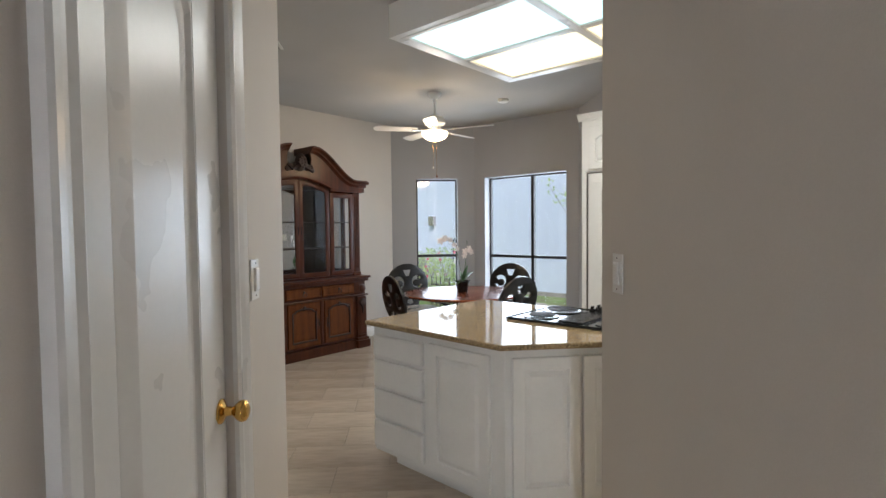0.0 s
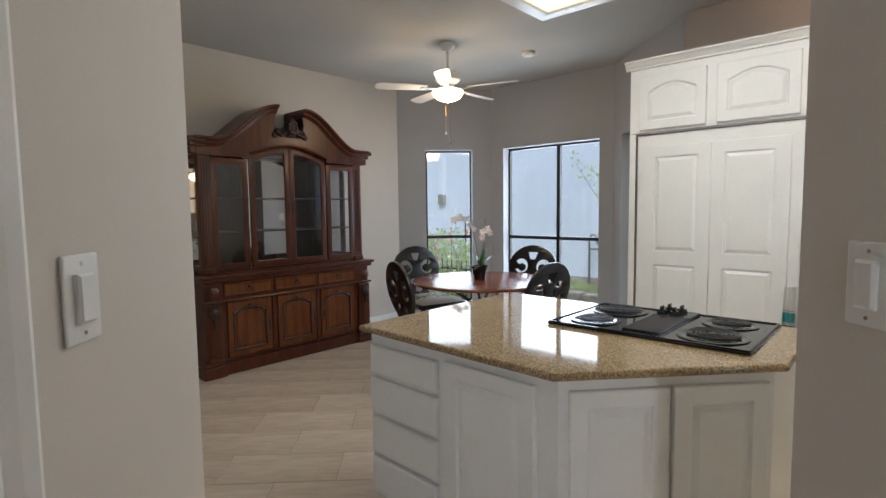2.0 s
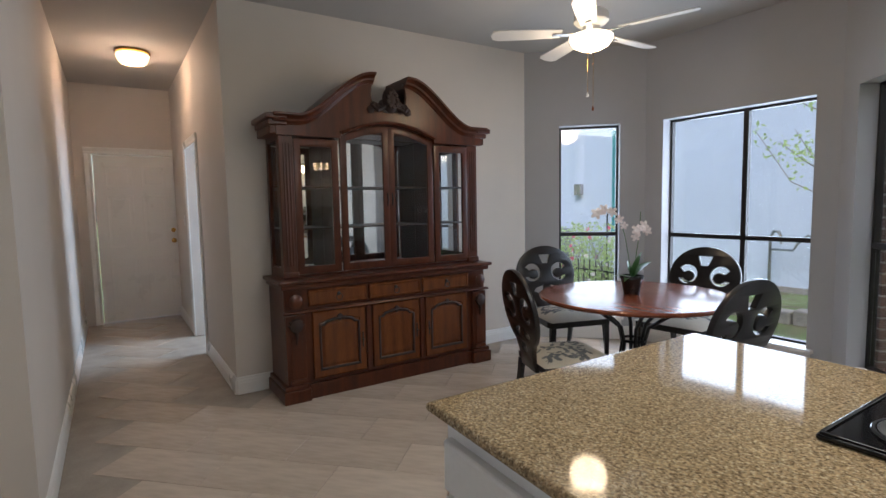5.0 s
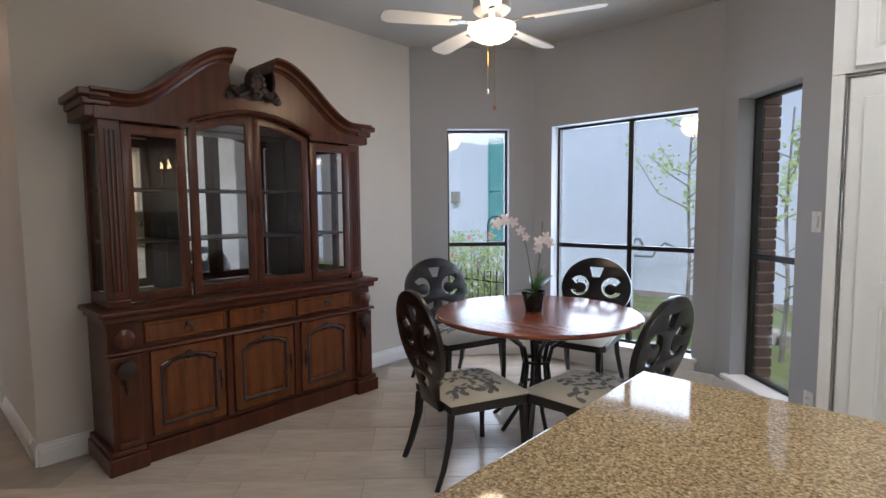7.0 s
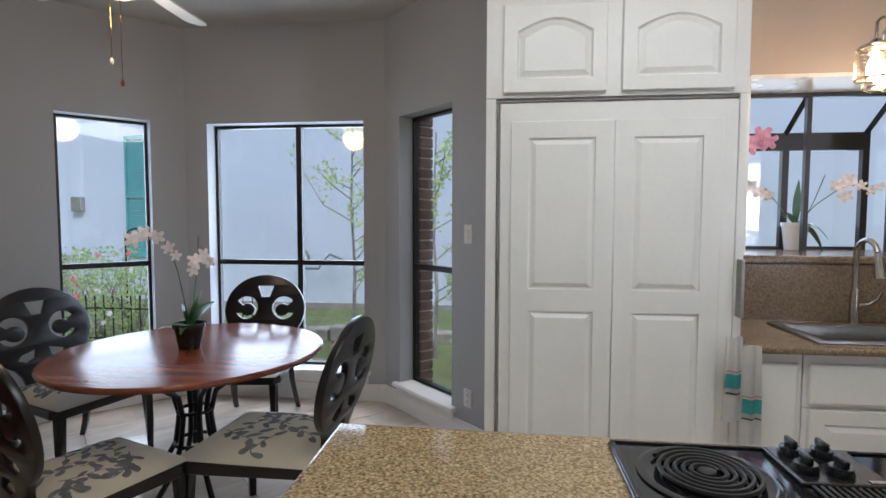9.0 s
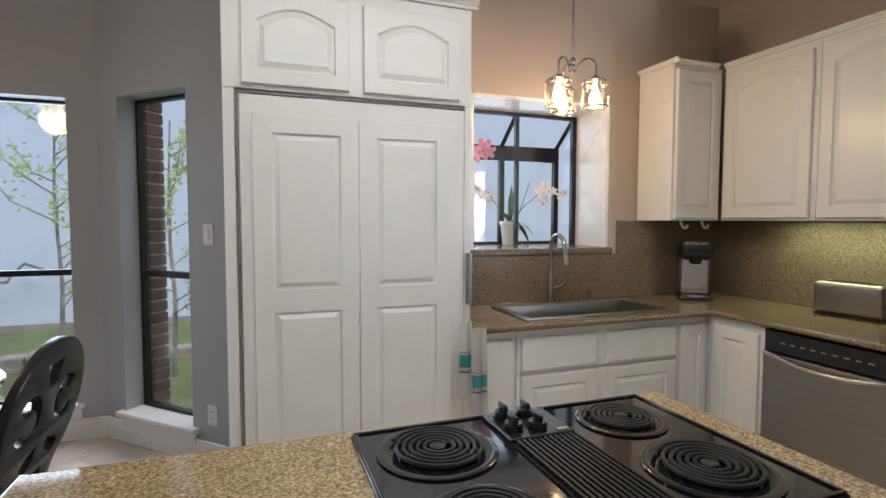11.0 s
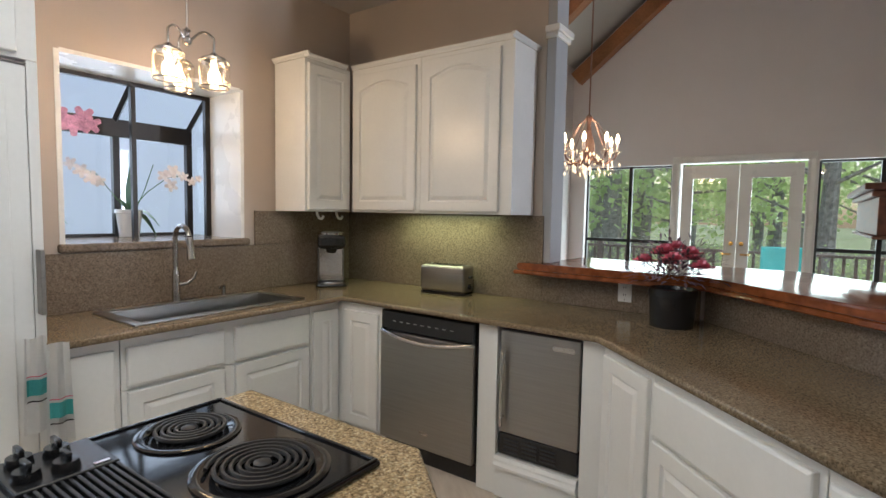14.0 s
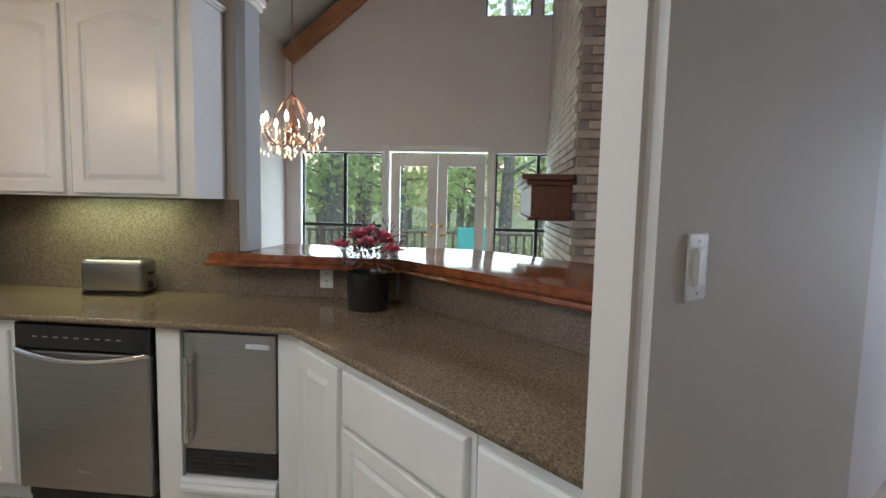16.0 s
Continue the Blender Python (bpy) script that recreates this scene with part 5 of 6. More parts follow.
for x0, x1 in ((UX0, UX0 + 0.115), (UX1 - 0.115, UX1)):
    bm = box(x0, x1, UY - 0.004, UY + 0.02, 0.926, 2.03, 0.004)
    for k in range(3):
        box(x0 + 0.03 + k * 0.024, x0 + 0.042 + k * 0.024, UY - 0.010, UY - 0.0042, 1.02, 1.93, 0.003, bm)
    box(x0 - 0.006, x1 + 0.006, UY - 0.018, UY + 0.02, 0.927, 0.975, 0.008, bm)
    part("fluted_stile", bm, M_HUTCH, hu)


def glazed(x0, x1, z0, z1, arch, peak):
    n = 12
    f = 0.05

    def topz(x, ins):
        u = (x - x0) / (x1 - x0)
        q = u if peak > 0 else 1 - u
        return z1 - ins + (arch * math.sin(q * math.pi / 2) if arch else 0)
    out = [(x0, z0), (x1, z0)] + [(x1 - (x1 - x0) * i / n, topz(x1 - (x1 - x0) * i / n, 0)) for i in range(n + 1)]
    a, b = x0 + f, x1 - f
    inn = [(a, z0 + f), (b, z0 + f)] + [(b - (b - a) * i / n, topz(b - (b - a) * i / n, f)) for i in range(n + 1)]
    d = part("glazed_door", join(None, flat_cut([out, inn], 0.024, 0.004), Matrix.Translation((0, UY + 0.006, 0))), M_HUTCH, hu, "", True)
    g = bmesh.new()
    fc = g.faces.new([g.verts.new((x, UY + 0.004, z)) for x, z in inn])
    bmesh.ops.solidify(g, geom=[fc], thickness=0.003)
    part("pane", g, M_CGLASS, d).visible_shadow = False
    return d


glazed(0.17, 0.535, 0.955, 1.965, 0, 1)
dl = glazed(0.56, 1.005, 0.955, 2.0, 0.10, 1)
dr2 = glazed(1.012, 1.457, 0.955, 2.0, 0.10, -1)
glazed(1.482, 1.85, 0.955, 1.965, 0, 1)
for x, dd in ((0.985, dl), (1.032, dr2)):
    part("handle", tube([(x, UY - 0.008, 1.46), (x, UY - 0.02, 1.51), (x, UY - 0.008, 1.56)], 0.006, 6), M_IRON, dd, "", True)


def scroll(x):
    q = min(x, W - x)
    u = min(1, max(0, (q - 0.18) / 0.66))
    return 2.085 + 0.36 * (u * u * (3 - 2 * u))


nL = 26
tl = [(0.0 + 0.86 * i / nL, scroll(0.86 * i / nL)) for i in range(nL + 1)]
arch_b = [(1.46 - 0.90 * i / 12, 2.012 + 0.10 * math.sin(math.pi * i / 12)) for i in range(13)]
hollow = [(0.845, 2.40), (0.835, 2.34), (0.85, 2.27), (0.90, 2.22), (0.96, 2.205), (1.01, 2.20), (1.06, 2.205), (1.12, 2.22), (1.17, 2.27), (1.185, 2.34), (1.175, 2.40)]
outline = [(0.03, 1.985)] + [(max(0.03, x), z) for x, z in tl] + hollow + [(min(W - 0.03, W - x), z) for x, z in reversed(tl)] + [(W - 0.03, 1.985), (1.47, 1.985)] + arch_b + [(0.55, 1.985)]
part("pediment", join(None, flat_cut([outline], 0.03, 0.003), Matrix.Translation((0, UY - 0.02, 0))), M_HUTCH, hu)
corn = [(-0.30, -0.03), (0.03, -0.03), (0.04, -0.015), (0.055, -0.005), (0.06, 0.012), (0.085, 0.03), (0.10, 0.034), (0.10, 0.05), (-0.30, 0.05)]
part("cornice", join(None, sweep([(o * 1.0, u) for o, u in corn], tl), Matrix.Translation((0, UY - 0.01, 0))), M_HUTCH, hu)
part("cornice", join(None, sweep([(o * 1.0, u) for o, u in corn], [(W - x, z) for x, z in reversed(tl)]), Matrix.Translation((0, UY - 0.01, 0))), M_HUTCH, hu)
for q in ((-0.02, 0.12, 0.03, 1.99, 2.05), (-0.035, 0.11, 0.055, 2.0505, 2.0895), (-0.06, 0.10, 0.085, 2.09, 2.13)):
    part("capital", box(q[0], q[1], UY - q[2], HD, q[3], q[4], 0.008), M_HUTCH, hu)
    part("capital", box(W - q[1], W - q[0], UY - q[2], HD, q[3], q[4], 0.008), M_HUTCH, hu)
part("arch_moulding", join(None, sweep([(0, 0), (0.02, 0), (0.026, 0.01), (0.02, 0.022), (0, 0.022)], list(reversed(arch_b))), Matrix.Translation((0, UY - 0.034, 0))), M_HUTCH, hu)
bm = lathe([(0.0, 0), (0.075, 0.004), (0.09, 0.03), (0.06, 0.065), (0.0, 0.075)], 18, Matrix.Translation((1.01, UY - 0.03, 2.30)) @ Matrix.Rotation(radians(90), 4, "X") @ Matrix.Diagonal((0.9, 1.15, 1, 1)))
rnd = random.Random(5)
for sg in (-1, 1):
    for k in range(6):
        x = 1.01 + sg * (0.05 + 0.026 * k)
        lathe([(0.0, 0), (0.028, 0.006), (0.03, 0.022), (0.0, 0.036)], 8, Matrix.Translation((x, UY - 0.03, 2.262 - 0.006 * k + 0.018 * math.sin(k * 2.1))) @ Matrix.Rotation(radians(90), 4, "X"), bm)
    tube([(1.01 + sg * 0.05, UY - 0.06, 2.25), (1.01 + sg * 0.13, UY - 0.075, 2.21), (1.01 + sg * 0.17, UY - 0.06, 2.245), (1.01 + sg * 0.15, UY - 0.05, 2.275)], 0.018, 8, bm, 0.010)
for k in range(9):
    a = 2 * math.pi * k / 9
    lathe([(0.0, 0), (0.02, 0.004), (0.016, 0.022), (0, 0.026)], 8, Matrix.Translation((1.01 + 0.045 * math.cos(a), UY - 0.085, 2.30 + 0.055 * math.sin(a))) @ Matrix.Rotation(radians(90), 4, "X"), bm)
part("carved_crest", bm, M_HDARK, hu, "dark carved shell crest", True)

# ---------------- dining table, chairs, orchid ----------------
TX, TY = -3.83, 4.92
tb = thing("dining_table", pose(TX, TY, 0), "round reddish wood table on a black wrought iron base", "table")
part("tabletop", lathe([(0.0, 0.722), (0.65, 0.722), (0.675, 0.73), (0.68, 0.742), (0.672, 0.752), (0.66, 0.755), (0.0, 0.755)], 64), M_TABLE, tb, "", True)
for k in range(6):
    a = 2 * math.pi * k / 6 + 0.3
    c, s_ = math.cos(a), math.sin(a)
    part("leg", tube([(r * c, r * s_, z) for r, z in ((0.30, 0.0), (0.27, 0.03), (0.17, 0.12), (0.10, 0.25), (0.08, 0.40), (0.11, 0.52), (0.22, 0.60), (0.36, 0.69), (0.42, 0.721))], 0.014, 8), M_IRON, tb, "curved wrought iron strut", True)
for z, r in ((0.42, 0.085), (0.25, 0.105)):
    part("ring", tube([(r * math.cos(2 * math.pi * k / 24), r * math.sin(2 * math.pi * k / 24), z) for k in range(25)], 0.010, 6), M_IRON, tb, "", True)


def ellipse(cx, cz, rx, rz, n=24, a0=0, a1=360):
    return [(cx + rx * math.cos(radians(a0 + (a1 - a0) * i / n)), cz + rz * math.sin(radians(a0 + (a1 - a0) * i / n))) for i in range(n + (a1 - a0 < 360))]


def chair(m):
    t = thing("dining_chair", m, "black lacquered dining chair with pierced oval back and floral fabric seat", "chair", "chairs round the table")
    bm = prism([(-0.21, -0.22), (0.21, -0.22), (0.235, -0.18), (0.20, 0.19), (-0.20, 0.19), (-0.235, -0.18)], 0.385, 0.435, 0.006)
    part("seat_frame", bm, M_BLACK, t)
    b = bmesh.new()
    bmesh.ops.create_grid(b, x_segments=12, y_segments=12, size=0.5)
    for v in b.verts:
        x, y = v.co.x * 2, v.co.y * 2
        w = 0.225 - 0.02 * (y + 1) / 2
        v.co = Vector((x * w, y * 0.21 - 0.012, 0.437 + 0.055 * (1 - abs(x) ** 4) * (1 - abs(y) ** 4)))
    r = bmesh.ops.extrude_face_region(b, geom=b.faces[:])
    for e in r["geom"]:
        if isinstance(e, bmesh.types.BMVert):
            e.co.z = 0.436
    part("seat_cushion", b, M_FABRIC, t, "cream cushion with grey leaf pattern", True)
    def on_seat(x, y):
        u, v = x / 0.215, (y + 0.012) / 0.21
        return Vector((x, y, 0.4385 + 0.055 * (1 - abs(u) ** 4) * (1 - abs(v) ** 4)))
    b = bmesh.new()
    rp = random.Random(12)
    for k in range(15):
        x, y, a = rp.uniform(-0.13, 0.13), rp.uniform(-0.16, 0.14), rp.uniform(0, 6.28)
        for i in range(5):
            x1, y1 = x + 0.026 * math.cos(a), y + 0.026 * math.sin(a)
            if max(abs(x1) / 0.18, abs(y1 + 0.012) / 0.185) > 1:
                break
            nx, ny = -math.sin(a) * 0.0022, math.cos(a) * 0.0022
            b.faces.new([b.verts.new(on_seat(*q)) for q in ((x - nx, y - ny), (x1 - nx, y1 - ny), (x1 + nx, y1 + ny), (x + nx, y + ny))])
            sd = a + (0.9 if i % 2 else -0.9)
            ln, wd = rp.uniform(0.03, 0.055), rp.uniform(0.008, 0.014)
            ring = []
            for j in range(10):
                q = 2 * math.pi * j / 10
                lx, ly = ln * (0.5 - 0.5 * math.cos(q)), wd * math.sin(q) * (1 - 0.25 * math.cos(q))
                ring.append((x1 + lx * math.cos(sd) - ly * math.sin(sd), y1 + lx * math.sin(sd) + ly * math.cos(sd)))
            if max(max(abs(p[0]) / 0.195, abs(p[1] + 0.012) / 0.195) for p in ring) < 1:
                b.faces.new([b.verts.new(on_seat(*p)) for p in ring])
            x, y, a = x1, y1, a + rp.uniform(-0.5, 0.5)
    part("leaf_print", b, M_PRINT, t, "grey leaf sprigs printed on the cushion")
    C = 0.765
    out = ellipse(0, C, 0.235, 0.255, 48, -58, 238)
    out = out + [(-0.10, 0.50), (-0.085, 0.44), (-0.10, 0.38), (0.10, 0.38), (0.085, 0.44), (0.10, 0.50)]
    holes = [[(-0.055, 0.945), (0.055, 0.945), (0.028, 0.855), (-0.028, 0.855)]]
    for sg in (-1, 1):
        oc = ellipse(sg * 0.112, C + 0.012, 0.074, 0.088, 22, 205 if sg < 0 else -25, 505 if sg < 0 else -325)
        ic = ellipse(sg * 0.104, C - 0.004, 0.036, 0.042, 16, 505 if sg < 0 else -325, 205 if sg < 0 else -25)
        holes.append(oc + ic)
        holes.append([(sg * 0.02, 0.66), (sg * 0.10, 0.632), (sg * 0.118, 0.60), (sg * 0.075, 0.575), (sg * 0.03, 0.60)])
    holes.append([(-0.035, 0.55), (0.035, 0.55), (0.045, 0.50), (0.0, 0.475), (-0.045, 0.50)])
    part("backrest", join(None, flat_cut([out] + holes, 0.026, 0.005), Matrix.Translation((0, 0.205, 0)) @ Matrix.Translation((0, 0, 0.44)) @ Matrix.Rotation(radians(-9), 4, "X") @ Matrix.Translation((0, 0, -0.44))), M_BLACK, t, "oval pierced back with scrolls", True)
    for sg in (-1, 1):
        part("leg", tube([(sg * 0.20, -0.19, 0.386), (sg * 0.205, -0.195, 0.2), (sg * 0.205, -0.20, 0.0)], 0.024, 4, r1=0.016), M_BLACK, t)
        part("leg", tube([(sg * 0.17, 0.18, 0.386), (sg * 0.175, 0.19, 0.25), (sg * 0.185, 0.225, 0.1), (sg * 0.19, 0.26, 0.0)], 0.022, 4, r1=0.015), M_BLACK, t)
    return t


CH = []
CHAIRS = ((-3.81, 4.18, 160), (-3.22, 4.58, 266), (-4.70, 5.11, 73), (-3.93, 5.72, 7))
for cx, cy, turn in CHAIRS:
    m = pose(cx, cy, 0, 0, 0, turn) @ Matrix.Diagonal((1.12, 1.18, 1.0, 1.0))
    CH.append(chair(m) if not CH else copy_thing(CH[0], m))


def petals(bm, c, r, nrm, n=5, seed=0):
    q = Vector(nrm).normalized().to_track_quat("Z", "Y")
    for k in range(n):
        a = 2 * math.pi * k / n + seed
        pts = [(0, 0, 0), (0.45 * r, -0.32 * r, 0.12 * r), (0.95 * r, -0.25 * r, 0.05 * r), (1.05 * r, 0, 0), (0.95 * r, 0.25 * r, 0.05 * r), (0.45 * r, 0.32 * r, 0.12 * r)]
        rot = Matrix.Rotation(a, 3, "Z")
        bm.faces.new([bm.verts.new(Vector(c) + q @ (rot @ Vector(p))) for p in pts])


def leaf_strip(bm, p, d, ln, w, droop=0.4, n=6):
    d = Vector(d).normalized()
    side = d.cross(Vector((0, 0, 1))).normalized()
    prev = None
    for i in range(n + 1):
        u = i / n
        c = Vector(p) + d * ln * u + Vector((0, 0, -droop * ln * u * u))
        ww = w * math.sin(math.pi * min(0.97, 0.12 + 0.88 * u)) * 0.5
        cur = (bm.verts.new(c - side * ww + Vector((0, 0, 0.25 * ww))), bm.verts.new(c), bm.verts.new(c + side * ww + Vector((0, 0, 0.25 * ww))))
        if prev:
            bm.faces.new((prev[0], prev[1], cur[1], cur[0]))
            bm.faces.new((prev[1], prev[2], cur[2], cur[1]))
        prev = cur


def orchid(name, m, label, pot_m, pot, stems, petal_m, leaves):
    t = thing(name, m, label, "potted plant")
    r0, r1, h = pot
    part("pot", lathe([(0.0, 0), (r0, 0), (r0 + (r1 - r0) * 0.85, h * 0.85), (r1 * 1.04, h * 0.86), (r1 * 1.04, h), (r1 * 0.9, h), (r1 * 0.85, h * 0.9), (0, h * 0.9)], 24), pot_m, t, "", True)
    bm = bmesh.new()
    for d, ln, w, dr in leaves:
        leaf_strip(bm, (0, 0, h * 0.88), d, ln, w, dr)
    part("leaves", bm, M_LEAFD, t, "broad green leaves", True)
    for si, (pts, fl) in enumerate(stems):
        part("stem", tube(pts, 0.003, 6), M_LEAFD, t)
        bm = bmesh.new()
        for k, (p, r) in enumerate(fl):
            petals(bm, p, r, (0.4 * math.sin(k * 2.3), -1, 0.3 * math.cos(k)), 5, k)
        part("blossom", bm, petal_m, t, "cluster of orchid blossoms")
    return t


orchid("orchid", pose(TX - 0.02, TY + 0.0, 0.756, 0, 0, 45), "white and pink orchid in a dark pot on the table", M_PLASTIC, (0.055, 0.082, 0.135),
       [([(0, 0, 0.12), (-0.02, 0, 0.25), (-0.05, 0, 0.42), (-0.09, 0, 0.56), (-0.16, 0, 0.615), (-0.24, 0, 0.60)], [((-0.25, -0.01, 0.59), 0.045), ((-0.20, -0.02, 0.62), 0.04), ((-0.14, -0.01, 0.60), 0.038), ((-0.095, -0.02, 0.545), 0.036), ((-0.06, -0.02, 0.50), 0.03)]),
        ([(0.01, 0, 0.12), (0.03, 0, 0.3), (0.05, 0, 0.45), (0.055, 0, 0.60)], [((0.03, -0.02, 0.47), 0.04), ((0.075, -0.02, 0.50), 0.038), ((0.10, -0.02, 0.46), 0.034), ((0.02, -0.03, 0.42), 0.036)])], M_WPET,
       [((0.5, -0.3, 1.9), 0.24, 0.11, 0.15), ((0.8, 0.3, 1.0), 0.24, 0.10, 0.3), ((-0.3, 0.2, 1.5), 0.16, 0.06, 0.2), ((-1, -0.1, 0.35), 0.16, 0.05, 0.3), ((-0.5, -0.8, 0.5), 0.14, 0.05, 0.6)])
orchid("orchid", pose(-0.37, 5.79, 1.262, 0, 0, -25), "white orchid in a white ceramic pot in the garden window", M_CERAM, (0.055, 0.075, 0.17),
       [([(0, 0, 0.15), (0.1, 0, 0.28), (0.22, 0, 0.38), (0.33, 0, 0.40)], [((0.2, -0.02, 0.39), 0.042), ((0.25, -0.03, 0.42), 0.045), ((0.24, -0.02, 0.33), 0.042), ((0.31, -0.02, 0.39), 0.032), ((0.36, -0.01, 0.36), 0.03), ((0.40, -0.01, 0.38), 0.025)]),
        ([(0, 0, 0.15), (-0.08, 0, 0.26), (-0.16, 0, 0.38), (-0.26, 0, 0.43)], [((-0.19, -0.02, 0.36), 0.045), ((-0.24, -0.03, 0.40), 0.045), ((-0.29, -0.02, 0.44), 0.04), ((-0.15, -0.01, 0.34), 0.036)]),
        ([(0.03, 0, 0.15), (0.09, 0, 0.30), (0.14, 0, 0.46)], [])], M_WPET,
       [((0.9, -0.3, 0.5), 0.20, 0.085, 0.9), ((0.1, 0.1, 3), 0.30, 0.06, 0.05), ((0.6, 0.3, 0.2), 0.18, 0.08, 1.2), ((-0.4, -0.2, 1.0), 0.14, 0.06, 0.3)])
orchid("orchid", pose(-0.83, 5.70, 1.262, 0, 0, -20), "pink orchid leaning out in the garden window", M_CERAM, (0.045, 0.06, 0.12),
       [([(0, 0, 0.11), (0.02, -0.02, 0.4), (0.08, -0.05, 0.60), (0.20, -0.06, 0.66)], [((0.08, -0.08, 0.66), 0.062), ((0.13, -0.08, 0.625), 0.06), ((0.18, -0.07, 0.67), 0.064), ((0.21, -0.07, 0.64), 0.055)])], M_ORCH,
       [((0.5, -0.2, 0.3), 0.12, 0.05, 0.7), ((-0.1, 0.1, 0.6), 0.12, 0.05, 0.4)])

# ---------------- ceiling fan ----------------
fan = thing("ceiling_fan", pose(-3.92, 4.55, 0), "white five-blade ceiling fan with a lit bowl", "ceiling fan")
part("canopy", lathe([(0.07, CZ - 0.001), (0.068, CZ - 0.03), (0.03, CZ - 0.065), (0, CZ - 0.065)], 24), M_WPLAST, fan, "", True)
part("rod", tube([(0, 0, CZ - 0.065), (0, 0, 2.720)], 0.013, 10), M_WPLAST, fan)
part("motor", lathe([(0.02, 2.730), (0.05, 2.725), (0.10, 2.705), (0.115, 2.680), (0.115, 2.640), (0.095, 2.620), (0.06, 2.605), (0.06, 2.585), (0.08, 2.570), (0.08, 2.550), (0, 2.550)], 28), M_WPLAST, fan, "", True)
part("glass_bowl", lathe([(0.13, 2.550), (0.145, 2.542), (0.14, 2.515), (0.115, 2.480), (0.07, 2.458), (0.0, 2.450)], 28), G_FAN, fan, "lit frosted glass bowl", True).visible_shadow = False
part("finial", lathe([(0.012, 2.450), (0.012, 2.440), (0.0, 2.430)], 12), M_NICKEL, fan)
for k in range(5):
    a = radians(-53 + 72 * k)
    R = Matrix.Rotation(a, 4, "Z") @ Matrix.Translation((0, 0, 2.568)) @ Matrix.Rotation(radians(11), 4, "X")
    bl = part("blade", join(None, prism([(0.20, -0.05), (0.40, -0.062), (0.62, -0.068), (0.66, -0.05), (0.675, 0.0), (0.66, 0.05), (0.62, 0.068), (0.40, 0.062), (0.20, 0.05)], -0.004, 0.004, 0.002), R), M_WPLAST, fan)
    part("blade_iron", join(None, box(0.09, 0.26, -0.018, 0.018, -0.012, -0.005, 0.002), R), M_NICKEL, fan)
for x, z in ((0.02, 2.050), (-0.03, 2.150)):
    part("pull_chain", tube([(x, 0, 2.550), (x, 0.0, z + 0.03)], 0.0018, 5), M_BRASS, fan)
    part("chain_knob", lathe([(0.003, z + 0.03), (0.009, z + 0.012), (0.006, z), (0, z - 0.002)], 10, Matrix.Translation((x, 0, 0))), M_OAK if z < 2.100 else M_WPLAST, fan, "", True)
smk = thing("smoke_detector", pose(-3.53, 5.30, CZ), "small white round smoke detector on the ceiling", "smoke detector")
part("case", lathe([(0.065, -0.001), (0.065, -0.02), (0.05, -0.035), (0, -0.036)], 24), M_WPLAST, smk, "", True)
vn = thing("ceiling_vent", pose(-1.55, 4.45, CZ), "slotted ceiling air vent", "vent")
part("frame", box(-0.16, 0.16, -0.09, 0.09, -0.012, -0.001, 0.003), M_WPLAST, vn)
for k in range(6):
    part("slat", box(-0.14, 0.14, -0.072 + k * 0.026, -0.060 + k * 0.026, -0.018, -0.0125), M_STEEL, vn)

copy_thing(vn, pose(-3.93, 2.50, CZ, 0, 0, 45))

# hall ceiling light
hl = thing("ceiling_light", pose(-7.40, 2.03, 0), "brass-rimmed flush ceiling light, lit, ribbed amber glass", "ceiling light")
part("base", lathe([(0.15, CZ - 0.001), (0.155, CZ - 0.02), (0.14, CZ - 0.03), (0, CZ - 0.03)], 28), M_BRASS, hl, "", True)
part("glass", lathe([(0.14, CZ - 0.031), (0.15, CZ - 0.05), (0.13, CZ - 0.10), (0.10, CZ - 0.125), (0.0, CZ - 0.13)], 10), G_HALL, hl, "faceted glowing glass").visible_shadow = False

# ---------------- living room ----------------
cd = thing("chandelier", pose(2.05, 3.71, -0.11), "brass and crystal chandelier with candle bulbs, lit", "chandelier")
part("chain", tube([(0, 0, 4.45), (0, 0, 2.33)], 0.006, 6), M_ROSEG, cd)
part("stem", lathe([(0.01, 2.33), (0.03, 2.31), (0.015, 2.27), (0.02, 2.2), (0.045, 2.12), (0.05, 2.06), (0.02, 2.0), (0.035, 1.96), (0.0, 1.92)], 14), M_ROSEG, cd, "", True)
rnd = random.Random(3)
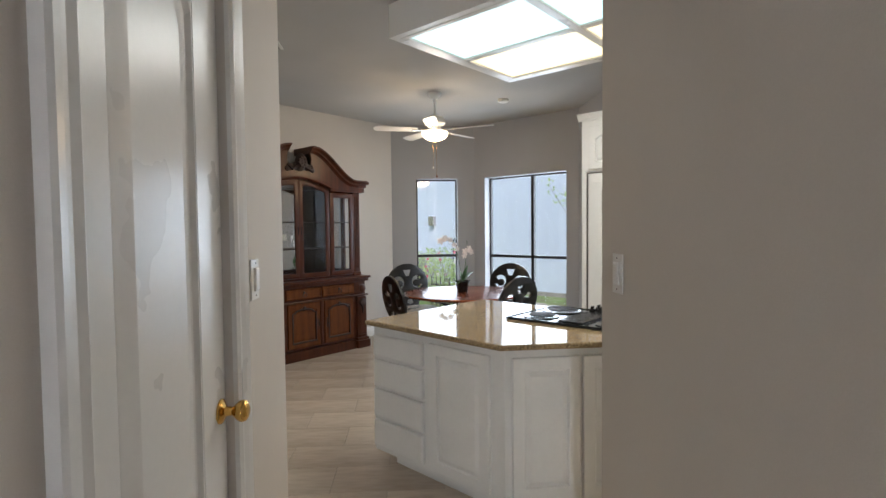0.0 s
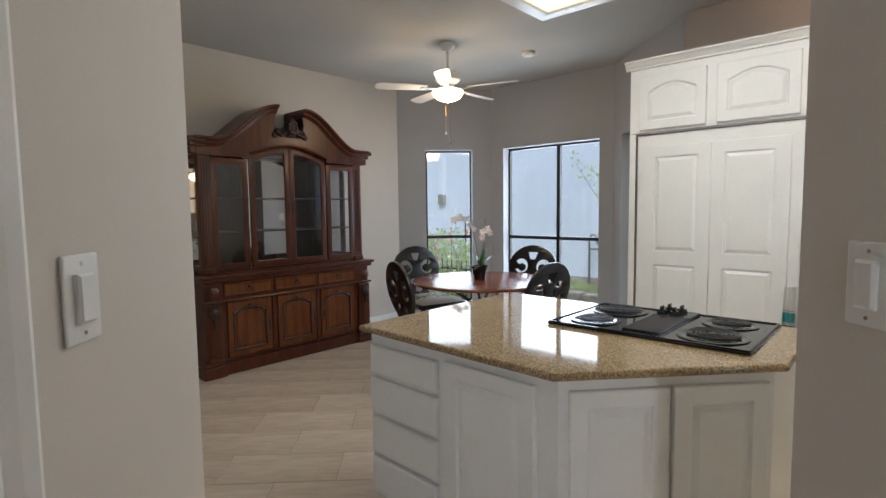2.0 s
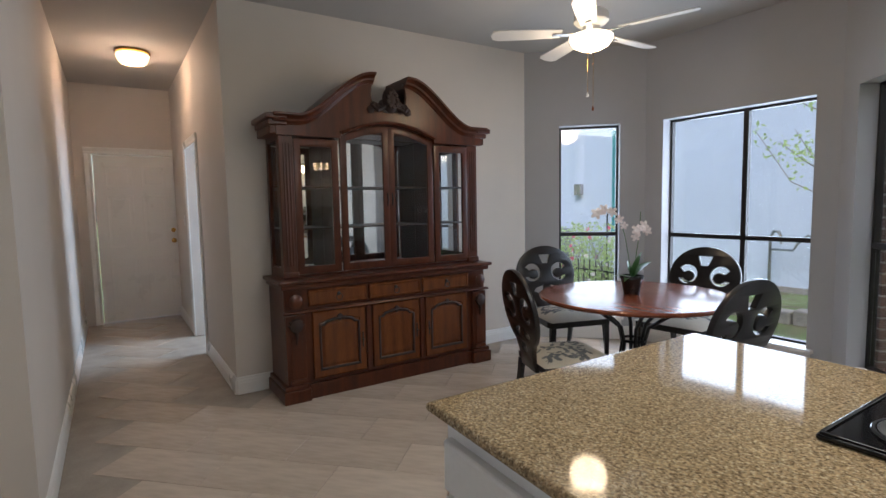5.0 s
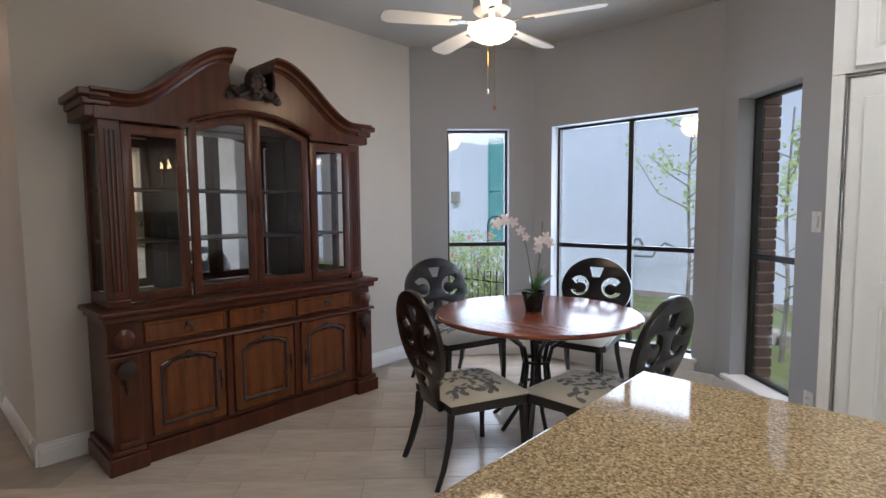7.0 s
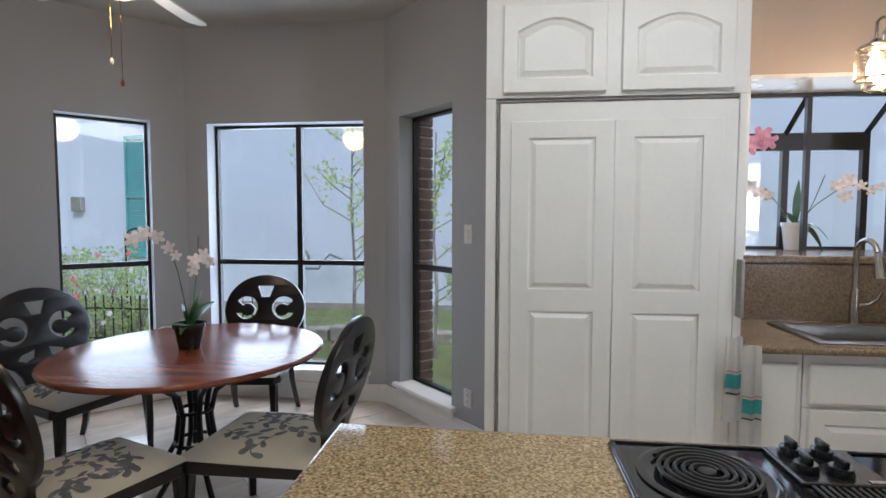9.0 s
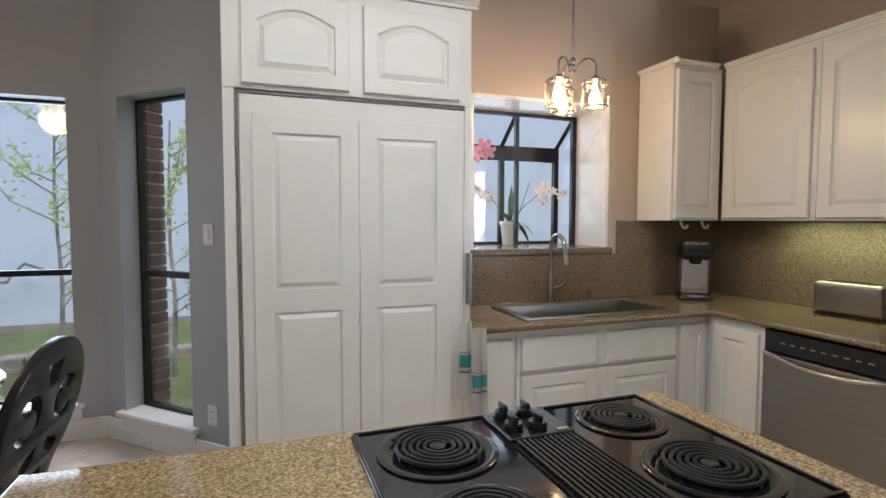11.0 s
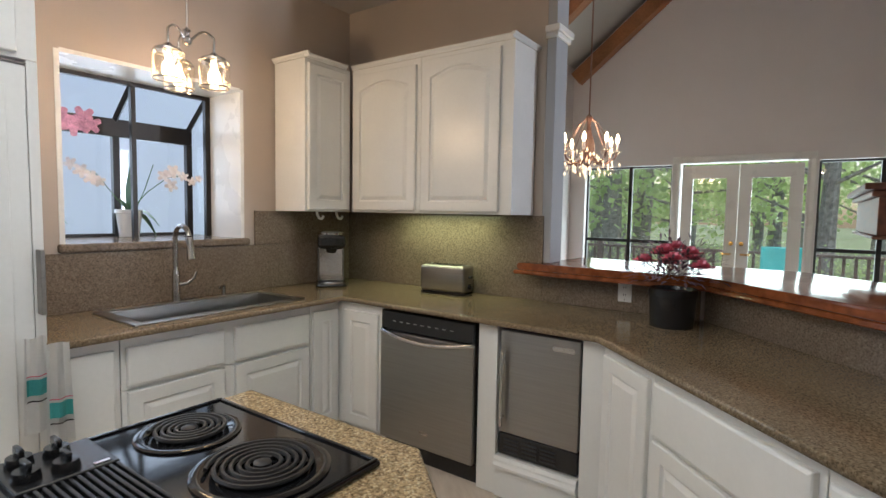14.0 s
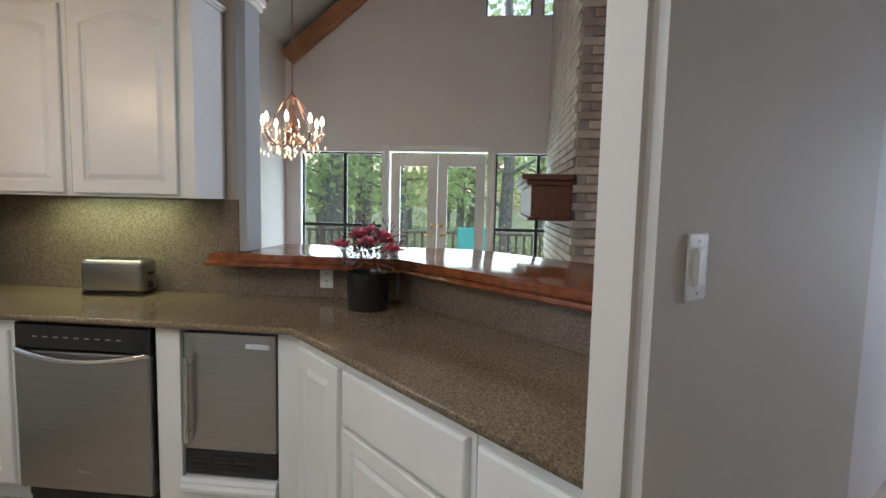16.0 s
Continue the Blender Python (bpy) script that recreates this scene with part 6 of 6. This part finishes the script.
for k in range(8):
    a = 2 * math.pi * k / 8 + 0.2
    c, s_ = math.cos(a), math.sin(a)
    part("arm", tube([(r * c, r * s_, z) for r, z in ((0.03, 2.02), (0.08, 1.96), (0.14, 1.95), (0.20, 1.99), (0.215, 2.03))], 0.007, 6), M_ROSEG, cd, "", True)
    part("top_arm", tube([(r * c, r * s_, z) for r, z in ((0.02, 2.30), (0.07, 2.26), (0.12, 2.17), (0.17, 2.08))], 0.003, 5), M_ROSEG, cd, "", True)
    mm = Matrix.Translation((0.215 * c, 0.215 * s_, 0))
    part("drip_cup", lathe([(0.005, 2.02), (0.032, 2.035), (0.034, 2.042), (0, 2.04)], 12, mm), M_CRYS, cd)
    part("candle", lathe([(0.010, 2.042), (0.010, 2.10), (0, 2.10)], 10, mm), M_WPET, cd)
    part("bulb", lathe([(0.008, 2.10), (0.015, 2.125), (0.010, 2.155), (0.0, 2.175)], 10, mm), G_BULB, cd, "glowing candle bulb", True).visible_shadow = False
    bm = bmesh.new()
    for q in range(18):
        rr, zz_ = 0.05 + 0.19 * rnd.random(), 1.86 + 0.2 * rnd.random()
        aa = a + rnd.uniform(-0.4, 0.4)
        lathe([(0.0, 0.018), (0.008, 0.006), (0.006, -0.008), (0, -0.02)], 5, Matrix.Translation((rr * math.cos(aa), rr * math.sin(aa), zz_)), bm)
    part("crystal_drops", bm, M_CRYS if k % 2 else G_CRYS, cd, "hanging crystal drops")["kind"] = "stuff"

# brick chimney and mantel
chim = thing("chimney", pose(2.45, 1.60, 0), "painted brick chimney breast, pale and dark bricks", "chimney", "", "structure")
part("core", box(0.03, 2.36, -2.2, -0.03, 0, 6.2), M_MORTAR, chim)
mt = thing("mantel", pose(2.52, 1.60, 0), "reddish wood box mantel shelf on the brick chimney", "mantel")
part("beam", box(0, 1.75, 0.002, 0.32, 1.345, 1.60, 0.006), M_MANTEL, mt)
part("shelf", box(-0.06, 1.80, 0.002, 0.40, 1.645, 1.69, 0.008), M_MANTEL, mt)
part("moulding", box(-0.03, 1.78, 0.002, 0.36, 1.601, 1.644, 0.012), M_MANTEL, mt)
part("lower_moulding", box(-0.02, 1.77, 0.002, 0.345, 1.32, 1.3445, 0.008), M_MANTEL, mt)

# bouquet on the worktop
bq = thing("flower_pot", pose(0.79, 2.81, 0.916) @ Matrix.Scale(1.12, 4), "pink artificial roses with dried foliage in a black pot", "flowers")
part("pot", lathe([(0.0, 0), (0.088, 0), (0.096, 0.13), (0.10, 0.132), (0.10, 0.165), (0.095, 0.165), (0.09, 0.15), (0, 0.15)], 24), M_PLASTIC, bq, "", True)
rnd = random.Random(8)
bm = bmesh.new()
for k in range(420):
    d = Vector((rnd.gauss(0, 1), rnd.gauss(0, 1), abs(rnd.gauss(0.35, 0.7)))).normalized()
    p = Vector((0, 0, 0.20)) + d * rnd.uniform(0.06, 0.20)
    leaf_strip(bm, p, d + Vector((rnd.uniform(-.5, .5), rnd.uniform(-.5, .5), rnd.uniform(-.2, .5))), rnd.uniform(0.03, 0.06), rnd.uniform(0.008, 0.016), 0.3, 2)
part("foliage", bm, M_GREYLEAF, bq, "dusky dried foliage")
for k in range(9):
    a, rr = k * 2.4, 0.035 + 0.014 * k
    c = Vector((rr * math.cos(a) * 1.1, rr * math.sin(a), 0.335 - 0.010 * k))
    bm = bmesh.new()
    for ring, (n, r, tilt) in enumerate(((3, 0.022, 0.2), (5, 0.036, 0.6), (6, 0.048, 1.1))):
        for j in range(n):
            q = 2 * math.pi * j / n + ring
            u = Vector((math.cos(q), math.sin(q), 0))
            w_ = Vector((-math.sin(q), math.cos(q), 0))
            b0, t0 = c + u * 0.008, c + u * r * (0.5 + 0.5 * tilt) + Vector((0, 0, 0.034 - 0.012 * ring))
            bm.faces.new([bm.verts.new(x) for x in (b0 - w_ * r * 0.4, b0 + w_ * r * 0.4, (b0 + t0) / 2 + w_ * r * 0.7 + u * 0.006, t0 + w_ * r * 0.45, t0 - w_ * r * 0.45, (b0 + t0) / 2 - w_ * r * 0.7 + u * 0.006)])
    part("rose", bm, M_PINK, bq, "open pink rose")

# ---------------- outdoors ----------------
tagged(link("ground", prism([(-80, -80), (120, -80), (120, 80), (-80, 80)], -0.5, -0.17), M_GRASS), "patchy lawn and soil", "ground", "", "structure")
nb = thing("neighbour_house", pose(-9, 11.3, -0.17), "white stucco house with teal shutters beyond the lawn", "house")
part("wall", box(-8, 25, 0, 0.3, 0, 7.0), M_STUCCO, nb)
part("footing", box(-8, 25, -0.02, -0.001, 0, 0.10), M_MORTAR, nb)
sx = -0.16
bm = box(sx, sx + 0.035, -0.05, -0.002, 0.9, 3.15, 0.004)
box(sx + 0.365, sx + 0.40, -0.05, -0.002, 0.9, 3.15, 0.004, bm)
for z in (0.9, 2.0, 3.08):
    box(sx + 0.035, sx + 0.365, -0.048, -0.004, z, z + 0.07, 0.003, bm)
sh = part("shutter", bm, M_TEAL, nb, "teal louvred shutter")
for k in range(44):
    z = 0.985 + k * 0.0475
    if not 1.96 < z < 2.07:
        part("louvre", join(None, box(sx + 0.036, sx + 0.364, -0.02, -0.014, -0.022, 0.022), Matrix.Translation((0, 0, z)) @ Matrix.Rotation(0, 4, "X")), M_TEAL, sh)
part("meter_box", box(-1.22, -1.02, -0.12, -0.002, 1.75, 2.02, 0.01), M_NICKEL, nb)
ac = thing("air_conditioner", pose(-10.75, 10.9, -0.17), "grey outdoor air conditioner unit by the wall", "air conditioner")
part("case", box(-0.35, 0.35, -0.35, 0.35, 0.0, 0.95, 0.02), M_NICKEL, ac)
for k in range(10):
    part("slat", box(-0.32, 0.32, -0.362, -0.351, 0.12 + k * 0.08, 0.15 + k * 0.08), M_STEEL, ac)
hp = thing("hose_stand", pose(-5.70, 11.0, -0.17), "grey metal hose pipe stand on the lawn", "pipe")
part("post", tube([(0, 0, 0), (0, 0, 0.95), (0.05, 0, 1.05), (0.12, 0, 1.05), (0.17, 0, 0.95), (0.17, 0, 0.85)], 0.025, 8), M_STEEL, hp, "", True)
part("branch", tube([(0, 0, 0.75), (0.35, 0, 0.75), (0.40, 0, 0.85), (0.55, 0, 1.0), (0.8, 0, 0.9)], 0.02, 8), M_STEEL, hp, "", True)
gh = thing("garden_hook", pose(-7.10, 8.6, -0.17), "black shepherd hook in the flower bed", "garden hook")
part("hook", tube([(0, 0, 0), (0, 0, 1.35)] + [(0.16 - 0.16 * math.cos(radians(a)), 0, 1.35 + 0.14 * math.sin(radians(a))) for a in range(20, 160, 20)] + [(0.36, 0, 1.27), (0.46, 0, 1.22), (0.52, 0, 1.30)], 0.012, 8), M_IRON, gh, "", True)
fe = thing("garden_fence", pose(-7.3, 8.1, -0.17), "low black iron picket fence in the flower bed", "fence")
part("rail", tube([(0, 0, 0.52), (2.2, 0, 0.52)], 0.010, 6), M_IRON, fe)
part("rail", tube([(0, 0, 0.15), (2.2, 0, 0.15)], 0.010, 6), M_IRON, fe)
for k in range(19):
    part("picket", tube([(k * 0.12 + 0.02, 0.021, 0.0), (k * 0.12 + 0.02, 0.021, 0.68)], 0.008, 5), M_IRON, fe)
st = thing("stone_border", pose(-8.0, 9.0, -0.17), "low dry stone border along the lawn", "stone border")
rnd = random.Random(11)
x = 0.0
while x < 7.5:
    w_ = rnd.uniform(0.22, 0.42)
    part("stone", box(x, x + w_ - 0.02, -0.12 + rnd.uniform(-.02, .02), 0.12, -0.02, rnd.uniform(0.14, 0.2), 0.025), M_STONE, st)
    x += w_
# brick ends of the bay seen beside the glass
for (a, b, s0) in ((BAY[2], BAY[3], 0.13),):
    bp = thing("brick_pier", seg_pose(a, b), "brown brick jamb outside the window", "brick jamb", "brick jambs", "structure")
    part("core", box(s0 - 0.30, s0 + 0.045, 0.215, 0.32, -0.15, 2.6), M_MORTAR, bp)
    for k in range(34):
        part("brick", box(s0 - 0.2 + (0.06 if k % 2 else 0), s0 + 0.055, 0.205, 0.33, -0.15 + k * 0.08, -0.15 + k * 0.08 + 0.066, 0.004, seg=1), M_BRICK, bp)


def leaf_cloud(n, seed, fn, size, elong=1.8):
    """n small leaves at the places that fn(random) gives."""
    r = random.Random(seed)
    vs, fs = [], []
    for i in range(n):
        p = fn(r)
        a = Vector((r.gauss(0, 1), r.gauss(0, 1), r.gauss(0, 0.7))).normalized()
        b = a.cross(Vector((r.gauss(0, 1), r.gauss(0, 1), r.gauss(0, 1)))).normalized()
        s = size * r.uniform(0.6, 1.3)
        k = len(vs)
        vs += [p - a * s * elong / 2, p + b * s / 2, p + a * s * elong / 2, p - b * s / 2]
        fs.append((k, k + 1, k + 2, k + 3))
    me = bpy.data.meshes.new("leaves")
    me.from_pydata(vs, [], fs)
    bm = bmesh.new()
    bm.from_mesh(me)
    bpy.data.meshes.remove(me)
    return bm


def sapling(m, seed, h, label, leaves=700):
    t = thing("tree", m, label, "tree")
    r = random.Random(seed)
    bm = tube([(0, 0, 0), (0.03, 0, h * 0.3), (-0.02, 0.02, h * 0.6), (0.02, 0, h)], 0.03, 6, None, 0.008)
    twigs = []
    for k in range(16):
        z = h * (0.2 + 0.75 * k / 16)
        a, ln = r.uniform(0, 6.28), r.uniform(0.5, 1.1) * (1.1 - 0.5 * k / 16)
        e = Vector((ln * math.cos(a), ln * math.sin(a), z + ln * r.uniform(0.5, 1.1)))
        mid = Vector((0.5 * ln * math.cos(a), 0.5 * ln * math.sin(a), z + 0.25 * ln))
        tube([(0, 0, z), mid, e], 0.010, 5, bm, 0.003)
        twigs.append((Vector((0, 0, z)), mid, e))
    part("trunk", bm, M_BARK, t)

    def place(q):
        a, b, c = q.choice(twigs)
        u = q.uniform(0.3, 1.05)
        p = a * (1 - u) ** 2 + b * 2 * u * (1 - u) + c * u * u
        return p + Vector((q.gauss(0, 0.05), q.gauss(0, 0.05), q.gauss(0, 0.05)))
    part("crown", leaf_cloud(leaves, seed, place, 0.036), M_LEAF, t, "sparse fresh spring leaves")
    return t


sapling(pose(-4.15, 9.0, -0.17), 4, 3.0, "slender young tree with fresh leaves by the white wall", 900)
sapling(pose(-2.95, 8.2, -0.17), 9, 2.6, "slender young tree close to the bay window", 800)


def bush(m, seed, r_, h, label, flowers=None):
    t = thing("rose_bush", m, label, "bush", "garden bushes")
    rn = random.Random(seed)
    bm = bmesh.new()
    for k in range(14):
        a = rn.uniform(0, 6.28)
        tube([(0, 0, 0), (r_ * 0.4 * math.cos(a), r_ * 0.4 * math.sin(a), h * 0.6), (r_ * 0.8 * math.cos(a), r_ * 0.8 * math.sin(a), h * rn.uniform(0.8, 1.1))], 0.008, 5, bm, 0.003)
    part("stems", bm, M_BARK, t)
    part("foliage", leaf_cloud(900, seed, lambda q: Vector((q.gauss(0, r_ * 0.5), q.gauss(0, r_ * 0.5), h * q.uniform(0.15, 1.1))), 0.038, 1.5), M_LEAF, t)
    if flowers:
        bm = bmesh.new()
        for k in range(10):
            petals(bm, (rn.gauss(0, r_ * 0.45), rn.gauss(-0.1, r_ * 0.4), h * rn.uniform(0.3, 1.1)), 0.035, (rn.gauss(0, 1), -1, 0.4), 6, k)
        part("blossom", bm, flowers, t, "pink blossoms")
    return t


bush(pose(-7.4, 8.5, -0.17), 21, 0.5, 1.15, "green rose bush with pink blossoms in the bed", M_PINK)
bush(pose(-6.75, 8.3, -0.17), 22, 0.45, 0.95, "green rose bush with pale blossoms in the bed", M_WPET)
bush(pose(-8.3, 9.0, -0.17), 23, 0.5, 1.0, "green garden bush beyond the window", None)
bush(pose(-2.0, 7.4, -0.17), 24, 0.4, 0.6, "low green bush under the bay window", M_PINK)

# deck, railing and chair
dk = thing("deck", pose(5.0, 0, 0), "weathered wooden deck outside the french doors", "deck", "", "structure")
for k in range(18):
    part("board", box(0.02 + k * 0.145, 0.02 + k * 0.145 + 0.138, -3.0, 7.5, -0.10, -0.06, 0.004, seg=1), M_DECK, dk)
rl = thing("deck_railing", pose(7.5, -3.0, -0.06), "dark wooden deck railing with balusters", "railing")
part("top_rail", box(-0.07, 0.07, 0, 10.5, 0.95, 0.99, 0.006), M_DECK, rl)
part("bottom_rail", box(-0.03, 0.03, 0, 10.5, 0.12, 0.20, 0.004), M_DECK, rl)
for k in range(75):
    part("baluster", box(-0.018, 0.018, 0.05 + k * 0.14, 0.09 + k * 0.14, 0.201, 0.949, 0, None), M_DECK, rl)
for k in range(6):
    part("post", box(-0.05, 0.05, k * 2.08, k * 2.08 + 0.1, 0.0, 1.06, 0.006), M_DECK, rl)
pc = thing("patio_chair", pose(6.3, 2.45, -0.06, 0, 0, -70), "turquoise patio chair on the deck", "chair")
part("backrest", box(-0.28, 0.28, 0.22, 0.26, 0.40, 1.12, 0.02), M_TEALC, pc)
part("seat", box(-0.28, 0.28, -0.25, 0.215, 0.38, 0.42, 0.02), M_TEALC, pc)
for sx_ in (-0.25, 0.25):
    for sy_ in (-0.22, 0.20):
        part("leg", tube([(sx_, sy_, 0), (sx_, sy_, 0.379)], 0.018, 6), M_TEALC, pc)


# woods behind the house
def big_tree(m, seed, h, r0):
    t = thing("tree", m, "tall woodland tree with light green spring foliage", "tree", "woods behind the deck")
    rn = random.Random(seed)
    bm = tube([(0, 0, 0), (rn.uniform(-.2, .2), rn.uniform(-.2, .2), h * 0.4), (rn.uniform(-.4, .4), rn.uniform(-.4, .4), h)], r0, 8, None, r0 * 0.35)
    cl = []
    for k in range(16):
        z = h * rn.uniform(0.12, 1.0)
        a, ln = rn.uniform(0, 6.28), rn.uniform(1.0, 2.6)
        e = Vector((ln * math.cos(a), ln * math.sin(a), z + rn.uniform(0.0, 0.9)))
        tube([(0, 0, z), e * 0.5 + Vector((0, 0, z * 0.5)), e], r0 * 0.25, 5, bm, 0.01)
        cl.append(e)
    part("trunk", bm, M_BARK, t)

    def place(q):
        c = q.choice(cl)
        return c + Vector((q.gauss(0, 0.65), q.gauss(0, 0.65), q.gauss(0, 0.45)))
    part("crown", leaf_cloud(2600, seed, place, 0.13, 1.5), M_LEAF, t)
    return t


for tx, ty, sd in ((11.0, 6.25, 61), (13.0, 6.1, 62)):
    big_tree(pose(tx, ty, -0.17), sd, 9, 0.27)
rnd = random.Random(77)
proto = [big_tree(pose(11.0 + 2 * k, 2.0 + 3.0 * k, -0.17), 30 + k, 8 + k, 0.20) for k in range(3)]
for k in range(15):
    x = rnd.uniform(14, 36)
    copy_thing(proto[k % 3], pose(x, 3.0 + (x + 1.8) * rnd.uniform(-0.42, 0.5), -0.17, 0, 0, rnd.uniform(0, 360)) @ Matrix.Scale(1.0, 4))
bush(pose(8.6, 1.4, -0.17), 41, 0.9, 1.0, "green shrub beyond the deck railing", None)
bush(pose(9.2, 3.4, -0.17), 42, 1.0, 1.1, "green shrub beyond the deck railing", None)
bush(pose(8.8, 5.6, -0.17), 43, 0.9, 1.0, "green shrub beyond the deck railing", None)

# ---------------- tiles and bricks, last ----------------
floor = bpy.data.objects["floor"]
TL, TWD = 0.652, 0.327
tile_me = {}


def in_rooms(x, y):
    if -8.9 < x < -5.3 and 1.68 < y < 2.30:
        return True
    if -5.45 < x < -1.75 and 1.58 < y < 5.35:
        return True
    if -4.6 < x < -3.1 and 5.3 < y < 6.1 or -5.2 < x < -2.6 and 5.3 < y < 5.75:
        return True
    if -1.8 <= x < 0.55 and 2.2 < y < 5.0:
        return True
    return -0.22 < x + y < 1.15 and -1.9 < x < 1.5


bm = box(0, TL - 0.004, 0, TWD - 0.004, -0.010, 0.0, 0.0015, seg=1)
tm = bpy.data.meshes.new("tile")
bm.to_mesh(tm)
bm.free()
tm.materials.append(M_TILE)
ca = math.cos(radians(45))
count = 0
for j in range(-30, 22):
    for i in range(-20, 20):
        u = i * TL + (TL / 2 if j % 2 else 0) - 0.64
        v = j * TWD + 0.08
        cu_, cv = u + TL / 2, v + TWD / 2
        x, y = (cu_ + cv) * ca, (cu_ - cv) * ca
        if in_rooms(x, y):
            o = bpy.data.objects.new("tile", tm)
            scene.collection.objects.link(o)
            o.parent = floor
            o.matrix_world = Matrix.Translation(((u + v) * ca, (u - v) * ca, 0)) @ Matrix(((ca, ca, 0, 0), (ca, -ca, 0, 0), (0, 0, -1, 0), (0, 0, 0, 1))) @ Matrix.Translation((0, 0, 0.010))
            o.matrix_world = Matrix.Translation(((u + v) * ca, (u - v) * ca, 0)) @ Matrix.Rotation(radians(45), 4, "Z") @ Matrix.Translation((0, -TWD, 0))
            count += 1
# chimney bricks: both seen faces
bms = {}
for name, w_, d_ in (("brick", 0.19, 0.03),):
    bm = box(0, w_, 0, d_, 0, 0.058, 0.004, seg=1)
    me = bpy.data.meshes.new(name)
    bm.to_mesh(me)
    bm.free()
    me.materials.append(M_PBRICK)
    bms[name] = me
for k in range(46):
    z = 0.85 + k * 0.07
    for i in range(4):
        o = bpy.data.objects.new("brick", bms["brick"])
        scene.collection.objects.link(o)
        o.parent = chim
        o.matrix_local = Matrix.Translation((0.0, -0.002 - 0.2 * i - (0.1 if k % 2 else 0), z)) @ Matrix.Rotation(radians(-90), 4, "Z")
bm = bmesh.new()
for k in range(46):
    for i in range(12):
        x0 = 0.02 + i * 0.2 - (0.1 if k % 2 else 0)
        if x0 > 0:
            box(x0, x0 + 0.19, -0.03, random.uniform(-0.004, 0.0), 0.85 + k * 0.07, 0.908 + k * 0.07, bm=bm)
o = part("bricks", bm, M_WBRICK, chim)
o["kind"] = "stuff"
